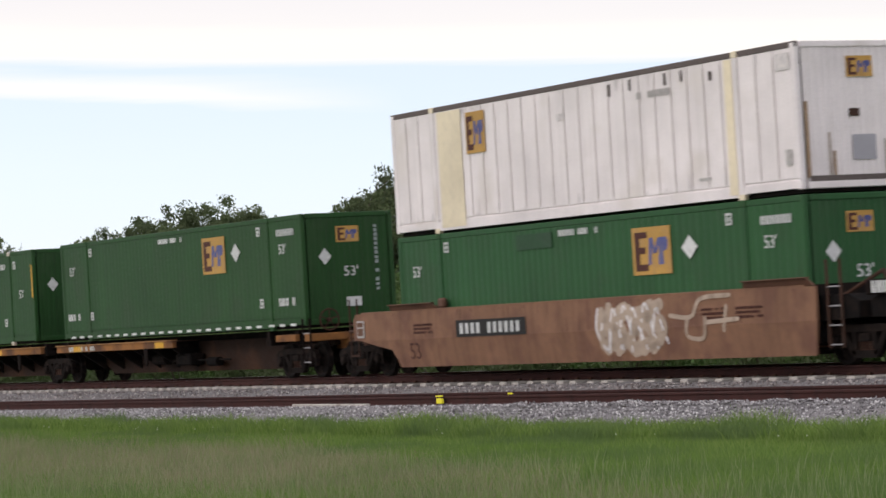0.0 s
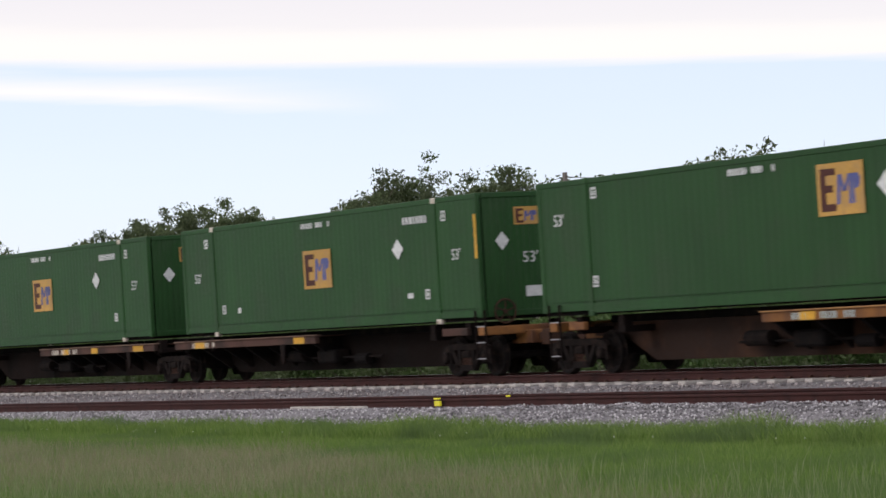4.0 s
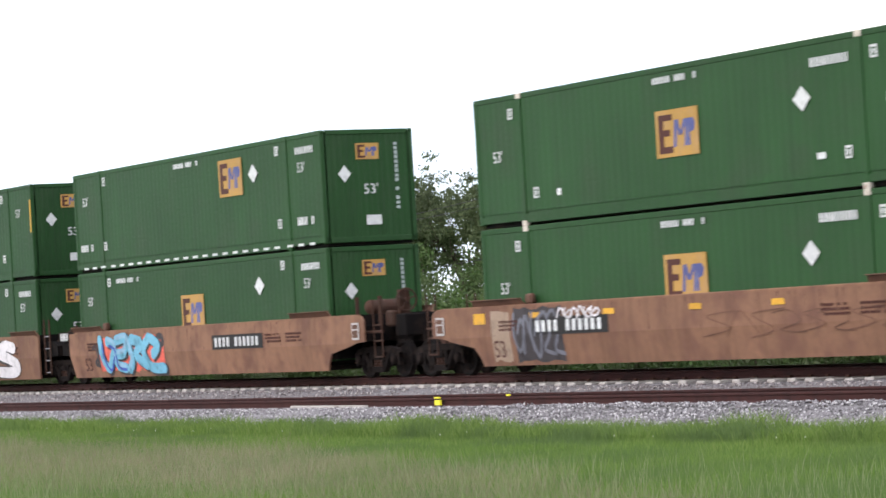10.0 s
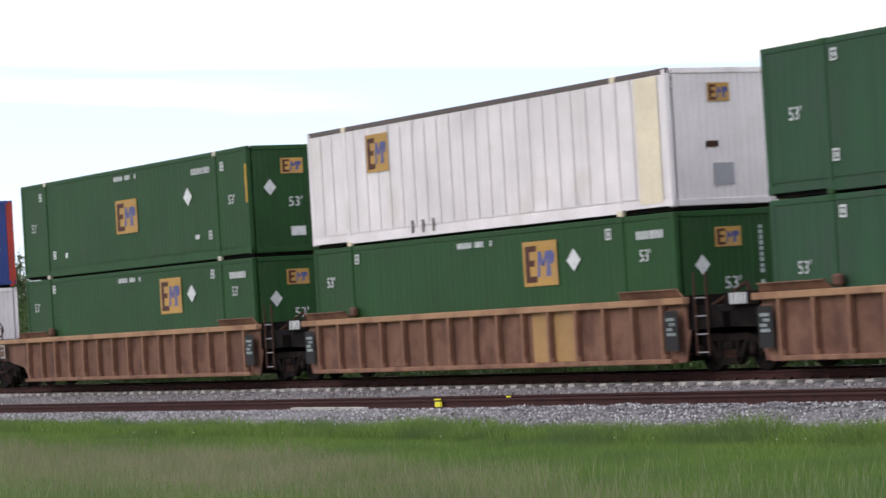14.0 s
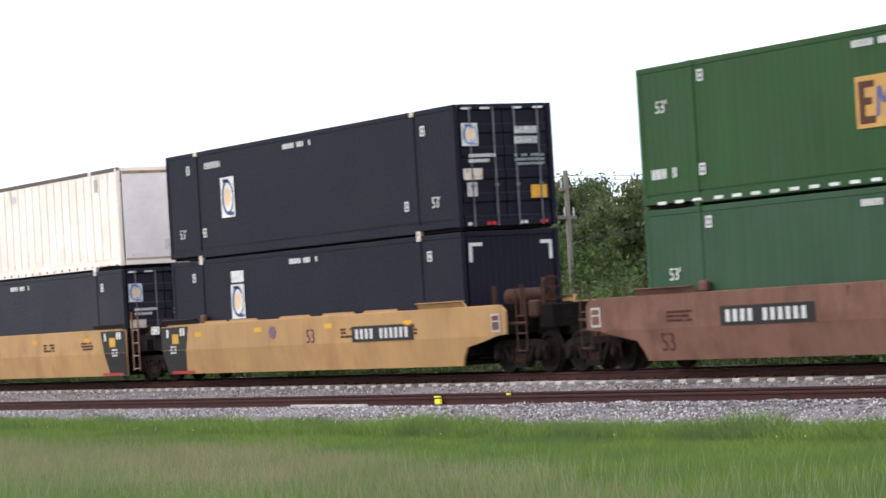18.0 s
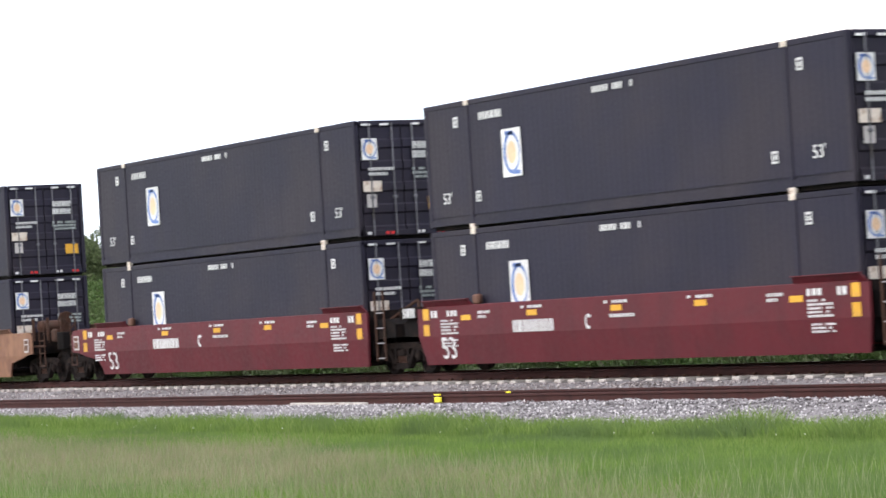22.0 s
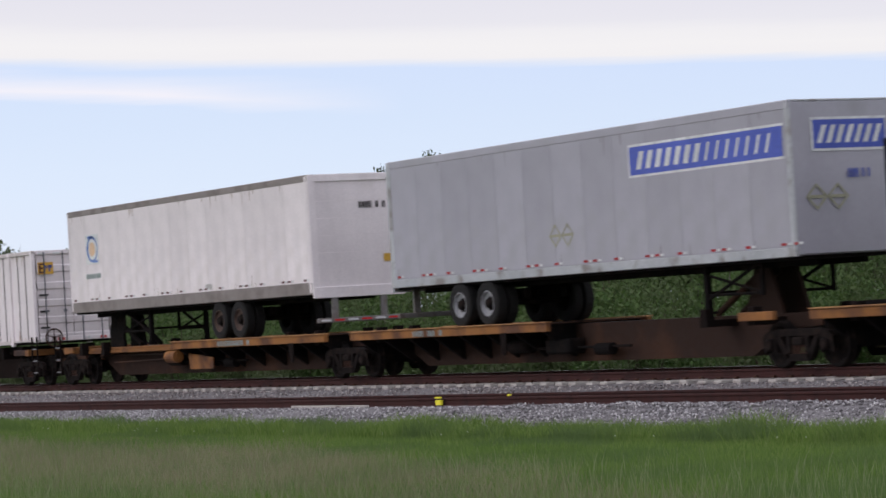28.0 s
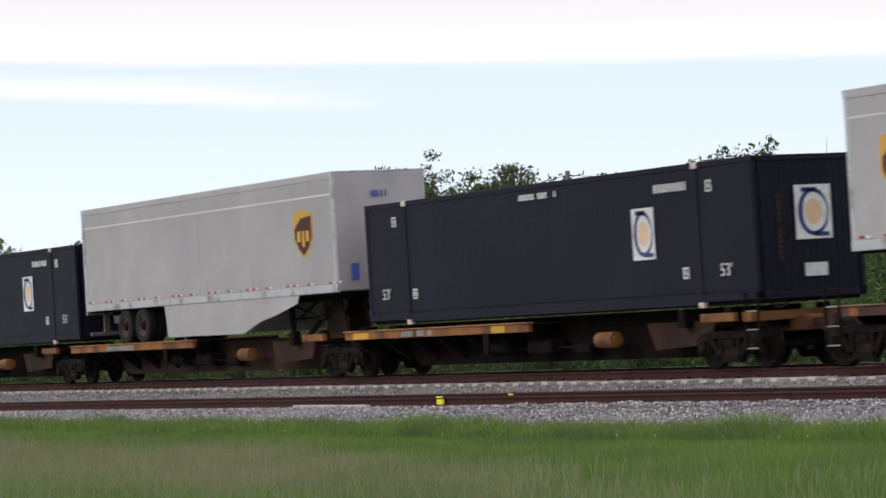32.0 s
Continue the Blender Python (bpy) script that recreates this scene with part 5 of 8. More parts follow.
# ---- spine cars ----
def spine_car(s, half_len, beam, rear="link", front="link", paint="brown", deck="orange", trailer=False, yellow=(), stub=True, label=""):
    """A spine platform: centre sill, outriggers and a deck beam on its front ('F') or back ('B') half."""
    ob = tagged(new("spine_car"), label, "railway wagon", "cars of the train")
    H = half_len

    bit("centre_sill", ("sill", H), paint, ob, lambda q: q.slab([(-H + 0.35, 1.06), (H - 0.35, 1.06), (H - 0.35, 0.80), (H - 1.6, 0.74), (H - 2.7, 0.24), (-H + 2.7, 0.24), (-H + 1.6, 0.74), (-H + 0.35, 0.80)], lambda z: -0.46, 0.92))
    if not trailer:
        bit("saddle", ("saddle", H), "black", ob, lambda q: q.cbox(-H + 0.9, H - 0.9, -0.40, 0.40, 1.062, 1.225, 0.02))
    spans = {"F": (-0.9, H - 0.95), "B": (-H + 0.45, 0.3), "FB": (-H + 0.45, H - 0.6)}[beam]
    for sg in (-1, 1):
        y0, y1 = sorted((sg * 1.36, sg * 1.24))
        bit("deck_beam", ("beam", spans, sg), deck, ob, lambda q: q.cbox(spans[0], spans[1], y0, y1, 0.93, 1.12, 0.012).cbox(spans[0], spans[1], *sorted((sg * 1.30, sg * 1.20)), 1.10, 1.12, 0.006))
        bit("deck_edge", ("edge", spans, sg), "lip_brown" if deck == "deck_brown" else "lip_orange", ob, lambda q: q.cbox(spans[0], spans[1], *sorted((sg * 1.40, sg * 1.20)), 1.121, 1.146, 0.006))
        if stub:
            o = -H + 0.75 if beam == "F" else H - 1.9
            bit("deck_beam", ("stub", sg, o), deck, ob, lambda q: q.cbox(o, o + (0.6 if beam == "F" else 1.15), y0, y1, 0.95, 1.12, 0.012))
        for u in (-7.75, -6.1, 6.1, 7.75):
            bit("pedestal", ("pedestal", sg), "brown", ob, lambda q: q.cbox(-0.13, 0.13, *sorted((sg * 1.22, sg * 0.4)), 0.86, 1.0, 0.01).cbox(-0.11, 0.11, *sorted((sg * 1.22, sg * 1.0)), 0.96, 1.225 if not trailer else 1.1, 0.015), pose(u, 0, 0))
        bit("stirrup", ("stirrup", sg), "brown", ob, lambda q: q.slab([(-0.12, 0.95), (0.16, 0.95), (0.10, 0.5), (0.02, 0.45), (-0.08, 0.5)], lambda z: sg * 1.34 - 0.02, 0.04), pose(spans[1] - 1.9, 0, 0))
    bit("deck_plate", ("deckp", spans), "rust", ob, lambda q: q.box(spans[0] + 0.05, spans[1] - 0.05, -1.24, -0.5, 1.09, 1.115).box(spans[0] + 0.05, spans[1] - 0.05, 0.5, 1.24, 1.09, 1.115))
    n = int((spans[1] - spans[0]) / 1.3)
    for k in range(n + 1):
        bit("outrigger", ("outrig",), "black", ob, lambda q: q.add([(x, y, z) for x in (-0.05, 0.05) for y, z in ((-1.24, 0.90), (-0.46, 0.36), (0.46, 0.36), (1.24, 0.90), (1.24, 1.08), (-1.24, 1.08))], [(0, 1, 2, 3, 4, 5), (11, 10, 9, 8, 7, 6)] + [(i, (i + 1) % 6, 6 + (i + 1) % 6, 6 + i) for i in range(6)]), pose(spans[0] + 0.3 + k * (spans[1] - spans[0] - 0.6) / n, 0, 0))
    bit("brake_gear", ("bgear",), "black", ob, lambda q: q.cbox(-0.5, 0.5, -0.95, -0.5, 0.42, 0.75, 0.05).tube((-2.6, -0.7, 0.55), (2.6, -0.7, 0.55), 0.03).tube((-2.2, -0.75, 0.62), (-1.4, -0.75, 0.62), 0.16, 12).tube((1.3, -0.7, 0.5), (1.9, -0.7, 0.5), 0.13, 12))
    if s < -830 and beam == "B":
        bit("reservoir", ("sreservoir",), "orange", ob, lambda q: q.tube((-0.32, 0, 0), (0.32, 0, 0), 0.17, 14).tube((-0.37, 0, 0), (0.37, 0, 0), 0.10, 14), pose(2.9, -0.95, 0.68), "rusty orange air reservoir")
        bit("side_plate", ("splate",), "sill_rust", ob, lambda q: q.slab([(-1.2, 0.98), (1.3, 0.98), (1.1, 0.52), (-0.9, 0.42)], lambda z: -1.0, 0.03), pose(5.7, 0, 0), "rusty plate under the deck")
    if s < -700 and trailer and beam == "F":
        bit("hitch_deck", ("hdeck", H), "orange", ob, lambda q: q.cbox(-H + 1.6, spans[0] - 0.02, -0.98, 0.98, 0.99, 1.06, 0.015).cbox(-H + 1.6, spans[0] - 0.3, -1.02, -0.94, 0.90, 0.99, 0.01), label="worn orange plate round the hitch")
        bit("reservoir", ("sreservoir",), "orange", ob, lambda q: q.tube((-0.32, 0, 0), (0.32, 0, 0), 0.17, 14).tube((-0.37, 0, 0), (0.37, 0, 0), 0.10, 14), pose(spans[0] - 0.75, -0.95, 0.72), "rusty orange air reservoir")
        bit("pipe", ("spipe", H), "sill_rust", ob, lambda q: q.tube((-H + 3.4, -0.9, 0.62), (spans[0] - 1.1, -0.93, 0.66), 0.022, 8).tube((-H + 3.4, -0.8, 0.82), (spans[0] - 1.1, -0.9, 0.80), 0.016, 8))
        bit("side_plate", ("hplate",), "orange", ob, lambda q: q.slab([(-0.7, 0.80), (0.9, 0.66), (0.9, 0.36), (-0.6, 0.36)], lambda z: -0.98, 0.03), pose(spans[0] + 1.0, 0, 0), "rusty plate under the deck")
    for u, w in yellow:
        bit("yellow_mark", ("symark", w), "mark_yellow", ob, lambda q: q.plate(-w / 2, w / 2, -0.08, 0.08), side(u, 1.02, 1.364))
    mid = (spans[0] + spans[1]) / 2
    writing(ob, side(spans[0] + 2.0 if s > -300 else mid - 0.6, 1.02, 1.364), 11, 2.0, 0.13, "mark_white" if -100 < s < -70 else "mark_grey" if deck != "deck_brown" else "casting", seed=int(abs(s)) % 7, name="number_mark")
    if trailer:
        k = trailer
        upright = s < -750 and beam == "F"
        outline = [(-0.55, 1.0), (0.55, 1.0), (0.40, 2.0), (-0.40, 2.0)] if upright else [(-0.65, 1.0), (0.65, 1.0), (0.25, 2.0), (-0.25, 2.0)]
        bit("hitch", ("hitch", k, upright), "black" if upright else "sill_rust", ob, lambda q: q.slab(outline, lambda z: -0.36, 0.08).slab(outline, lambda z: 0.28, 0.08).cbox(-0.45, 0.45, -0.5, 0.5, 1.98, 2.1, 0.03).tube((-1.7 * k, -0.3, 1.1), (-0.1, -0.3, 1.9), 0.07).tube((-1.7 * k, 0.3, 1.1), (-0.1, 0.3, 1.9), 0.07), pose(k * 7.0, 0, 0), "grimy black trailer hitch stand" if upright else "rusty trailer hitch stand")
    for k, v in ((-1, rear), (1, front)):
        if v == "coupler":
            truck(ob, k * (H - 1.0))
            coupler(ob, k * (H + 0.55), k)
            bit("end_platform", ("splat", k), "orange", ob, lambda q: q.cbox(*sorted((k * (H - 0.25), k * (H + 0.05))), -1.36, 1.36, 0.93, 1.12, 0.015).cbox(*sorted((k * (H - 0.6), k * (H + 0.3))), -0.3, 0.3, 0.7, 1.0, 0.02), pose(0, 0, 0))
            ladder(ob, k * (H - 0.15), -1.34, 0.35, 1.5, 0.42, "brown", 3)
            if k > 0 or s > -700:
                bit("brake_wheel", ("brake_wheel",), "rust", ob, brake_wheel_shape, pose(k * (H - 0.1), -0.7, 1.45))
        elif k > 0:
            truck(ob, H)
            bit("link", ("slink",), "black", ob, lambda q: q.cbox(-0.5, 0.5, -0.42, 0.42, 0.72, 1.0, 0.04).tube((-0.2, -0.5, 1.05), (0.2, -0.5, 1.05), 0.09, 10), pose(H, 0, 0))
    return rides(ob, s, 0)


# ---- road trailers and a chassis ----
def road_wheels(parent, xs, z, skin="rim"):
    for x in xs:
        a = bit("axle", ("raxle",), "black", parent, lambda q: q.tube((0, -1.0, 0), (0, 1.0, 0), 0.07, 8).cbox(-0.5, 0.5, -0.55, -0.4, 0.05, 0.3, 0.03).cbox(-0.5, 0.5, 0.4, 0.55, 0.05, 0.3, 0.03), pose(x, 0, z))
        for sg in (-1, 1):
            for y in (1.14, 0.84):
                bit("tyre", ("tyre",), "rubber", a, lambda q: q.lathe([(0.29, -0.12), (0.34, -0.135), (0.46, -0.13), (0.50, -0.10), (0.505, 0.10), (0.46, 0.13), (0.34, 0.135), (0.29, 0.12), (0.29, -0.12)], 26, caps=False), pose(0, sg * y, 0, 0, 0, 0 if sg < 0 else 180), "black rubber tyre")
            bit("rim", ("rrim", skin), skin, a, lambda q: q.lathe([(0.295, 0.08), (0.295, -0.12), (0.275, -0.128), (0.25, -0.06), (0.16, -0.035)], 24, caps=False), pose(0, sg * 1.14, 0, 0, 0, 0 if sg < 0 else 180), "white wheel rim" if skin in ("rim", "clean_rim") else "")
            bit("hub", ("rhub",), "wheel", a, lambda q: q.lathe([(0.165, -0.030), (0.16, -0.038), (0.12, -0.05), (0.10, -0.13), (0.04, -0.14)], 20), pose(0, sg * 1.14, 0, 0, 0, 0 if sg < 0 else 180), "dark greasy wheel hub")


def legs(parent, x, z0, z1, way, brace=1.9):
    g = bit("landing_gear", ("legs", z0, way), "black", parent, lambda q: q.tube((0, -0.85, z0 + 0.4), (0, 0.85, z0 + 0.4), 0.03), pose(x, 0, 0))
    for y in (-0.85, 0.85):
        bit("leg", ("leg", z0, z1), "black", g, lambda q: q.cbox(-0.07, 0.07, -0.06, 0.06, z0, z1, 0.01).cbox(-0.15, 0.15, -0.13, 0.13, z0 - 0.02, z0 + 0.03, 0.01), pose(0, y, 0))
        bit("brace", ("brace", z0, z1, way, brace), "black", g, lambda q: q.tube((0, 0, z0 + 0.25), (way * brace, 0, z1), 0.04).tube((0, 0, z1 - 0.2), (way * brace, 0, z0 + 0.35), 0.03).tube((way * brace, 0, z0 + 0.3), (way * brace, 0, z1), 0.05).tube((0, 0, z0 + 0.35), (way * brace, 0, z0 + 0.35), 0.03), pose(0, y, 0))
    return g


def van_trailer(s, paint, half, nose, axles, leg, label, rim="rim", top_band=None, seams=1.22, base_band=None, door="white", signs=(), skirt=None, tall=2.97, frame_paint=None, base=0.19):
    """A box trailer; nose is the end (+1 or -1) with its kingpin. Its floor stands at z = 2.12."""
    ob = tagged(new("van_trailer"), label, "trailer", "trailers on the train")
    L, H = half, tall
    bit("body", ("vbody", L, H), paint, ob, lambda q: q.cbox(-L, L, -1.287, 1.287, 0.02, H - 0.02, 0.03))
    n = round((2 * L - 0.3) / seams)
    for k in range(n):
        a = -L + 0.15 + (2 * L - 0.3) * k / n
        w = (2 * L - 0.3) / n
        for sg in (-1, 1):
            bit("side_panel", ("vpanel", w, H, sg), paint, ob, lambda q: q.cbox(0.005, w - 0.005, *sorted((sg * 1.27, sg * 1.292)), 0.2, H - 0.16, 0.002), pose(a, 0, 0))
    for sg in (-1, 1):
        bit("top_rail", ("vtop", L, H, sg), top_band or "silver", ob, lambda q: q.cbox(-L - 0.005, L + 0.005, *sorted((sg * 1.302, sg * 1.2)), H - 0.17, H, 0.012))
        bit("bottom_rail", ("vbot", L, sg), base_band or "galv", ob, lambda q: q.cbox(-L - 0.005, L + 0.005, *sorted((sg * 1.302, sg * 1.2)), 0.0, base, 0.012))
        for k in (-1, 1):
            bit("corner_post", ("vcorner", L, H, sg, k), "galv" if paint in ("silver", "warm_grey") else paint, ob, lambda q: q.cbox(*sorted((k * (L - 0.16), k * (L + 0.01))), *sorted((sg * 1.306, sg * 1.2)), 0.02, H - 0.01, 0.03 if k != nose else 0.045))
    bit("roof", ("vroof", L, H), "galv", ob, lambda q: q.cbox(-L, L, -1.25, 1.25, H - 0.03, H + 0.01, 0.01))
    b = -nose
    # the back end: door, frame, bumper
    m = pose(0, 0, 0, 0, 0, 0 if b > 0 else 180)
    bit("rear_door", ("vdoor", L, H), door, ob, lambda q: q.cbox(L - 0.01, L + 0.02, -1.12, 1.12, 0.17, H - 0.17, 0.006), m, "smooth pale rear door")
    for k in range(1, 6):
        bit("door_seam", ("vseam", L), door, ob, lambda q: q.box(L + 0.018, L + 0.024, -1.1, 1.1, -0.006, 0.006), m @ pose(0, 0, 0.17 + k * 0.43))
    bit("door_frame", ("vframe", L, H), frame_paint or ("galv" if paint in ("silver", "warm_grey") else paint), ob, lambda q: q.cbox(L, L + 0.06, -1.295, -1.1, -0.02, H, 0.012).cbox(L, L + 0.06, 1.1, 1.295, -0.02, H, 0.012).cbox(L, L + 0.06, -1.15, 1.15, H - 0.18, H, 0.012).cbox(L, L + 0.07, -1.29, 1.29, -0.10, 0.18, 0.012), m)
    b2 = bit("bumper", ("vbump", L), "dull_bar" if half > 5 else "galv", ob, lambda q: q.cbox(L - 0.05, L + 0.05, -1.2, 1.2, -0.72, -0.60, 0.015).cbox(L - 0.04, L + 0.03, -0.78, -0.60, -0.65, 0.0, 0.01).cbox(L - 0.04, L + 0.03, 0.60, 0.78, -0.65, 0.0, 0.01), m)
    if half < 5:
        bit("bumper_plate", ("vbumpp", L), "galv", b2, lambda q: q.cbox(L - 0.02, L + 0.02, -0.5, 0.5, -0.66, -0.05, 0.01))
        for y in (-1.195, 1.195):
            bit("bumper_post", ("vbumpq", L), "galv", b2, lambda q: q.cbox(L - 0.3, L + 0.04, -0.095, 0.095, -0.66, -0.0, 0.02), pose(0, y, 0))
    for k in range(6):
        writing(b2, end(-0.96 + k * 0.385, -0.66, L + 0.052), 1, 0.34, 0.05, "mark_red" if k % 2 else "mark_white", seed=1, name="reflector")
    for k in range(7):
        writing(ob, (end(-1.0 + k * 0.333, 0.13, L + 0.062) if b > 0 else Matrix.Rotation(math.pi, 4, "Z") @ end(-1.0 + k * 0.333, 0.13, L + 0.062)), 1, 0.3, 0.05, "mark_red" if k % 2 else "mark_white", seed=1, name="reflector")
    nr = int(2 * L / (1.15 if half > 5 else 0.72))
    for k in range(nr):
        u = -L + 0.35 + k * (2 * L - 0.7) / (nr - 1)
        for j in range(1 + (k % 2)):
            writing(ob, side(u + j * 0.36, base + 0.06, 1.296), 1, 0.2, 0.05, "dark_red" if base < 0.3 else "maroon", seed=1, name="reflector")
            writing(ob, side(u + 0.175 + j * 0.36, base + 0.06, 1.296), 1, 0.15, 0.05, "mark_white", seed=1, name="reflector")
    grime_runs(ob, L - 0.3, 0.2, H - 0.17, 1.294, int(abs(s)), "grime" if paint == "white" else "frame_grey", 40 if paint == "white" else 22, 0.4)
    # underframe
    bit("underframe", ("vunder", L), "black", ob, lambda q: q.box(-L + 0.1, L - 0.1, -1.2, 1.2, -0.05, 0.03))
    for y in (-0.56, 0.56):
        bit("frame_rail", ("vfrail", L), "black", ob, lambda q: q.box(-L + 0.3, L - 0.3, -0.06, 0.06, -0.16, -0.045), pose(0, y, 0))
    road_wheels(ob, axles, -0.50, rim)
    if leg is not None:
        legs(ob, leg, -0.98, -0.02, nose)
    if skirt:
        for sg in (-1, 1):
            bit("side_skirt", ("skirt", skirt, sg), paint, ob, lambda q: q.slab(skirt, lambda z: sg * 1.27 - 0.01, 0.02), label="pale aerodynamic side skirt")
    for kind, *a in signs:
        if kind == "banner":
            u0, u1, v0, v1, where = a
            f = side(0, 0, 1.296) if where == "side" else end(0, 0, L + 0.012)
            p = bit("sign_panel", ("banner", u0, v0, where), "mark_blue", ob, lambda q: q.plate(u0, u1, v0, v1), f, "blue sign panel with white shapes")

            span, h = (u1 - u0), (v1 - v0)
            k = 14
            for i in range(k if where == "side" else 7):
                bold = i < 7
                w = span * 0.9 / (k if where == "side" else 7) * (0.80 if bold else 0.70)
                x = u0 + span * (0.045 + 0.9 * i / (k if where == "side" else 7)) + (0.06 if not bold else 0)

                def mark(q):
                    hh, lean, b = h * 0.62, 0.14, 0.62 if bold else 0.34
                    q.flat([(0, 0), (w * b, 0), (w * b + lean, hh), (lean, hh)], 0.003, 0.006)
                bit("white_shape", ("bannerw", where, bold, round(w, 3)), "mark_white", p, mark, pose(x, v0 + h * 0.19, 0))
            bit("border", ("bannerb", u0, v0, where), "mark_white", p, lambda q: q.plate(u0 - 0.05, u1 + 0.05, v0 - 0.05, v0, 0.004).plate(u0 - 0.05, u1 + 0.05, v1, v1 + 0.05, 0.004).plate(u0 - 0.05, u0, v0, v1, 0.004))
        elif kind == "shield":
            u, v = a
            hw, hh = 0.54, 0.63
            p = bit("shield", ("shield",), "gold", ob, lambda q: q.flat([(-hw, hh * 0.8), (0, hh), (hw, hh * 0.8), (hw, -hh * 0.2), (hw * 0.6, -hh * 0.65), (0, -hh), (-hw * 0.6, -hh * 0.65), (-hw, -hh * 0.2)]), side(u, v, 1.296), "brown and gold shield")
            bit("shield_field", ("shield2",), "mark_brown", p, lambda q: q.flat([(-hw * 0.86, hh * 0.22), (-hw * 0.2, hh * 0.62), (hw * 0.86, hh * 0.70), (hw * 0.86, -hh * 0.16), (hw * 0.5, -hh * 0.58), (0, -hh * 0.86), (-hw * 0.5, -hh * 0.58), (-hw * 0.86, -hh * 0.16)], 0.004, 0.006))
            bit("gold_shape", ("shield3",), "gold", p, lambda q: q.plate(-hw * 0.6, -hw * 0.28, -hh * 0.3, hh * 0.12, 0.003, 0.010).plate(-hw * 0.1, hw * 0.14, -hh * 0.5, hh * 0.12, 0.003, 0.010).plate(hw * 0.3, hw * 0.6, -hh * 0.3, hh * 0.12, 0.003, 0.010))
        elif kind == "roundel":
            roundel(ob, side(a[0], a[1], 1.296), 0.95, 0.86)
            writing(ob, side(a[0], a[1] - 0.78, 1.296), 8, 1.1, 0.14, "mark_grey", seed=4)
        elif kind == "stripe":
            bit("stripe", ("vstripe", L), "mark_white", ob, lambda q: q.plate(-L + 0.1, L - 0.1, -0.02, 0.02, 0.004), side(0, a[0], 1.296))
        elif kind == "end_writing":
            writing(ob, end(a[0], a[1], L + 0.035), 9, a[2], 0.17, a[3], seed=5)
        elif kind == "end_patch":
            bit("paint_patch", ("vep", a[0], a[2]), a[4], ob, lambda q: q.plate(a[0], a[1], a[2], a[3]), end(0, 0, L + 0.034))
        elif kind == "placards":
            f = side(0, 0, 1.296) if a[2] == "side" else end(0, 0, L + 0.02)
            for k in range(2):
                bit("placard_holder", ("holder", a[2]), "khaki", ob, lambda q: [q.flat([(c * 0.2, d * 0.2), (c * 0.26, d * 0.26), (e * 0.26, g * 0.26), (e * 0.2, g * 0.2)], 0.004) for c, d, e, g in ((1, 0, 0, 1), (0, 1, -1, 0), (-1, 0, 0, -1), (0, -1, 1, 0))] + [q.plate(-0.17, 0.17, -0.03, 0.03, 0.004)], f @ pose(a[0] + k * 0.5, a[1], 0), "worn khaki placard frame")
        elif kind == "patch":
            bit("paint_patch", ("vsp", a[0], a[2]), a[4], ob, lambda q: q.plate(a[0], a[1], a[2], a[3]), side(0, 0, 1.295))
    return rides(ob, s, 2.12)


def chassis(s, axles, leg, nose):
    ob = tagged(new("container_chassis"), "black steel container chassis with white wheel rims", "trailer", "trailers on the train")
    bit("main_beam", ("cbeam",), "black", ob, lambda q: q.cbox(-8.0, 8.0, -0.5, -0.38, -0.22, 0.0, 0.01).cbox(-8.0, 8.0, 0.38, 0.5, -0.22, 0.0, 0.01))
    for k in range(9):
        bit("cross_member", ("cmember",), "black", ob, lambda q: q.cbox(-0.06, 0.06, -1.2, 1.2, -0.14, -0.01, 0.01), pose(-7.9 + k * 1.975, 0, 0))
    bit("bumper", ("cbump",), "black", ob, lambda q: q.cbox(7.7, 7.85, -1.2, 1.2, -0.75, -0.6, 0.02).cbox(7.7, 7.8, -0.6, -0.5, -0.6, 0, 0.01).cbox(7.7, 7.8, 0.5, 0.6, -0.6, 0, 0.01))
    bit("mudflap", ("flap",), "rubber", ob, lambda q: q.box(5.7, 5.72, -1.28, -0.68, -0.9, -0.2).box(5.7, 5.72, 0.68, 1.28, -0.9, -0.2))
    road_wheels(ob, axles, -0.53, "clean_rim")
    legs(ob, leg, -1.02, -0.15, nose)
    return rides(ob, s, 2.15)


# ---- the train, from its head to its tail; places along it in metres ----
GREEN_A = dict(paint="green", logo=("emblem", 0.04, 1.53, 1.52, 0.95), dia=(4.28, 1.81), number=(5.2, 2.45), extras=("yellow_tabs", ("patch", -4.68, -4.52, 0.58, 0.72, "mark_white"), ("patch", 4.66, 4.92, 0.64, 0.76, "mark_white")),
               label="green steel container with a yellow sign panel and white diamond")
GREEN_B = dict(paint="green", logo=("emblem", 2.8, 2.09, 1.42, 0.97), dia=(4.18, 2.1), number=(7.1, 2.48), lower=((7.1, 0.72), (-7.2, 0.72)), castings="green",
               size=((-7.2, 2.05), (6.95, 2.05)), small=((-5.75, 2.57), (5.6, 2.57), (5.6, 0.72), (-5.85, 0.72)), title=(0.0, 2.63),
               label="green steel container with its yellow sign panel near the leading end")
GREEN_C = dict(GREEN_B, logo=("emblem", -0.05, 1.55, 1.45, 0.95), label="green steel container with a yellow sign panel amidships")
RIBBED = dict(GREEN_B, paint="green_old", front="ribs", size=((-7.05, 1.57), (7.09, 1.58)), lower=(), dia=None, label="faded green container with a horizontally ribbed end wall")
NAVY = dict(paint="navy", wall="smooth", front="door", logo=("roundel", -4.17, 1.57, 0.82, 1.06), number=(-5.1, 2.48), size=((-7.15, 0.72), (7.04, 0.72)),
            small=((-6.59, 2.43), (6.58, 2.41), (5.62, 0.72), (-5.73, 0.71)), label="dark navy steel container with a white roundel panel and door end")
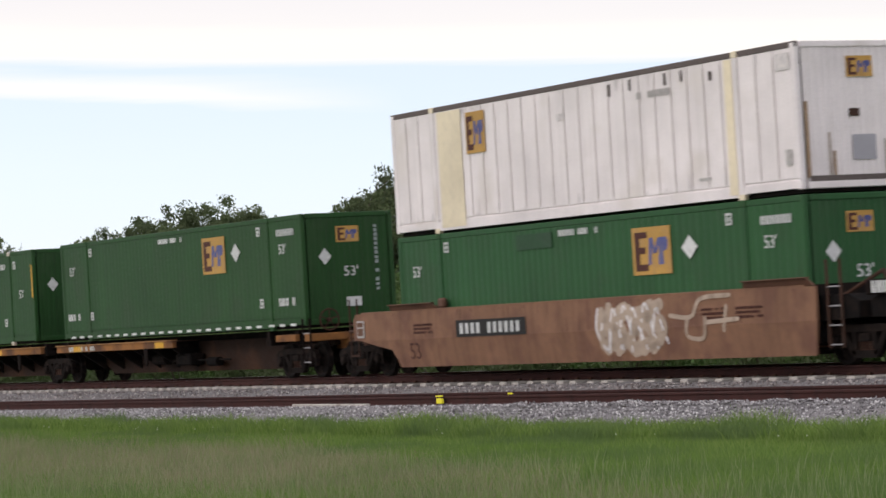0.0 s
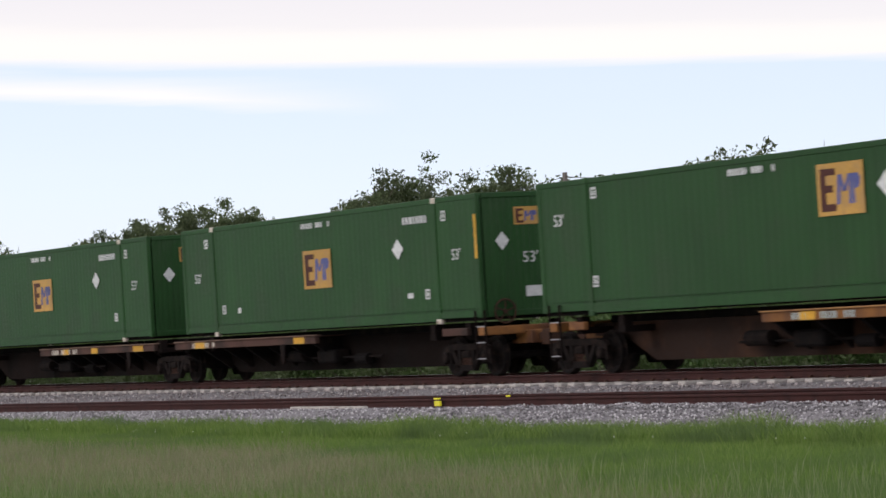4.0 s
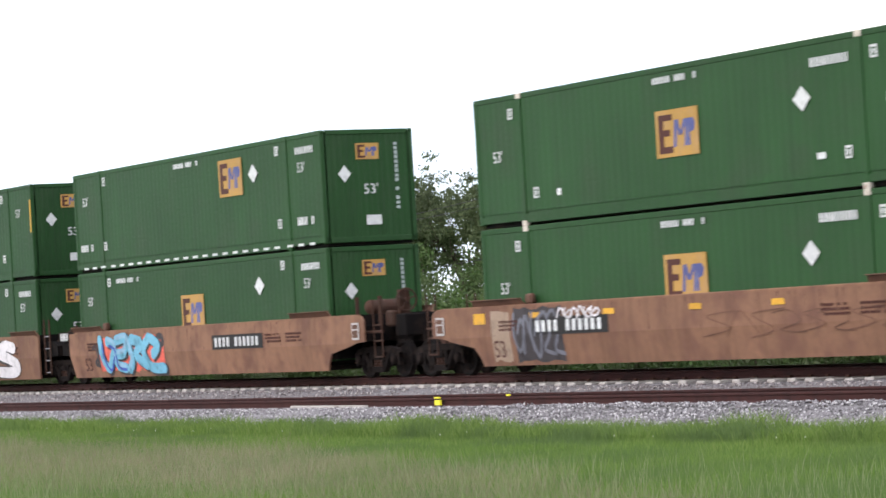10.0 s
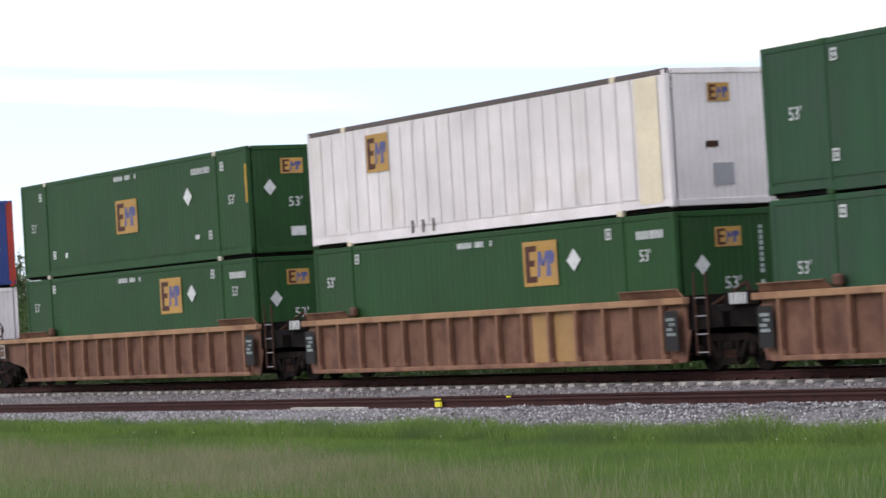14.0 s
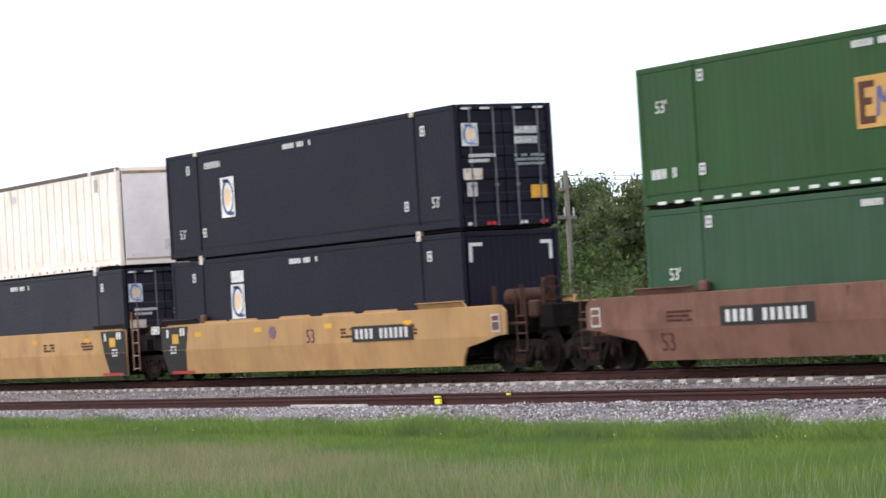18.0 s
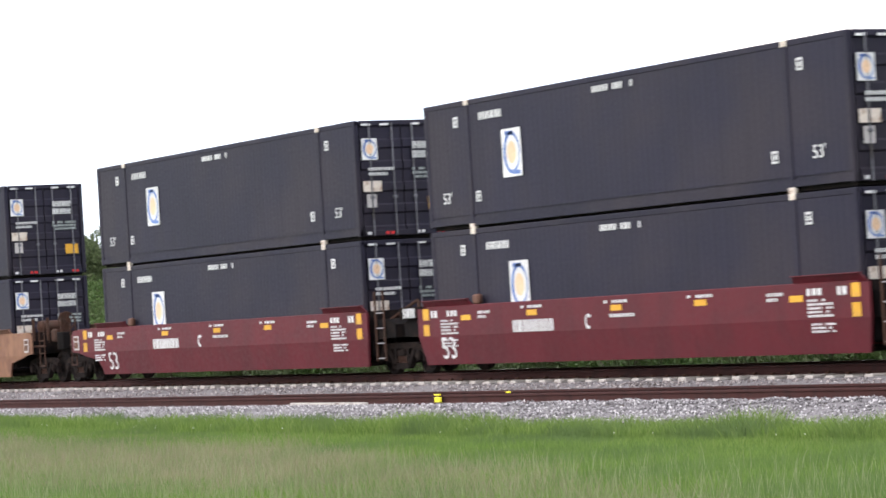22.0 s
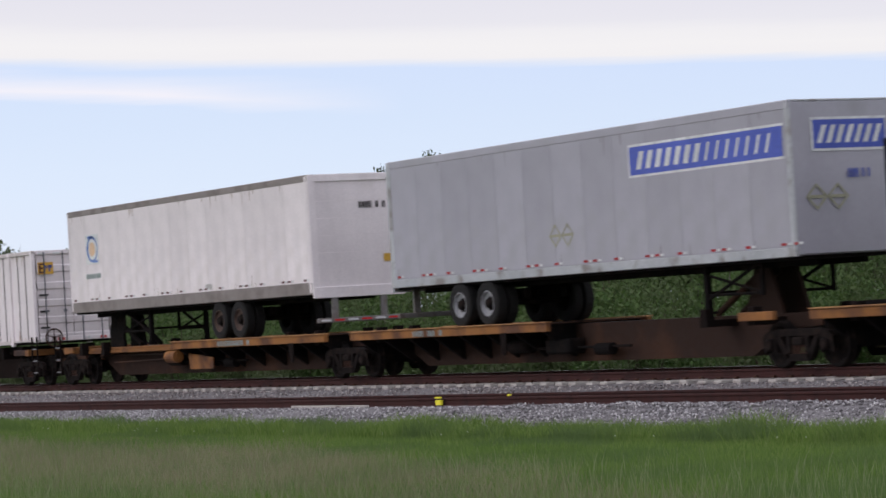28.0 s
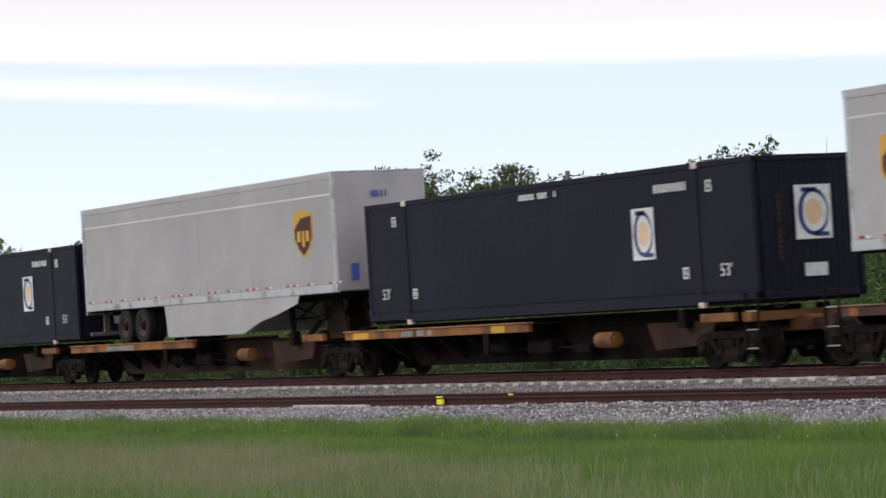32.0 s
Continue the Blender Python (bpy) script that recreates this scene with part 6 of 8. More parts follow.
NAVY_B = dict(NAVY, paint="navy_new", front="patch", logo=("roundel", 4.14, 1.58, 0.82, 1.06), number=(5.22, 2.46), label="dark navy container with a big white roundel on its end wall")
POSTS = dict(paint="white", wall="posts", front="bare", top="seam", small=(), size=(), title=None, castings="white", label="white container with dark grooves between its side panels")
HI, LO, DECK = 3.254, 0.355, 1.235

W1, W12, W13, W14, W15, W16, W17, W22, W31, W32 = ((0.9, 3.2, 0.35, 1.42), (-6.3, -3.4, 0.28, 1.46), (-5.9, -2.2, 0.27, 1.46), (-6.7, -3.9, 0.3, 1.46), (-6.3, -1.7, 0.40, 1.34), (-6.1, 0.35, 0.33, 1.42), (0.6, 5.3, 0.34, 1.40), (1.5, 5.6, 0.72, 1.36), (-3.4, 1.0, 0.42, 1.36), (0.4, 6.0, 0.36, 1.44))
tag_bits = dict(
    w1=both(brush(scrawl(3, 7), (1.0, 3.2, 0.35, 1.42), 0.26, "g_chalk"), brush(scrawl(33, 6), (0.9, 3.4, 0.36, 1.40), 0.06, "g_white", 0.006), brush(scrawl(34, 5, 0.8), (1.0, 3.4, 0.4, 1.35), 0.12, "g_chalk", 0.008), brush([[(0.05, 0.6), (0.35, 0.55), (0.5, 0.95), (0.9, 1.0)], [(0.3, 0.5), (0.28, 0.1), (0.5, 0.05), (0.55, 0.5)], [(0.55, 0.4), (1.0, 0.45)], [(0.85, 0.75), (0.8, 0.2)]], (3.5, 6.0, 0.6, 1.45), 0.09, "g_chalk", 0.006)),
    w12=both(field(W12, "g_dark", 5), brush(scrawl(6, 10), W12, 0.07, "g_straw"), brush(scrawl(7, 9, 0.8), (-2.6, 0.4, 0.55, 1.4), 0.05, "g_dark"), brush(scrawl(36, 7), (1.3, 4.7, 0.95, 1.48), 0.08, "g_sky"), brush([RINGS(0.5, 0.5, 0.4, 0.48)], (4.6, 5.5, 0.8, 1.42), 0.08, "g_sky"),
             brush(scrawl(71, 8, 0.5), (1.6, 5.0, 0.5, 0.8), 0.06, "g_slate"), field((6.4, 7.4, 0.7, 1.44), "g_grey", 8), brush(scrawl(9, 2), (6.7, 7.1, 0.85, 1.3), 0.06, "g_dark", 0.006)),
    w13=both(field(W13, "g_dark", 11, 0.03), brush([[(0.02, 1.0), (0.12, 0.1), (0.2, 0.03)], [(0.0, 0.6), (0.2, 0.05)], [(0.3, 1.0), (0.24, 0.05)], [(0.33, 0.95), (0.44, 0.4), (0.40, 0.05)], [(0.52, 0.95), (0.6, 0.15), (0.68, 0.08)], [(0.72, 0.95), (0.86, 0.9), (0.74, 0.4), (0.98, 0.2)], [(0.9, 1.0), (0.97, 0.3)]], W13, 0.16, "g_white"),
             brush([RINGS(0.55, 0.45, 0.08, 0.16)], W13, 0.08, "g_straw", 0.008), three_marks(-1.45, 0.76), field((0.9, 3.0, 0.28, 1.46), "g_slate", 13, 0.04), brush([[(0.15, 0.03), (0.2, 0.95), (0.6, 0.9), (0.55, 0.55), (0.3, 0.5)], [(0.5, 0.5), (0.9, 0.03)]], (0.9, 3.0, 0.3, 1.44), 0.24, "g_grey"),
             field((3.0, 8.3, 0.3, 1.44), "g_pale", 15, 0.03), brush([[(0.02, 0.1), (0.02, 0.9), (0.98, 0.95), (0.95, 0.05), (0.05, 0.1)]] + scrawl(16, 4, 0.5), (-7.3, -6.5, 0.85, 1.3), 0.06, "g_white")),
    w14=both(field((-6.5, -4.5, 0.3, 1.46), "g_dark", 14, 0.05), brush(scrawl(15, 5), (-6.5, -4.6, 0.32, 1.44), 0.09, "g_slate"), brush(scrawl(41, 9), (1.0, 8.0, 0.6, 1.2), 0.022, "guide"), brush(scrawl(16, 6, 0.8), (-4.6, -3.0, 1.16, 1.48), 0.05, "g_white", 0.006), field((-7.5, -6.7, 0.34, 1.44), "g_pale", 18)),
    w15=both(field(W15, "g_coral", 16), brush(shifted(GLYPHS_C, 0.02, -0.05), W15, 0.34, "g_dark", 0.004), brush(GLYPHS_C, W15, 0.30, "g_cyan", 0.012), brush(GLYPHS_C[1:4], (-6.2, -1.8, 0.45, 1.4), 0.12, "g_sky", 0.022), brush(GLYPHS_C[:2], (-6.1, -1.9, 0.35, 1.2), 0.08, "g_blue", 0.022), brush([RINGS(0.5, 0.5, 0.3, 0.3)], (-2.3, -1.6, 0.98, 1.4), 0.2, "g_dark"), brush(scrawl(19, 2), (-6.7, -6.1, 0.5, 1.2), 0.12, "g_dark")),
    w16=both(field(W16, "g_white", 17, 0.05), brush(shifted(GLYPHS_B, 0.014, -0.05), W16, 0.25, "g_plum", 0.004), brush(GLYPHS_B, W16, 0.20, "g_bloom", 0.012), brush(GLYPHS_B[5:12:3], W16, 0.10, "g_white", 0.020), field((0.45, 1.0, 0.3, 1.4), "rust_wash", 18), brush([[(0.5, 0.9), (0.5, 0.4)], [(0.2, 0.85), (0.8, 0.8)]], (0.35, 1.05, 0.7, 1.3), 0.14, "g_rust"),
             brush(shifted(GLYPHS_D, -0.042, -0.01), (1.0, 6.9, 0.44, 1.30), 0.40, "g_dark", 0.006), brush(shifted(GLYPHS_D[1::3], 0.0, 0.0), (1.0, 6.9, 0.46, 1.28), 0.44, "g_sky", 0.002), brush(GLYPHS_D, (1.0, 6.9, 0.42, 1.32), 0.34, "g_white", 0.016)),
    w17=both(field((0.3, 6.3, 0.42, 1.3), "g_blue", 20, 0.18), brush(GLYPHS_A, W17, 0.46, "g_white", 0.004), brush(shifted(GLYPHS_A, 0.014, -0.02), W17, 0.27, "g_plum", 0.009), brush(GLYPHS_A, W17, 0.24, "g_fade", 0.016), brush(shifted(GLYPHS_A[:5], -0.012, 0.03), W17, 0.05, "g_white", 0.026), brush(scrawl(21, 3, 0.5), (6.2, 7.6, 0.7, 1.2), 0.06, "g_dark"), brush(scrawl(22, 3, 0.4), (-1.4, -0.7, 0.4, 0.9), 0.12, "g_dark")),
    w22=both(brush(scrawl(21, 6, 0.7), W22, 0.07, "g_haze"), brush(scrawl(22, 5, 0.5), (1.8, 5.4, 0.8, 1.3), 0.05, "g_haze", 0.012), three_marks(-0.1, 0.66)),
    w25=three_marks(-5.6, 0.92),
    w31=both(brush(scrawl(24, 9, 0.9), W31, 0.05, "g_haze"), brush(scrawl(27, 5, 0.7), (-1.9, 0.8, 0.7, 1.36), 0.05, "g_haze", 0.01), brush(scrawl(25, 3), (4.0, 5.2, 0.35, 0.8), 0.12, "guide"), brush(scrawl(26, 4), (-4.6, -3.6, 0.4, 0.8), 0.10, "guide"), brush(scrawl(28, 4), (-6.0, -5.2, 0.4, 0.8), 0.10, "guide")),
    w32=both(brush(GLYPHS_E, (0.3, 5.6, 0.4, 1.42), 0.34, "g_smoke", 0.004), brush(shifted(GLYPHS_E, 0.012, 0.04), (0.4, 5.5, 0.42, 1.4), 0.16, "g_mist", 0.012), brush(scrawl(28, 5), (0.6, 5.4, 0.5, 1.3), 0.05, "g_slate", 0.020), brush(scrawl(30, 5, 0.6), (-6.5, -3.0, 0.3, 0.8), 0.06, "guide")))

TAN = "tan well car with rust and faded graffiti on its side sills"
well_car(-33.8, "link", "link", label=TAN)
well_car(-53.37, "coupler", "link", plate=-3.6, spray=tag_bits["w1"], dots=None, label=TAN)
container(-53.37, HI, "white", "board", "bare", logo=("emblem", -4.1, 2.18, 0.86, 0.93), small=(), size=(), title=None, castings="cream", top="groove",
          extras=(("patch", -5.85, -4.75, 0.12, 2.76, "cream"), ("patch", 5.72, 6.0, 0.12, 2.76, "cream"), ("end_emblem", 0.2, 2.4, 0.62, 0.40), ("end_patch", -0.05, 0.5, 0.62, 1.1, "silver"), ("end_patch", -0.1, 0.15, 1.45, 1.6, "rust"), ("end_patch", -1.1, 1.1, 0.2, 0.34, "groove"), ("end_patch", -1.14, -1.06, 0.3, 1.75, "rust_wash"), ("end_patch", -0.52, -0.46, 0.34, 0.8, "rust_wash"), ("end_patch", -0.62, -0.57, 0.34, 1.15, "grime"), ("end_patch", 0.7, 0.75, 0.34, 1.0, "grime"), ("patch", 1.5, 1.58, 2.45, 2.7, "groove"), ("patch", 2.3, 2.37, 2.5, 2.72, "groove"), ("patch", 3.6, 3.68, 2.48, 2.72, "groove"), ("patch", 4.2, 4.27, 2.5, 2.72, "groove"), ("patch", 5.2, 5.3, 2.42, 2.6, "groove"), ("patch", 7.45, 7.9, 2.38, 2.7, "ghost"), ("bars", 3.2, 2.36, 6, 1.25, 0.14, "pale_mark"), ("bars", -0.4, 2.2, 2, 0.4, 0.14, "ghost"), ("bars", 4.9, 0.5, 3, 0.45, 0.06, "pale_mark"), ("bars", 7.75, 0.72, 2, 0.25, 0.3, "pale_mark")),
          label="stained white container with cream panels near its ends")
container(-53.37, LO, **dict(GREEN_B, paint="green_fresh", wall="ribbed", extras=(("patch", -2.6, -1.1, 2.35, 2.68, "green_old"),), lower=()))

for s, beam, rear, front, trailer in ((-75.0, "B", "link", "coupler", 0), (-92.3, "F", "link", "link", 0), (-109.7, "F", "link", "link", -0.87), (-127.1, "F", "link", "link", 0), (-144.3, "F", "coupler", "link", 0),
                                      (-164.6, "B", "link", "coupler", 0), (-182.0, "F", "link", "link", 0), (-199.4, "F", "link", "link", 0), (-216.8, "F", "link", "link", 0), (-234.1, "F", "coupler", "link", 0)):
    far = s < -160
    spine_car(s, 8.7, beam, rear, front, paint="brown" if far else "sill_rust", deck="deck_brown" if far else "orange", trailer=trailer,
              yellow=((1.2, 0.45), (3.4, 0.45), (6.6, 0.7)) if far and beam == "F" else ((0.6, 0.5), (4.2, 0.5)) if beam == "F" else ((-6.6, 0.6), (-0.6, 0.6)),
              label="rusty spine car platform with a " + ("dark" if far else "worn orange") + " deck beam")
container(-74.6, DECK, **dict(GREEN_B, dashes=True, label="green container with a row of white dashes along its base"))
container(-93.1, DECK, **GREEN_A)
container(-110.3, 2.15, **dict(GREEN_A, front="door", dia=(-4.5, 1.81), number=(-5.2, 2.45), extras=(), label="green container with door end, riding on a road chassis"))
chassis(-110.3, (3.75, 5.0), -2.6, -1)
container(-128.0, DECK, **GREEN_A)
container(-145.3, DECK, **dict(GREEN_B, lower=()))
container(-164.1, DECK, **GREEN_A)
container(-182.6, DECK, **dict(GREEN_A, extras=()))
container(-200.0, DECK, **dict(GREEN_A, paint="green_old", logo=("emblem", -1.02, 1.45, 1.67, 1.55), dia=(3.2, 2.07), number=(4.97, 2.45), lower=((5.17, 0.41), (-5.35, 0.42)), extras=(), castings="green_old", title=None,
                               label="dull green container with a tall faded yellow sign panel"))
container(-217.2, DECK, **dict(POSTS, logo=("faded_emblem", -4.2, 2.18, 1.4, 0.92), extras=(("diamond", 1.9, 1.45, "pale_mark"), ("patch", 2.45, 2.85, 2.4, 2.65, "pale_mark"), ("patch", 2.5, 2.8, 0.75, 0.95, "pale_mark"), ("patch", -5.2, -4.95, 0.62, 0.95, "pale_mark"), ("patch", -5.9, -5.6, 1.7, 2.0, "pale_mark"))))
container(-234.5, DECK, **dict(GREEN_B, lower=((7.1, 0.6), (-7.2, 0.6))))

for k, (s, rear, front, plate, sp) in enumerate(((-256.05, "link", "coupler", 3.05, "w12"), (-275.6, "link", "link", None, "w13"), (-295.0, "coupler", "link", -4.2, "w14"))):
    well_car(s, rear, front, plate=plate, spray=tag_bits[sp], steps=s == -256.05, label=TAN)
    container(s, HI, **GREEN_A)
    container(s, LO, **GREEN_A)
for s, rear, front, plate, sp in ((-318.8, "link", "coupler", 3.05, "w15"), (-338.4, "link", "link", None, "w16"), (-357.9, "coupler", "link", -3.9, "w17")):
    well_car(s, rear, front, plate=plate, spray=tag_bits[sp], dots=None, label="tan well car with bright sprayed graffiti")
container(-318.8, HI, **dict(GREEN_B, dashes=True, label="green container with a row of white dashes along its base"))
container(-318.8, LO, **dict(GREEN_C, title=(-4.4, 2.59)))
container(-338.4, HI, **dict(GREEN_B, paint="green_deep", number=(4.9, 2.45), lower=(), extras=("yellow_tabs",)))
container(-338.4, LO, **dict(GREEN_B, paint="green_deep", lower=()))
for z in (HI, LO):
    container(-357.9, z, "red", "deep", "plain", logo=("bright_emblem", 0.22, 1.53, 1.3, 0.82), number=(4.87, 2.42), size=((7.03, 0.74),), small=((5.4, 0.74), (-5.8, 0.7)), castings="red", title=(0.03, 2.62),
              extras=(("patch", -1.83, -0.45, 0.74, 2.32, "bright_red"), ("patch", 0.88, 1.76, 1.14, 1.98, "bright_red")) + ((("patch", -7.9, -6.2, 0.2, 2.78, "dark_red"),) if z == HI else ()),
              label="faded red corrugated container with bright red patches round its sign")
for s, rear, front in ((-381.7, "link", "coupler"), (-401.15, "link", "link"), (-420.85, "coupler", "link")):
    well_car(s, rear, front, ribbed=True, dots=None, steps=False, spray=(lambda ob, O: bit("paint_patch", ("rib_patch",), "yellow", ob, lambda q: q.plate(2.45, 4.35, 0.31, 1.37, 0.004), side(0, 0, 1.382), "yellowish repainted panels")) if s == -401.15 else None, label="tan well car with ribbed side sills")
container(-381.7, HI, **RIBBED)
container(-381.7, LO, **dict(RIBBED, dia=(4.18, 2.1), extras=("end_diamond",)))
container(-401.15, HI, "white", "board", "bare", logo=("emblem", -4.4, 2.15, 1.1, 0.9), small=(), size=(), title=None, castings="cream", top="groove",
          extras=(("patch", 6.9, 7.75, 0.2, 2.76, "cream"), ("patch", -2.9, -2.8, 0.15, 0.45, "groove"), ("patch", -2.4, -2.3, 0.15, 0.45, "groove"), ("patch", -1.9, -1.8, 0.15, 0.45, "groove"), ("end_emblem", -0.03, 2.39, 0.54, 0.38), ("end_patch", -0.4, -0.1, 1.28, 1.40, "rust"), ("end_patch", -0.25, 0.25, 0.5, 0.95, "silver")),
          label="white container with a cream panel and small dark signs")
container(-401.15, LO, **dict(GREEN_B, lower=()))
container(-420.85, HI, **GREEN_A)
container(-420.85, LO, **dict(GREEN_B, lower=()))
for s, rear, front, plate, sp in ((-444.55, "link", "coupler", 3.6, None), (-464.0, "link", "link", None, "w22"), (-483.6, "coupler", "link", -3.7, None)):
    well_car(s, rear, front, "brown_car", plate=plate, dots=None, spray=tag_bits[sp] if sp else None, label="dull brown well car with a black number panel")
container(-444.55, HI, "blue", "deep", "bare", logo=("bright_emblem", -4.85, 2.1, 1.47, 0.98), size=(), small=((5.6, 0.7), (-5.8, 0.7)), title=None, castings="blue",
          extras=(("patch", -2.97, 2.88, 1.15, 1.95, "light_blue"), ("patch", -0.25, 0.25, 2.4, 2.7, "mark_white"), ("patch", 4.9, 5.55, 2.4, 2.55, "mark_white"), ("words", "53", 7.01, 2.11, 0.5), ("patch", 6.75, 7.3, 1.5, 1.82, "mark_white"),
                  ("end_patch", 1.06, 1.2, 0.05, 2.86, "post_red"), ("end_words", "53", 0.0, 2.09, 0.46),
                  ("end_patch", -0.2, 0.24, 1.52, 1.84, "mark_white"), ("end_patch", -0.2, 0.26, 0.82, 1.05, "mark_white"), ("end_patch", 0.66, 0.76, 1.15, 2.2, "mark_white"), ("patch", 6.95, 7.15, 0.55, 0.68, "mark_yellow")),
          label="blue corrugated container with red corner posts and white numerals")
container(-444.55, LO, **dict(POSTS, logo=("gold_emblem", -4.5, 2.08, 1.25, 0.95), extras=(("end_emblem", 0.0, 2.4, 0.62, 0.4), ("patch", -0.4, 0.3, 2.4, 2.6, "pale_mark"), ("patch", 4.3, 5.6, 2.4, 2.55, "pale_mark"))))
container(-464.0, HI, **dict(GREEN_B, paint="green_old"))
container(-464.0, LO, **dict(GREEN_B, paint="green_old", logo=("white_emblem", -4.2, 1.95, 1.4, 0.95), dia=(-1.2, 1.9), number=(4.9, 2.45), lower=(), size=(), label="dull green container with a white sign panel"))
container(-483.6, HI, **dict(GREEN_C, dashes=True, label="green container with a row of white dashes along its base"))
container(-483.6, LO, **dict(RIBBED, dia=(4.18, 2.1), extras=("end_diamond",)))
for s, rear, front, plate, sp in ((-507.37, "link", "coupler", 4.4, None), (-527.0, "link", "link", None, "w25"), (-546.7, "coupler", "link", -4.2, None)):
    well_car(s, rear, front, "yellow", plate=plate, dark_ends=True, steps=s == -507.37, fifty=0.6 if s == -507.37 else -1.7, spray=tag_bits[sp] if sp else brush([[(0.0, 0.5), (1.0, 0.5)], [(0.5, 0.0), (0.5, 1.0)], [(0.15, 0.15), (0.85, 0.85)], [(0.15, 0.85), (0.85, 0.15)]], (-1.72, -1.38, 1.08, 1.36), 0.10, "g_plum", text="small purple painted rosette") if s == -507.37 else None, label="clean yellow well car with black end panels")
container(-507.37, HI, **dict(NAVY, paint="navy_new"))
container(-507.37, LO, **dict(NAVY, paint="navy_new", front="bare", number=None, logo=("roundel", -3.9, 1.72, 0.8, 0.9), extras=(("patch", -4.25, -3.5, 2.22, 2.52, "mark_white"), ("end_patch", -1.1, -0.75, 2.56, 2.64, "mark_white"), ("end_patch", -1.1, -1.02, 2.2, 2.56, "mark_white"), ("end_patch", 0.8, 1.1, 2.56, 2.64, "mark_white"), ("end_patch", 1.02, 1.1, 2.2, 2.56, "mark_white")),
                                  label="dark navy container with a plain end wall"))
container(-527.0, HI, "ivory", "board", "bare", small=(), size=(), title=None, castings="white", top="groove",
          extras=(("dots",), ("end_sheet", "white"), ("patch", -3.4, -2.3, 1.68, 2.25, "ivory_blue"), ("bars", -5.2, 2.38, 5, 0.8, 0.12, "ghost"), ("bars", 0.0, 2.45, 2, 0.4, 0.2, "ghost"), ("bars", 6.55, 2.45, 2, 0.3, 0.36, "pale_mark"), ("bars", -6.5, 2.4, 2, 0.3, 0.3, "pale_mark"), ("bars", -4.6, 1.95, 1, 0.14, 0.2, "pale_mark"), ("end_patch", -1.12, 1.12, 2.70, 2.86, "rust_wash"), ("end_bars", 0.82, 1.62, 5, 0.5, 0.3, "mark_grey"), ("end_patch", 0.1, 0.35, 0.5, 0.8, "ghost"), ("end_patch", -0.95, -0.45, 0.34, 0.42, "ghost"), ("end_patch", 0.8, 1.1, 0.45, 0.62, "khaki"), ("end_patch", -1.12, 1.12, 0.2, 0.3, "grime")),
          label="off-white panelled container with red reflectors along its base")
container(-527.0, LO, **dict(NAVY, extras=(("patch", -5.6, -4.7, 2.55, 2.75, "light_blue"),)))
container(-546.7, HI, **dict(GREEN_A, front="door", logo=("emblem", -2.92, 1.97, 1.5, 1.05), dia=(-4.5, 2.0), number=(-7.1, 2.45), lower=((-7.1, 0.65), (7.0, 0.6)), extras=(), label="green container with its door end leading"))
container(-546.7, LO, **NAVY)


def oxide_marks(rear):
    """White and yellow lettering bars along an oxide-red sill."""
    def fill_in(ob, O):
        for u in (-3.4, 0.0, 3.1):
            bit("yellow_mark", ("ymark", 0.42), "mark_yellow", ob, lambda q: q.plate(-0.21, 0.21, -0.06, 0.06), side(u, 1.3, O))
            writing(ob, side(u, 1.43, O), 6, 0.9, 0.06, seed=int(abs(u)))
        writing(ob, side(-3.35, 1.02, O), 8, 1.75, 0.26, seed=6, name="number_mark")
        bit("unit_mark", ("unit_ring",), "mark_white", ob, lambda q: [q.flat([(0.14 * math.cos(a), 0.16 * math.sin(a)), (0.09 * math.cos(a), 0.1 * math.sin(a)), (0.09 * math.cos(a + 0.5), 0.1 * math.sin(a + 0.5)), (0.14 * math.cos(a + 0.5), 0.16 * math.sin(a + 0.5))]) for a in np.arange(0.7, 5.2, 0.5)], side(-1.1, 1.05, O), kind="stuff")
        writing(ob, side(0.1, 1.14, O), 10, 1.2, 0.07, seed=3)
        for k in (-1, 1):
            far = 8.9 if k < 0 and rear == "coupler" else 7.9
            bit("yellow_mark", ("ymark", 0.42), "mark_yellow", ob, lambda q: q.plate(-0.21, 0.21, -0.06, 0.06), side(k * (far - 1.6), 1.27, O))
            for v in (1.38, 1.02):
                bit("yellow_mark", ("ytall",), "mark_yellow", ob, lambda q: q.plate(-0.13, 0.13, -0.13, 0.13), side(k * (far + 0.25), v, O))
            writing(ob, side(k * (far - 2.35), 1.34, O), 4, 0.75, 0.2, rows=2, seed=4)
            writing(ob, side(k * (far - 1.0), 1.38, O), 3, 0.5, 0.13, seed=7)
            writing(ob, side(k * (far - 0.15), 1.38, O), 2, 0.3, 0.16, seed=8)
            writing(ob, side(k * (far - 0.85), 1.09, O), 7, 0.8, 0.36, rows=5, seed=9)
            writing(ob, side(k * (far - 0.8), 0.72, 1.49), 7, 0.75, 0.2, rows=3, seed=5)
    return fill_in


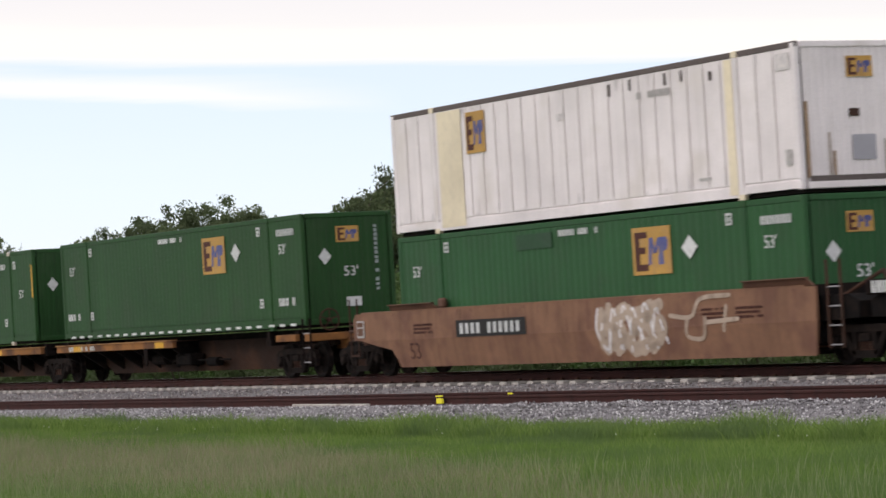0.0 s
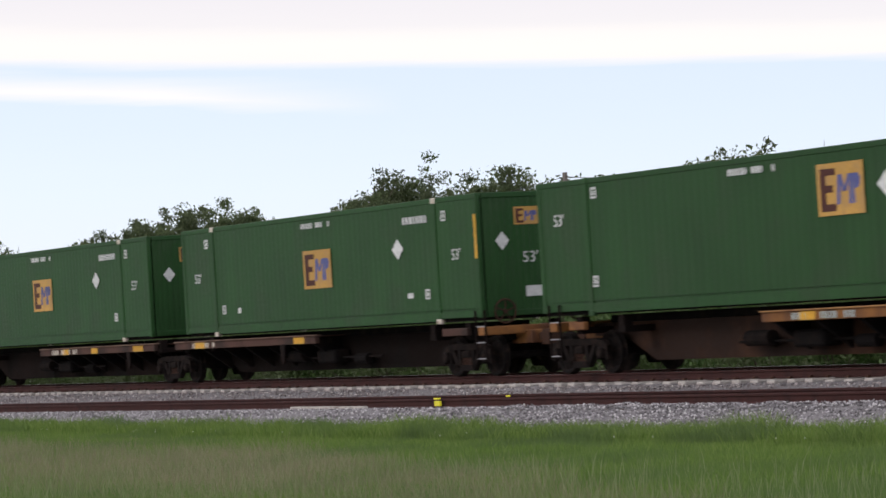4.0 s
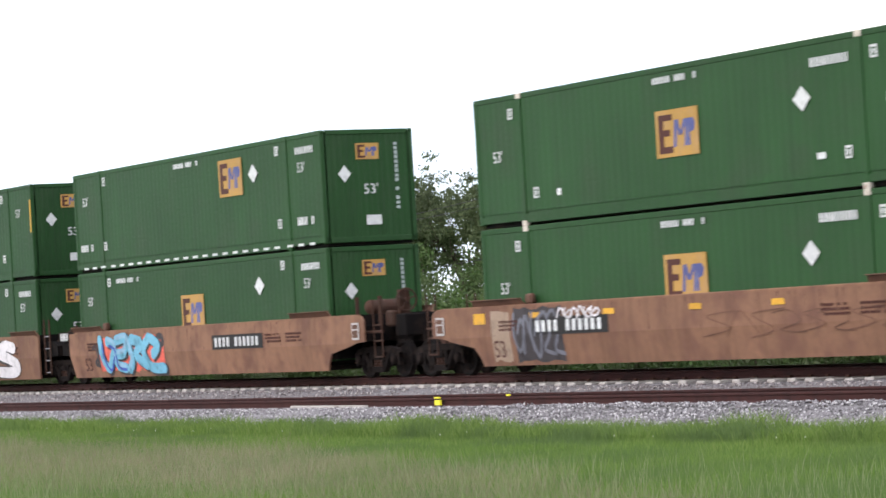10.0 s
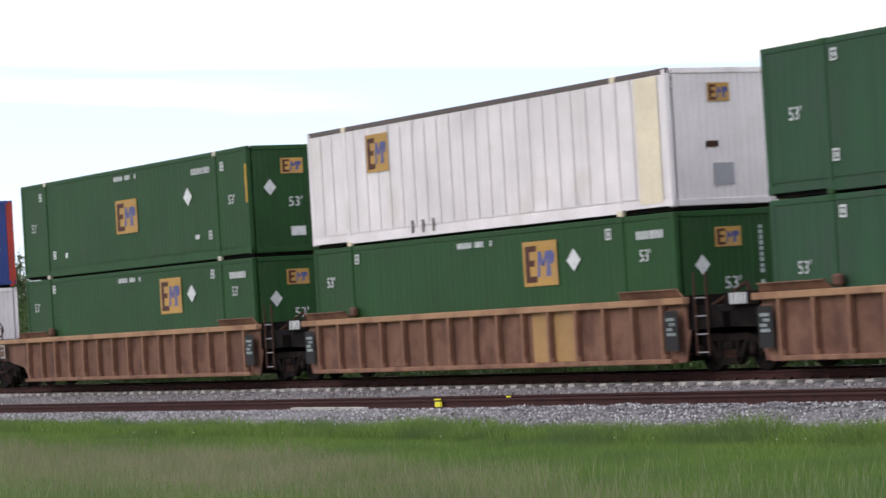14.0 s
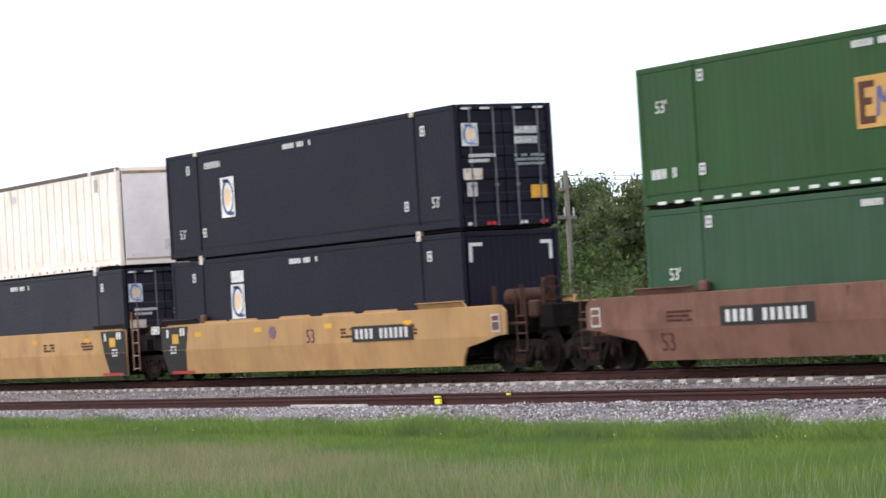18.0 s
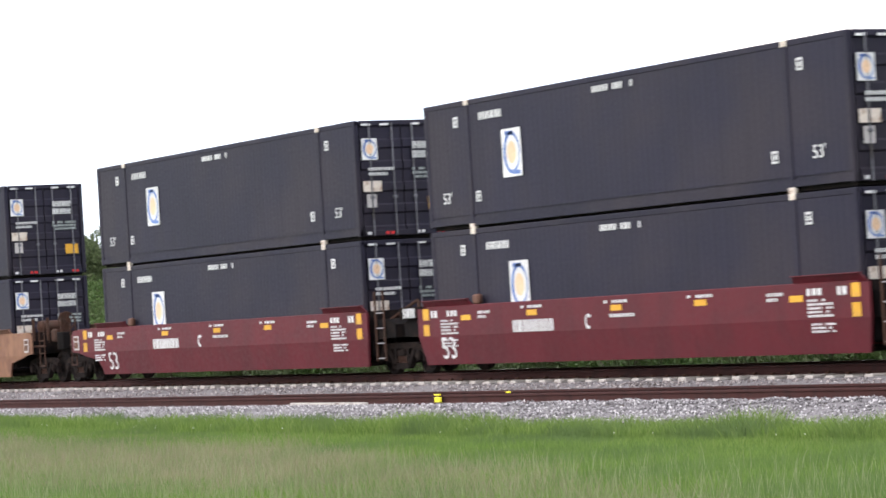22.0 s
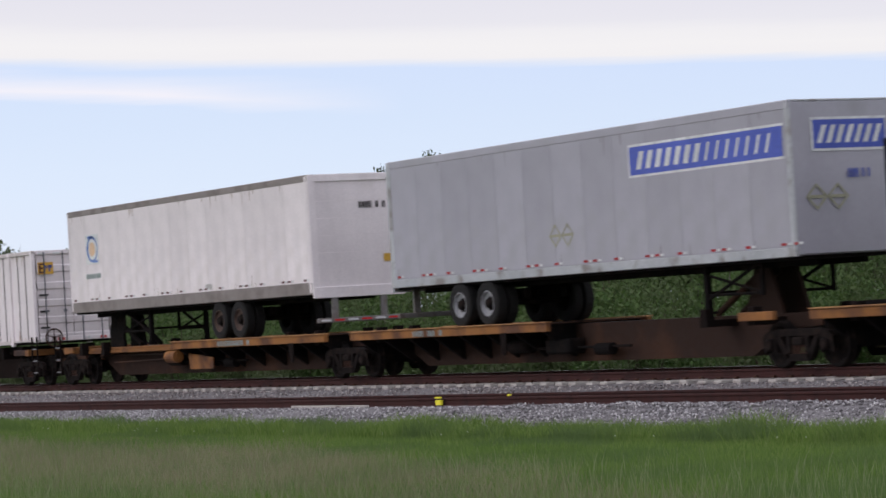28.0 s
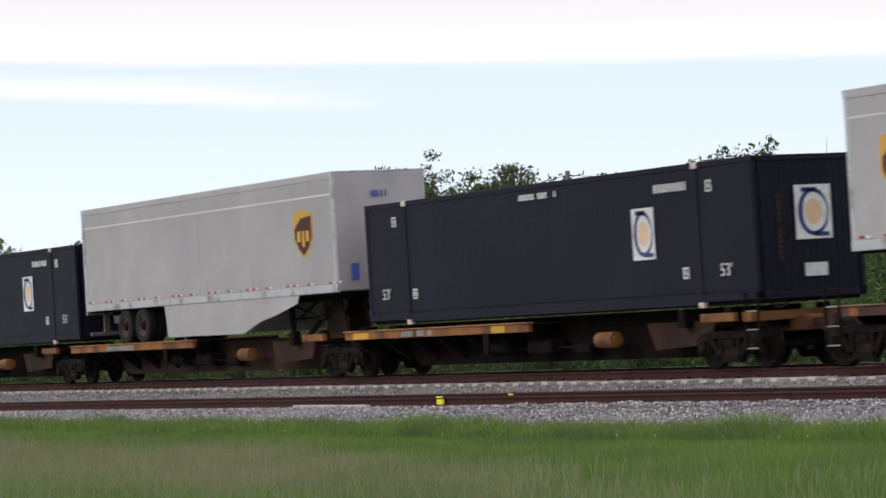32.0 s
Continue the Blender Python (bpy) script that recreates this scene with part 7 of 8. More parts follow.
for s, rear, front in ((-570.35, "link", "coupler"), (-589.85, "link", "link"), (-609.5, "coupler", "link")):
    well_car(s, rear, front, "oxide", plate=None, spray=oxide_marks(rear), dots=None,
             label="dark oxide-red well car with white lettering bars")
    container(s, HI, **NAVY)
    container(s, LO, **NAVY)
for s, rear, front, plate, sp in ((-633.15, "link", "coupler", 3.6, None), (-652.8, "link", "link", None, "w31"), (-672.4, "coupler", "link", -3.7, "w32")):
    well_car(s, rear, front, plate=plate, spray=tag_bits[sp] if sp else None, steps=s == -633.15, label=TAN)
    container(s, HI, **dict(NAVY, extras=(("patch", -1.62, -1.38, 1.25, 1.5, "mark_white"), ("patch", -1.54, -1.46, 1.5, 1.68, "mark_white")) if s == -633.15 else ()))
    container(s, LO, **dict(NAVY, extras=(("patch", 1.75, 2.3, 2.52, 2.68, "light_blue"),) if s == -652.8 else ()))
well_car(-696.0, "coupler", "coupler", ribbed=True, dots=None, label="tan well car with ribbed side sills")
container(-696.0, HI, **NAVY)
container(-696.0, LO, **dict(NAVY_B, paint="navy"))

for s, h, beam, rear, front, trailer, deck in ((-719.8, 9.4, "B", "link", "coupler", 0, "orange"), (-738.6, 9.4, "B", "link", "link", 1, "orange"), (-757.4, 9.4, "F", "coupler", "link", -1, "orange"),
                                               (-777.8, 9.4, "B", "link", "coupler", 0, "brown"), (-796.6, 9.4, "B", "link", "link", 0, "brown"), (-815.4, 9.4, "FB", "coupler", "link", -1, "brown"),
                                               (-836.0, 8.9, "B", "link", "coupler", 0, "orange"), (-853.8, 8.9, "B", "link", "link", 1, "orange"), (-871.6, 8.9, "B", "coupler", "link", 0, "orange")):
    spine_car(s, h, beam, rear, front, paint="brown" if deck == "brown" or not trailer else "sill_rust", deck="deck_brown" if deck == "brown" else deck, trailer=trailer, yellow=((-7.6, 0.8), (-1.0, 0.6)) if s == -836.0 else (),
              label="rusty spine car platform with a worn " + deck + " deck beam")
container(-718.2, DECK, **dict(NAVY_B, extras=(("patch", -7.9, -6.2, 0.62, 0.68, "light_blue"),)))
van_trailer(-737.2, "silver", 8.08, 1, (-5.0, -3.75), 4.4, "silver-grey box trailer with a blue sign panel and white shapes", base_band="galv", door="silver",
            signs=(("banner", 2.5, 7.85, 1.92, 2.50, "side"), ("banner", -0.75, 0.95, 2.03, 2.58, "end"), ("end_writing", 0.3, 1.55, 0.6, "mark_blue"), ("placards", -0.6, 0.85, "side"), ("placards", -0.75, 1.12, "end")))
van_trailer(-757.5, "white", 7.95, -1, (2.25, 3.5), -3.2, "weathered white box trailer with a grey top band", top_band="taupe_rail", base_band="taupe_rail", base=0.31, door="white", rim="dark_rim", tall=2.99,
            signs=(("roundel", -6.15, 1.82), ("end_writing", 0.55, 2.2, 0.85, "mark_black"), ("end_patch", 0.75, 1.1, 0.75, 0.95, "gold"), ("patch", 1.6, 2.0, 0.35, 0.5, "pale_mark")))
container(-776.6, DECK, **dict(POSTS, front="door", logo=("faded_emblem", 3.27, 2.08, 1.35, 1.0), extras=(("diamond", -1.2, 1.45, "pale_mark"), ("patch", -5.9, -4.7, 2.5, 2.65, "pale_mark"), ("patch", -1.6, -1.0, 2.4, 2.6, "pale_mark"), ("end_emblem", -0.85, 2.35, 0.5, 0.36, "gold"), ("end_patch", -1.1, -0.8, 0.5, 0.56, "mark_black"), ("end_patch", -1.1, -0.8, 1.0, 1.06, "mark_black"), ("end_patch", -1.1, -0.8, 1.5, 1.56, "mark_black"))))
# blots and patches on the door end mix rust with its painted shade
container(-795.35, DECK, "beige", "deep", "door", small=(), size=(), title=None, castings="beige", number=None,
          extras=(("diamond", -1.6, 0.68, "groove"), ("bars", -5.2, 2.56, 8, 1.35, 0.17, "groove"), ("patch", -6.6, -6.3, 2.2, 2.6, "rust_wash"), ("patch", -6.5, -6.35, 0.5, 0.65, "rust"), ("patch", 6.3, 6.45, 0.5, 0.65, "rust"), ("end_smudge", -0.7, -0.2, 0.8, 2.0, "rust", 3), ("end_smudge", -0.6, -0.3, 0.9, 1.6, "mark_black", 4), ("end_smudge", -0.95, 0.9, 0.3, 1.1, "rust_wash", 5), ("end_patch", -0.95, -0.6, 0.75, 1.0, "rust_wash"), ("end_patch", -0.2, 0.3, 0.75, 1.0, "groove"), ("end_patch", -0.95, 0.95, 0.2, 0.5, "rust"), ("end_patch", -0.95, 1.05, 0.5, 0.56, "rust"), ("end_patch", -0.95, 1.05, 1.2, 1.24, "rust"), ("end_patch", -0.95, 1.05, 1.62, 1.66, "rust")),
          label="beige corrugated container, its door end darkened by rust and painted shade")
UPS_SKIRT = [(0.1, 0.0), (0.3, -0.3), (0.6, -0.85), (2.95, -0.85), (2.95, 0.0)]
van_trailer(-819.9, "warm_grey", 4.1, -1, (3.55,), -0.8, "short grey box trailer with a brown shield", door="door_grey", frame_paint="frame_grey", top_band="warm_grey", rim="wheel", seams=7.9, signs=(("shield", -2.55, 1.52), ("stripe", 2.45)), skirt=tuple(UPS_SKIRT))
container(-835.1, DECK, **dict(NAVY_B, extras=()))
van_trailer(-852.9, "warm_grey", 8.1, 1, (-5.4, -4.15), 4.6, "long grey box trailer with a brown shield and side skirt", door="warm_grey", rim="dark_rim", top_band="warm_grey", seams=7.9,
            signs=(("shield", 6.38, 1.52), ("stripe", 2.42), ("end_writing", 0.0, 2.4, 0.5, "mark_blue"), ("end_patch", -0.9, -0.7, 0.3, 0.7, "mark_blue")), skirt=((-2.5, 0.0), (-2.35, -0.87), (2.5, -0.89), (3.6, -0.6), (4.6, -0.45), (5.8, -0.2), (5.9, 0.0)))
container(-869.75, DECK, **NAVY_B)


# ---- ground, tracks ----
def near_rise(x):
    """The near track climbs gently towards the camera."""
    return -0.265 + 0.0035 * (max(-110, min(-15, x)) + 57)


def bed(x, y):
    """Height of the ballast."""
    g = near_rise(x)
    pts = [(-7.6, -0.92), (-6.9, g - 0.46), (-5.75, g - 0.18), (-5.35, g - 0.175), (-3.8, g - 0.19), (-2.75, g - 0.22), (-1.75, -0.26), (-1.2, -0.235), (1.2, -0.235), (1.75, -0.24), (3.6, -0.9)]
    if y <= pts[0][0]:
        return pts[0][1]
    for (a, za), (b, zb) in zip(pts, pts[1:]):
        if y <= b:
            return za + (zb - za) * (y - a) / (b - a)
    return pts[-1][1]


def land(x, y):
    n = noise.noise((x * 0.05, y * 0.05, 0.3)) * 0.12 if abs(y) < 400 and abs(x) < 600 else 0
    return -0.80 + n * min(1, abs(y + 1) / 14) - (0.05 if y > 4 else 0)


def ground_mat(name, a, b, c, scale, bump, dist, rough=0.95):
    m = bpy.data.materials.new(name)
    m.use_nodes = True
    n, l = m.node_tree.nodes, m.node_tree.links
    p = n["Principled BSDF"]
    p.inputs["Roughness"].default_value, p.inputs["Specular IOR Level"].default_value = rough, 0.15
    co = n.new("ShaderNodeTexCoord")
    t1, t2 = n.new("ShaderNodeTexNoise"), n.new("ShaderNodeTexNoise")
    for t, s in ((t1, scale), (t2, 0.16)):
        t.inputs["Scale"].default_value, t.inputs["Detail"].default_value = s, 5
        l.new(co.outputs["Object"], t.inputs["Vector"])
    r1, r2 = n.new("ShaderNodeValToRGB"), n.new("ShaderNodeMix")
    r1.color_ramp.elements[0].position, r1.color_ramp.elements[1].position = 0.35, 0.65
    r1.color_ramp.elements[0].color, r1.color_ramp.elements[1].color = (*a, 1), (*b, 1)
    r2.data_type = "RGBA"
    f = n.new("ShaderNodeMapRange")
    f.inputs["From Min"].default_value, f.inputs["From Max"].default_value = 0.45, 0.65
    l.new(t1.outputs["Fac"], r1.inputs["Fac"])
    l.new(t2.outputs["Fac"], f.inputs["Value"])
    l.new(f.outputs["Result"], r2.inputs["Factor"])
    l.new(r1.outputs["Color"], r2.inputs["A"])
    r2.inputs["B"].default_value = (*c, 1)
    l.new(r2.outputs["Result"], p.inputs["Base Color"])
    bp = n.new("ShaderNodeBump")
    bp.inputs["Strength"].default_value, bp.inputs["Distance"].default_value = bump, dist
    l.new(t1.outputs["Fac"], bp.inputs["Height"])
    l.new(bp.outputs["Normal"], p.inputs["Normal"])
    return m


def grid(name, xs, ys, height, material, label, category):
    verts = [(x, y, height(x, y)) for y in ys for x in xs]
    n = len(xs)
    faces = [(j * n + i, j * n + i + 1, (j + 1) * n + i + 1, (j + 1) * n + i) for j in range(len(ys) - 1) for i in range(n - 1)]
    me = bpy.data.meshes.new(name)
    me.from_pydata(verts, [], faces)
    me.materials.append(material)
    me.polygons.foreach_set("use_smooth", [True] * len(faces))
    return tagged(new(name, me), label, category, kind="structure")


def spread(lo, a, b, hi, step, coarse=7):
    return sorted(set([lo + (a - lo) * (1 - (1 - k / coarse) ** 0.35) for k in range(coarse)] + list(np.arange(a, b + step / 2, step)) + [b + (hi - b) * (k / coarse) ** 3 for k in range(1, coarse + 1)]))


M["soil"] = ground_mat("grassy_ground", (0.044, 0.095, 0.020), (0.066, 0.130, 0.026), (0.068, 0.108, 0.030), 5.0, 0.6, 0.06)
M["gravel"] = ground_mat("grey_ballast", (0.11, 0.100, 0.102), (0.28, 0.262, 0.268), (0.20, 0.187, 0.190), 22.0, 1.0, 0.05)
grid("ground", [float(x) for x in spread(-3000, -260, 60, 3000, 4.0)], [float(y) for y in spread(-3000, -60, 80, 3000, 2.0)], land, M["soil"], "flat green ground with rough grass", "ground")
rng = random.Random(5)
ball_y = [-7.6, -7.2, -6.9, -6.5, -6.1, -5.75, -5.35, -5.0, -4.6, -4.0, -3.4, -2.75, -2.2, -1.75, -1.2, -0.4, 0.4, 1.2, 1.75, 2.6, 3.6]
grid("ballast", [float(x) for x in spread(-1020, -120, 0, 900, 0.8, 30)], ball_y, lambda x, y: bed(x, y) + rng.uniform(-0.02, 0.02), M["gravel"], "grey crushed-stone ballast under the tracks", "ballast")

# loose stones on the ballast that shows
nr = np.random.default_rng(7)


def heap(name, verts, tris, material, label, category, kind="stuff"):
    me = bpy.data.meshes.new(name)
    me.vertices.add(len(verts))
    me.vertices.foreach_set("co", np.ascontiguousarray(verts, dtype=np.float32).ravel())
    me.loops.add(len(tris) * 3)
    me.loops.foreach_set("vertex_index", np.ascontiguousarray(tris, dtype=np.int32).ravel())
    me.polygons.add(len(tris))
    me.polygons.foreach_set("loop_start", np.arange(0, len(tris) * 3, 3, dtype=np.int32))
    me.update(calc_edges=True)
    me.validate()
    me.materials.append(material)
    return tagged(new(name, me), label, category, kind=kind)


def island_mat(name, colours, rough=0.9, patch=None, spec=0.2, through=0.0):
    """Colours picked piece by piece, with broad patches of another tone."""
    m = bpy.data.materials.new(name)
    m.use_nodes = True
    n, l = m.node_tree.nodes, m.node_tree.links
    p = n["Principled BSDF"]
    p.inputs["Roughness"].default_value, p.inputs["Specular IOR Level"].default_value = rough, spec
    g = n.new("ShaderNodeNewGeometry")
    r = n.new("ShaderNodeValToRGB")
    while len(r.color_ramp.elements) < len(colours):
        r.color_ramp.elements.new(0.5)
    for k, (e, c) in enumerate(zip(r.color_ramp.elements, colours)):
        e.position, e.color = k / (len(colours) - 1), (*c, 1)
    l.new(g.outputs["Random Per Island"], r.inputs["Fac"])
    col = r.outputs["Color"]
    if patch:
        rgb, scale, lo, hi = patch
        co = n.new("ShaderNodeTexCoord")
        t = n.new("ShaderNodeTexNoise")
        t.inputs["Scale"].default_value, t.inputs["Detail"].default_value = scale, 3
        l.new(co.outputs["Object"], t.inputs["Vector"])
        f = n.new("ShaderNodeMapRange")
        f.inputs["From Min"].default_value, f.inputs["From Max"].default_value = lo, hi
        x = n.new("ShaderNodeMix")
        x.data_type = "RGBA"
        l.new(t.outputs["Fac"], f.inputs["Value"])
        l.new(f.outputs["Result"], x.inputs["Factor"])
        l.new(col, x.inputs["A"])
        x.inputs["B"].default_value = (*rgb, 1)
        col = x.outputs["Result"]
    l.new(col, p.inputs["Base Color"])
    if through:
        tr, mx = n.new("ShaderNodeBsdfTranslucent"), n.new("ShaderNodeMixShader")
        mx.inputs["Fac"].default_value = through
        l.new(col, tr.inputs["Color"])
        l.new(p.outputs["BSDF"], mx.inputs[1])
        l.new(tr.outputs["BSDF"], mx.inputs[2])
        l.new(mx.outputs["Shader"], n["Material Output"].inputs["Surface"])
    return m


M["stones"] = island_mat("crushed_stone", [(0.085, 0.077, 0.080), (0.165, 0.152, 0.158), (0.25, 0.235, 0.242), (0.35, 0.33, 0.34), (0.62, 0.59, 0.59)])
M["dusty_stones"] = island_mat("rust_dusted_stone", [(0.088, 0.072, 0.071), (0.165, 0.140, 0.138), (0.24, 0.205, 0.200), (0.33, 0.285, 0.28), (0.56, 0.51, 0.49)])
oct_v = np.array([(1, 0, 0), (-1, 0, 0), (0, 1, 0), (0, -1, 0), (0, 0, 1), (0, 0, -1)], float)
oct_f = np.array([(0, 2, 4), (2, 1, 4), (1, 3, 4), (3, 0, 4), (2, 0, 5), (1, 2, 5), (3, 1, 5), (0, 3, 5)])
count = 40000
sy = np.where(nr.random(count) < 0.55, nr.uniform(-7.3, -5.5, count), nr.uniform(-5.2, -1.5, count))
sx = -(sy + 34.3) * (1.98 + nr.uniform(-0.75, 0.75, count))          # the strip of track that lies before the camera
sz = np.array([bed(a, b) for a, b in zip(sx, sy)])
heaped = (sy > -5.95) & (sy < -5.37) & (sx > -49.0)
sz += np.where(heaped, 0.02 + 0.05 * np.array([noise.noise((a * 1.3, 0.0, 7.0)) for a in sx]), 0.0)
size = nr.uniform(0.016, 0.036, count) * np.where(heaped, 1.1, 1.0)
v = oct_v[None] * nr.uniform(0.6, 1.25, (count, 6, 1)) * size[:, None, None] + nr.normal(0, 0.006, (count, 6, 3))
v[..., 2] *= 0.75
v += np.stack([sx, sy, sz + size * 0.3], 1)[:, None]
for picked, skin, words_of in ((sy < -5.35, "stones", "loose grey ballast stones beside the near track"), (sy >= -5.35, "dusty_stones", "rust-dusted ballast stones between the tracks")):
    few = int(picked.sum())
    heap("stones", v[picked].reshape(-1, 3), (oct_f[None] + 6 * np.arange(few)[:, None, None]).reshape(-1, 3), M[skin], words_of, "gravel")


def rail(name, y, top, x0, x1, label, rise=None):
    """A flat-bottomed rail along x, its head worn bright."""
    xs = [x0, -110, -15, x1]
    prof = [(-0.07, -0.18), (0.07, -0.18), (0.07, -0.165), (0.012, -0.14), (0.010, -0.05), (0.036, -0.038), (0.036, -0.006), (0.03, -0.001), (-0.03, -0.001), (-0.036, -0.006), (-0.036, -0.038), (-0.010, -0.05), (-0.012, -0.14), (-0.07, -0.165)]
    ob = tagged(new(name), label, "rail", "rails", "structure")
    n = len(prof)

    def fill(s):
        rings = [[(x, y + a, (rise(x) if rise else top) + b) for a, b in prof] for x in xs]
        s.add([p for r in rings for p in r], [(k * n + i, k * n + (i + 1) % n, (k + 1) * n + (i + 1) % n, (k + 1) * n + i) for k in range(3) for i in range(n)] + [tuple(range(n)), tuple(range(3 * n, 4 * n))])

    def head(s):
        rings = [[(x, y + a, (rise(x) if rise else top) + b) for a, b in ((-0.03, 0), (0.03, 0))] for x in xs]
        s.add([p for r in rings for p in r], [(k * 2, k * 2 + 1, k * 2 + 3, k * 2 + 2) for k in range(3)])
    bit("web", ("rail", y), "steel_rail", ob, fill)
    bit("running_surface", ("railhead", y), "rail_head" if top == 0 and not rise else "steel_rail", ob, head, label="polished running surface" if not rise else "rusty running surface")
    return ob


rail("rail", -0.7175, 0, -1020, 900, "rust-brown rail with a polished head, under the train")
rail("rail", 0.7175, 0, -1020, 900, "rust-brown rail with a polished head, under the train")
rail("rail", -5.29, 0, -1020, 900, "rusty rail of the empty near track", near_rise)
rail("rail", -3.855, 0, -1020, 900, "rusty rail of the empty near track", near_rise)

ties = tagged(new("ties"), "pale concrete ties half sunk in ballast", "railway ties", kind="structure")
tie_me = stored(("tie",), "tie", "concrete", lambda s: s.cbox(-0.14, 0.14, -1.30, 1.30, -0.40, -0.180, 0.025).cbox(-0.10, 0.10, -1.28, -0.62, -0.2, -0.178, 0.005))
fast_me = stored(("clip",), "rail_clip", "rust", lambda s: s.cbox(-0.05, 0.05, -0.87, -0.79, -0.18, -0.13, 0.01))
for k in range(150):
    x = -118 + k * 0.61
    t = part("tie", tie_me, ties, pose(x + rng.uniform(-0.02, 0.02), rng.uniform(-0.03, 0.03), rng.uniform(-0.012, 0.008), 0, 0, rng.uniform(-0.8, 0.8)))
    part("rail_clip", fast_me, t)
near_ties = tagged(new("ties"), "dark timber ties of the near track, buried in ballast", "railway ties", kind="structure")
wood_me = stored(("wood_tie",), "tie", "timber", lambda s: s.cbox(-0.11, 0.11, -1.3, 1.3, -0.36, -0.185, 0.015))
for k in range(130):
    x = -112 + k * 0.6
    part("tie", wood_me, near_ties, pose(x, -4.57, near_rise(x) - 0.02, 0, 0, rng.uniform(-1, 1)))

mark = tagged(new("rail_flag"), "small bright yellow marker block beside the near rail", "marker")
bit("block", ("flagblock",), "yellow_plastic", mark, lambda s: s.cbox(-0.11, 0.11, -0.03, 0.03, -0.19, -0.085, 0.008))
bit("strip", ("flagstrip",), "yellow_plastic", mark, lambda s: s.cbox(-0.13, 0.08, -0.03, 0.03, -0.055, -0.025, 0.006))
mark.matrix_basis = pose(-52.42, -5.40, near_rise(-52.4) + 0.05)
mark2 = tagged(new("rail_flag"), "small yellow paint flag on the near rail", "marker")
bit("strip", ("flagstrip2",), "yellow_plastic", mark2, lambda s: s.cbox(-0.07, 0.07, -0.02, 0.02, -0.016, 0.016, 0.006))
mark2.matrix_basis = pose(-49.75, -5.31, near_rise(-49.7) + 0.035)
board = tagged(new("plank"), "weathered grey plank lying along the near rail", "plank")
bit("board", ("board",), "concrete", board, lambda s: s.cbox(-1.75, 1.75, -0.06, 0.06, 0, 0.055, 0.01))
board.matrix_basis = pose(-57.2, -5.47, near_rise(-57) - 0.17)

# ---- utility poles ----
def utility_pole(x, y, h, arms, label):
    ob = tagged(new("utility_pole"), label, "utility pole", "poles behind the track")
    bit("pole", ("upole", h), "pole", ob, lambda s: s.tube((0, 0, -1), (0, 0, h), 0.12, 10, 0.085))
    for z, w, pins in arms:
        a = bit("crossarm", ("arm", w), "pole", ob, lambda s: s.cbox(-w / 2, w / 2, -0.06, 0.06, -0.06, 0.06, 0.01), pose(0, -0.12, z, 0, 0, -60))
        for k in range(pins):
            bit("insulator", ("pin",), "galv", a, lambda s: s.tube((0, 0, 0.05), (0, 0, 0.34), 0.035, 7), pose(-w / 2 + 0.1 + k * (w - 0.2) / (pins - 1), 0, 0))
    ob.matrix_basis = pose(x, y, -0.9)
    return ob


P1 = (-86.0, 18.6)
P2 = (-73.2, 16.2)
utility_pole(*P1, 6.95, ((5.35, 1.5, 3), (6.3, 0.5, 2)), "weathered utility pole with a short crossarm")
utility_pole(*P2, 6.35, ((5.15, 2.4, 3), (5.85, 2.0, 2)), "weathered utility pole with two crossarms")
for z1, z2, off in ((5.9, 5.4, 0.0), (5.75, 5.3, 0.9), (3.7, 4.2, 0.3)):
    w = tagged(new("power_line"), "thin sagging overhead wire between poles", "cable")

    def sag(s):
        a = Vector((P1[0] - (P2[0] - P1[0]) * 5, P1[1] - (P2[1] - P1[1]) * 5, z1 + 0.6))
        pts = [a, Vector((P1[0], P1[1] + off, z1)), Vector((P2[0], P2[1] + off, z2)), Vector((P2[0] + 30, P2[1] - 3, z2))]
        for p, q in zip(pts, pts[1:]):
            for k in range(8):
                u, v2 = k / 8, (k + 1) / 8
                drop = (q - p).length * 0.012
                s.tube(p.lerp(q, u) - Vector((0, 0, drop * 4 * u * (1 - u))), p.lerp(q, v2) - Vector((0, 0, drop * 4 * v2 * (1 - v2))), 0.012, 5)
    bit("wire", ("wire", z1), "mark_black", w, sag)

# ---- trees and scrub ----
M["leaf_oak"] = island_mat("oak_leaves", [(0.055, 0.078, 0.034), (0.082, 0.112, 0.047), (0.110, 0.145, 0.061), (0.150, 0.180, 0.082)], 0.85, ((0.074, 0.092, 0.048), 0.25, 0.42, 0.62), 0.3, 0.35)
M["leaf_scrub"] = island_mat("scrub_leaves", [(0.040, 0.073, 0.020), (0.060, 0.106, 0.027), (0.084, 0.147, 0.037), (0.108, 0.147, 0.055)], 0.8, ((0.095, 0.115, 0.055), 0.3, 0.45, 0.65), 0.3, 0.3)


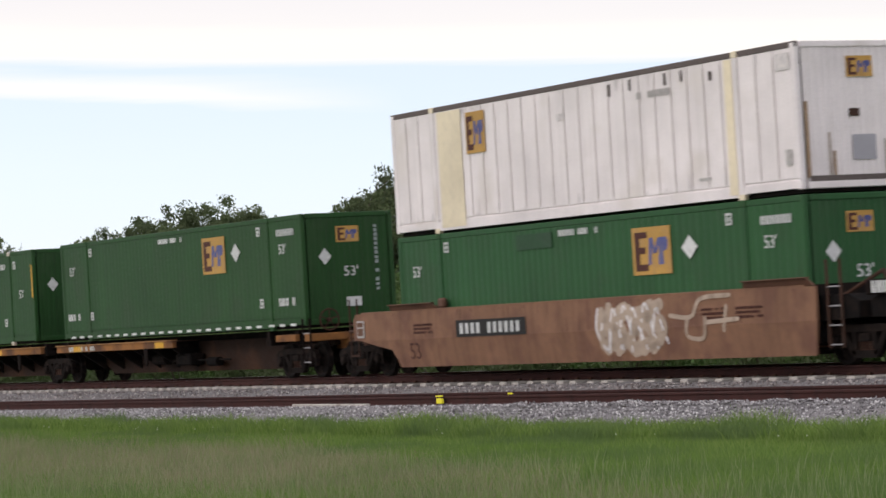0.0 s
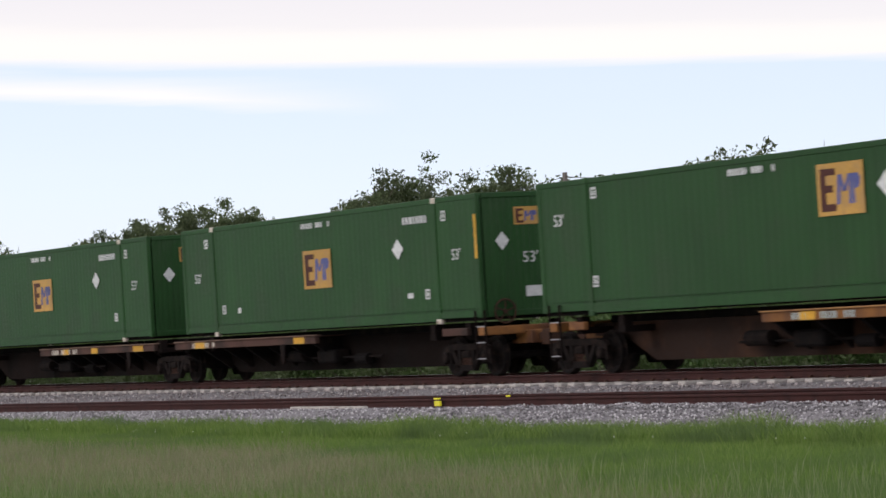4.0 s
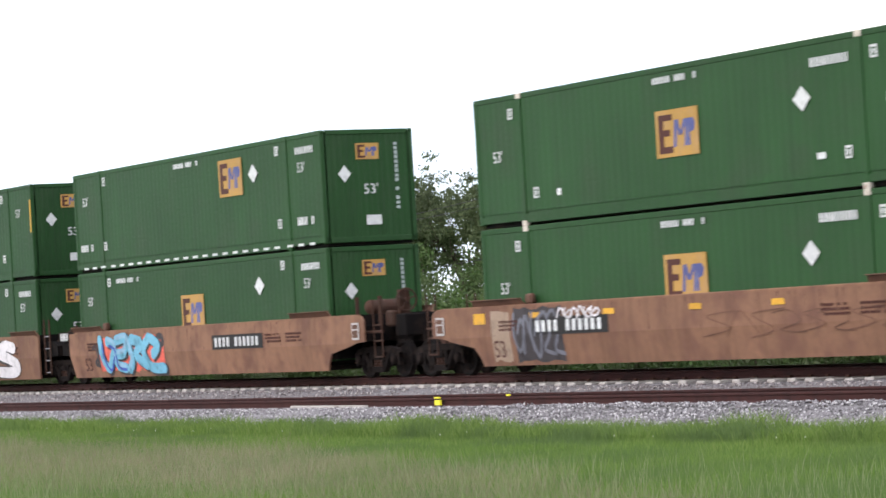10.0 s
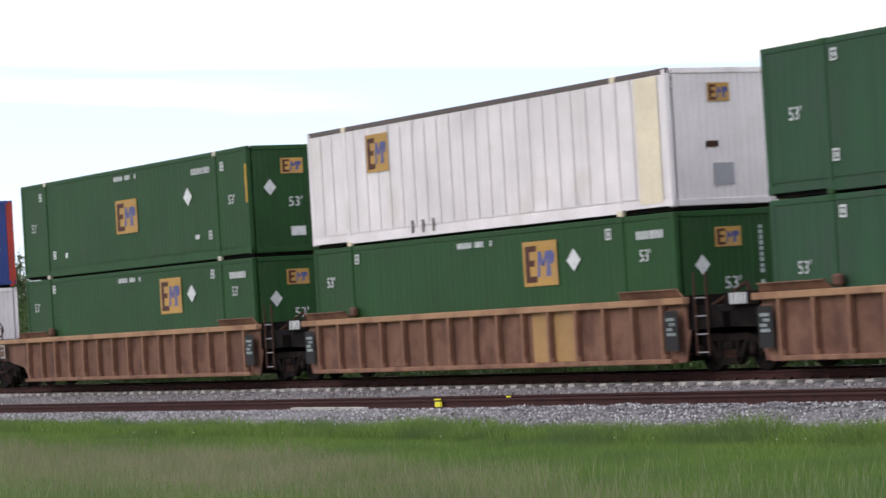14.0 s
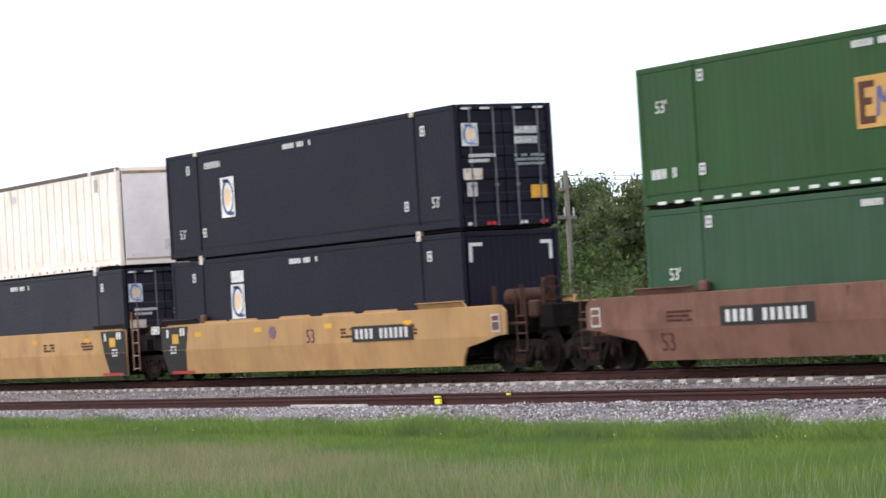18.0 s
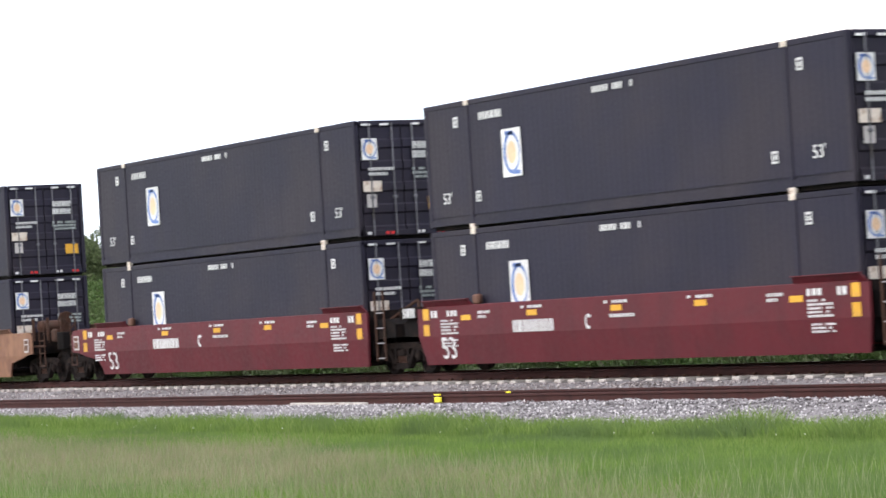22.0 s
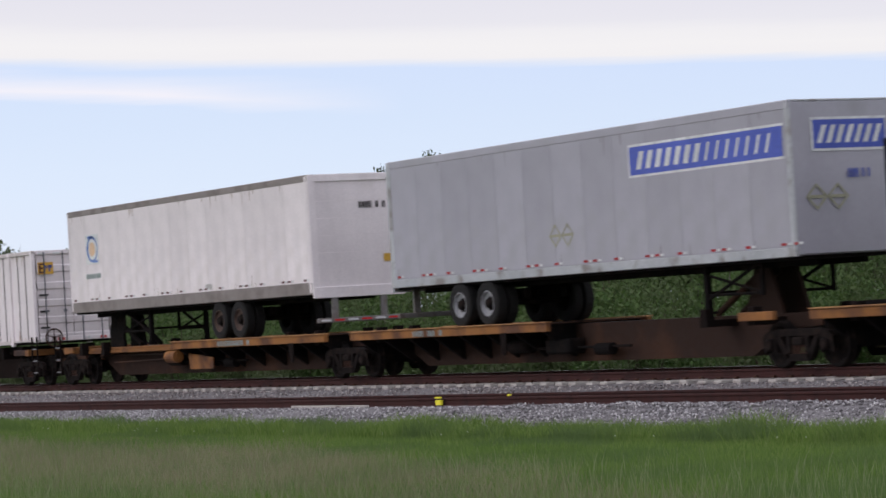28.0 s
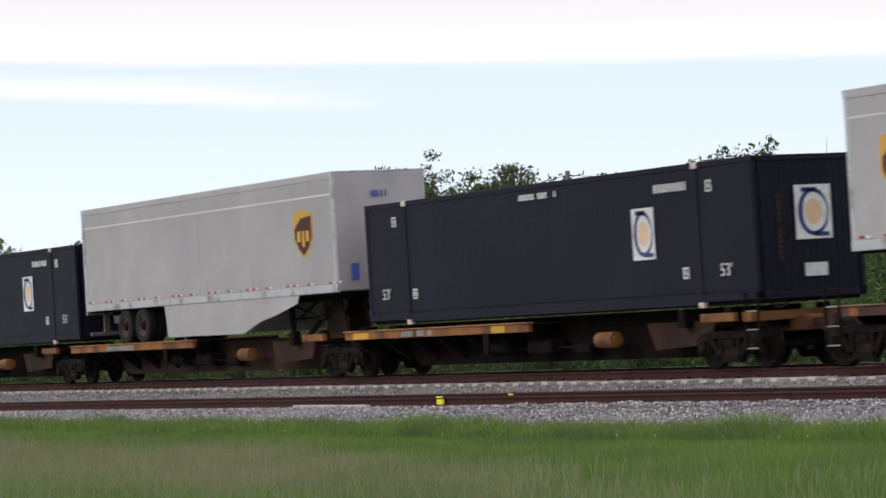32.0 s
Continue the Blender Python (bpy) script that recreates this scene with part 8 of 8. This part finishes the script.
def leaves(centres, radii, per, size, seed, squash=0.8):
    """Small bent leaf sprays scattered in clumps: arrays of points and triangles."""
    r = np.random.default_rng(seed)
    c = np.repeat(np.array(centres), per, 0)
    rad = np.repeat(np.array(radii), per)
    n = len(c)
    stretch = np.repeat(r.uniform(0.65, 1.4, (len(centres), 3)), per, 0)
    d = np.clip(r.normal(size=(n, 3)), -1.9, 1.9) * 0.55
    p = c + d * stretch * rad[:, None] * np.array((1, 1, squash))
    keep = r.random(n) < np.clip((rad / 0.42) ** 2, 0.15, 1)
    p = p[keep]
    n = len(p)
    a = r.normal(size=(n, 3))
    a /= np.linalg.norm(a, axis=1)[:, None]
    b = np.cross(a, r.normal(size=(n, 3)))
    b /= np.linalg.norm(b, axis=1)[:, None]
    k = (size * r.uniform(0.55, 1.3, n))[:, None]
    up = np.cross(a, b) * k * 0.25
    pts = np.stack([p - a * k, p + b * k * 0.45 + up, p + a * k * 1.1, p - b * k * 0.5 + up], 1)
    tri = np.array([(0, 1, 3), (1, 2, 3)])
    return pts.reshape(-1, 3), (tri[None] + 4 * np.arange(n)[:, None, None]).reshape(-1, 3)


def tree(x, y, h, w, seed, label, dense=1.0, material="leaf_oak"):
    """A trunk that forks into limbs, and a lumpy open crown of leaf sprays round their tips."""
    r = random.Random(seed)
    ob = tagged(new("tree"), label, "tree", "trees behind the track")
    s = Shape()
    fork = h * r.uniform(0.22, 0.34)
    top = Vector((r.uniform(-0.4, 0.4), r.uniform(-0.4, 0.4), fork))
    s.tube((0, 0, -0.3), top * 0.5, 0.030 * h, 9, 0.024 * h)
    s.tube(top * 0.5, top, 0.024 * h, 9, 0.019 * h)
    mids = []
    for k in range(7):
        a = 2 * math.pi * (k + r.uniform(-0.3, 0.3)) / 7
        m = Vector((math.cos(a) * w * 0.5, math.sin(a) * w * 0.5, fork + (h - fork) * r.uniform(0.3, 0.62)))
        s.tube(top, m, 0.012 * h, 6, 0.006 * h)
        mids.append(m)
    base = h * 0.30
    zc, half = (h + base) / 2 - 0.2, (h - base) / 2 - 0.25
    centres, radii = [], []
    for k in range(int(92 * dense)):
        d = Vector((r.gauss(0, 1), r.gauss(0, 1), r.gauss(0.25, 1))).normalized()
        lump = 0.90 + 0.38 * noise.noise(d * 1.9 + Vector((seed * 3.1, 0, 0)))
        q = (0.35 + 0.65 * r.random() ** 0.5) * lump
        p = Vector((d.x * w * q, d.y * w * q, zc + d.z * half * q))
        m = min(mids, key=lambda e: (e - p).length)
        s.tube(m, p, 0.02, 5, 0.006)
        centres.append(tuple(p))
        radii.append(r.uniform(0.30, 0.62))
    for k in range(26):
        p = Vector(r.choice(centres))
        out = (p - Vector((0, 0, zc))).normalized() * r.uniform(0.35, 0.75)
        s.tube(p, p + out, 0.012, 5, 0.004)
        centres.append(tuple(p + out))
        radii.append(r.uniform(0.18, 0.34))
    part("trunk", s.mesh("trunk", M["bark"]), ob)
    v2, t2 = leaves(centres, radii, 118, 0.104, seed)
    v2[:, 2] *= h / max(v2[:, 2].max(), 0.1)
    crown = heap("crown", v2, t2, M[material], "", "", "")
    crown.parent = ob
    ob.matrix_basis = pose(x, y, -0.85)
    return ob


OAK = "dark green oak with an uneven open crown"
TREES = [(-149.9, 28, 7.9, 2.6), (-146.3, 28, 8.0, 2.4), (-147.4, 30, 8.6, 2.6), (-141.5, 30, 9.2, 2.6), (-129.7, 26, 8.4, 2.5), (-126.9, 26, 8.0, 2.5), (-136.6, 32, 7.9, 2.6), (-128.7, 30, 7.5, 2.6), (-120.9, 28, 7.8, 2.2), (-118.3, 28, 8.0, 2.2), (-124.0, 32, 9.1, 2.6),
         (-122.9, 32, 10.2, 3.3), (-116.4, 32, 8.9, 2.6), (-105.6, 28, 8.5, 2.2), (-103.2, 28, 7.7, 2.3), (-101.0, 28, 7.7, 2.2), (-105.3, 32, 7.8, 2.4), (-94.0, 26, 6.9, 2.2), (-92.2, 26, 6.8, 2.2), (-93.7, 28, 7.4, 2.2), (-89.0, 26, 7.5, 2.0), (-92.8, 30, 7.4, 2.2), (-86.2, 26, 7.85, 2.2),
         (-82.0, 26, 7.0, 2.1), (-89.8, 32, 7.4, 2.3), (-78.0, 26, 6.6, 2.3), (-74.0, 27, 6.7, 2.4), (-158.5, 31, 6.9, 2.4), (-167.0, 28, 8.8, 2.4), (-175.0, 32, 7.8, 3.0), (-70.0, 28, 7.9, 3.0), (-64.5, 30, 7.6, 3.0), (-186.0, 30, 7.6, 3.0)]
for k, (x, y, h, w) in enumerate(TREES):
    tree(x, y, h, w, 40 + k, OAK)


def bush(x, y, h, w, seed, label):
    r = random.Random(seed)
    ob = tagged(new("bush"), label, "bush", "scrub behind the track")
    s = Shape()
    centres, radii = [], []
    for k in range(int(9 + 5 * w)):
        a, q = r.uniform(0, 6.28), w * math.sqrt(r.random())
        z = h * r.uniform(0.12, 0.95) * (1 - 0.35 * (q / w) ** 2)
        p = Vector((math.cos(a) * q, math.sin(a) * q, z))
        s.tube((p.x * 0.3, p.y * 0.3, -0.2), tuple(p), 0.03, 5, 0.01)
        centres.append(tuple(p))
        radii.append(r.uniform(0.45, 0.85))
    part("stem", s.mesh("stem", M["bark"]), ob)
    q = -x / (y + 34.3)
    near = 1.2 < q < 2.8
    v2, t2 = leaves(centres, radii, 185 if near else 60, 0.090 if near else 0.14, seed + 900, 0.9)
    f = heap("foliage", v2, t2, M["leaf_scrub"], "", "", "")
    f.parent = ob
    ob.matrix_basis = pose(x, y, -0.9)
    return ob


r0 = random.Random(77)
for row, (y0, h0, step) in enumerate(((11.5, 2.3, 2.6), (15.5, 3.6, 2.8), (20.5, 4.6, 3.1), (24.5, 5.3, 3.0))):
    for k in range(int(128 / step)):
        x = -175 + k * step + row * 0.9 + r0.uniform(-0.8, 0.8)
        bush(x, y0 + r0.uniform(-1.4, 1.4), h0 * r0.uniform(0.75, 1.2), r0.uniform(1.4, 2.1), 300 + 100 * row + k, "bright green scrub bush with thin stems")


# ---- grass ----
def blades(n, px, py, pz, h, w, lean, seed):
    r = np.random.default_rng(seed)
    a = r.uniform(0, 2 * np.pi, n)
    d = np.stack([np.cos(a), np.sin(a), np.zeros(n)], 1)
    t = r.uniform(0, 2 * np.pi, n)
    bend = np.stack([np.cos(t), np.sin(t), np.zeros(n)], 1) * (h * lean * r.uniform(0.2, 1, n))[:, None]
    b = np.stack([px, py, pz], 1)
    up = np.array((0, 0, 1.0))
    mid = b + up * (h * 0.55)[:, None] + bend * 0.35
    tip = b + up * h[:, None] + bend
    w = w[:, None]
    pts = np.stack([b - d * w, b + d * w, mid - d * w * 0.7, mid + d * w * 0.7, tip], 1)
    tri = np.array([(0, 1, 3), (0, 3, 2), (2, 3, 4)])
    return pts.reshape(-1, 3), (tri[None] + 5 * np.arange(n)[:, None, None]).reshape(-1, 3)


M["grass"] = island_mat("grass_blades", [(0.096, 0.165, 0.034), (0.128, 0.214, 0.041), (0.160, 0.256, 0.051), (0.212, 0.290, 0.088)], 0.8, ((0.112, 0.175, 0.058), 0.35, 0.45, 0.66), 0.2, 0.35)
M["lawn"] = island_mat("short_grass_blades", [(0.112, 0.182, 0.040), (0.150, 0.230, 0.050), (0.184, 0.272, 0.064), (0.232, 0.300, 0.098)], 0.85, ((0.124, 0.184, 0.064), 0.5, 0.46, 0.62), 0.15, 0.35)
M["seed_heads"] = island_mat("dry_seed_heads", [(0.215, 0.195, 0.118), (0.285, 0.255, 0.162), (0.360, 0.330, 0.220)], 0.9, ((0.195, 0.195, 0.115), 0.5, 0.50, 0.70), 0.1, 0.3)
M["pale_blades"] = island_mat("pale_grass_blades", [(0.14, 0.20, 0.07), (0.20, 0.25, 0.105), (0.30, 0.33, 0.18)], 0.8, None, 0.2, 0.3)
M["petals"] = island_mat("white_petals", [(0.62, 0.62, 0.50), (0.75, 0.75, 0.66)], 0.7)
heights = lambda a, b: np.array([land(p, q) for p, q in zip(a, b)])


def verge(n, y0, y1, seed):
    """Random spots on the near verge, in the wedge that lies before the camera."""
    r = np.random.default_rng(seed)
    y = r.uniform(y0, y1, n)
    d = y + 34.3
    return -d * 1.98 + d * r.uniform(-0.76, 0.76, n), y, r


def ripple(gx, gy, scale, seed):
    return np.array([noise.noise((a * scale, b * scale, seed)) for a, b in zip(gx, gy)])


# short mown grass next to the ballast, longer grass beyond it
gx, gy, r = verge(165000, -17.0, -7.1, 21)
keep = gy > -13.2 + 5.0 * np.minimum(0.0, -gx / (gy + 34.3) * -1 + 1.98) + 1.2 * ripple(gx, gy, 0.4, 4.0)
gx, gy = gx[keep], gy[keep]
v2, t2 = blades(len(gx), gx, gy, heights(gx, gy) - 0.02, r.uniform(0.07, 0.17, len(gx)) * (1 + 0.5 * ripple(gx, gy, 0.8, 6.0)), r.uniform(0.005, 0.011, len(gx)), 0.8, 22)
heap("short_grass", v2, t2, M["lawn"], "short green verge grass beside the ballast", "grass")
gx, gy, r = verge(100000, -22.5, -10.6, 29)
v2, t2 = blades(len(gx), gx, gy, heights(gx, gy) - 0.02, r.uniform(0.12, 0.28, len(gx)) * (1 + 0.5 * ripple(gx, gy, 0.5, 4.0)), r.uniform(0.003, 0.007, len(gx)), 0.9, 30)
heap("grass", v2, t2, M["grass"], "long green verge grass before the tracks", "grass")
gx, gy, r = verge(26000, -8.8, -6.6, 31)
tuft = ripple(gx, gy, 0.45, 14.0) + 0.5 * ripple(gx, gy, 1.7, 3.0)
keep = (tuft > -0.35) & (gy < -7.05 + 0.5 * tuft)
gx, gy, tuft = gx[keep], gy[keep], tuft[keep]
v2, t2 = blades(len(gx), gx, gy, np.minimum(heights(gx, gy), -0.78), r.uniform(0.18, 0.33, len(gx)) * (1 + 0.7 * np.clip(tuft, 0, 1)), r.uniform(0.006, 0.013, len(gx)), 0.9, 32)
heap("grass_tufts", v2, t2, M["lawn"], "ragged green tufts along the edge of the ballast", "grass")
gx, gy, r = verge(6500, -22.5, -14.0, 33)
v2, t2 = blades(len(gx), gx, gy, heights(gx, gy), r.uniform(0.25, 0.50, len(gx)), r.uniform(0.003, 0.006, len(gx)), 0.4, 34)
heap("pale_grass", v2, t2, M["pale_blades"], "pale dry blades in the near grass", "grass")
gx, gy, r = verge(80000, -22.0, -11.0, 23)
lean_left = -gx / (gy + 34.3) - 1.98
keep = -12.6 - gy + 1.8 * ripple(gx, gy, 0.3, 9.0) + 0.8 * ripple(gx, gy, 1.1, 2.0) + 10.0 * np.minimum(lean_left - 0.05, 0.0) > r.uniform(-0.8, 2.6, len(gx))
keep &= gy + 17.6 + ripple(gx, gy, 0.3, 5.0) > r.uniform(-2.5, 3.0, len(gx))
gx, gy = gx[keep], gy[keep]
v2, t2 = blades(len(gx), gx, gy, heights(gx, gy), r.uniform(0.24, 0.44, len(gx)), r.uniform(0.002, 0.0042, len(gx)), 0.75, 24)
heap("seed_grass", v2, t2, M["seed_heads"], "dry brownish seed stalks over the verge grass", "grass")
gx, gy, r = verge(40, -9.0, -7.4, 37)
fz = heights(gx, gy) + 0.14
v2 = oct_v[None] * 0.014 + np.stack([gx, gy, fz], 1)[:, None]
heap("flowers", v2.reshape(-1, 3), (oct_f[None] + 6 * np.arange(40)[:, None, None]).reshape(-1, 3), M["petals"], "tiny white flowers in the short grass", "flowers")
# weeds on the far side of the track
wx, wy = nr.uniform(-190, -40, 40000), nr.uniform(3.2, 12.0, 40000)
wh = nr.uniform(0.15, 0.55, 40000)
v2, t2 = blades(40000, wx, wy, heights(wx, wy) - 0.02, wh, nr.uniform(0.008, 0.02, 40000), 0.8, 25)
heap("weeds", v2, t2, M["leaf_scrub"], "rank green weeds beyond the track", "weeds")


# ---- movement ----
def ahead(t):
    """How far the train has gone at t seconds: 24.65 m/s, slowing slightly."""
    return 24.65 * t - 0.0085 * t * t


def motions():
    for ob, s, z in MOVING:
        walk(ob, [(t, pose(s + ahead(t), 0, z)) for t in range(0, 33, 4)])


motions()
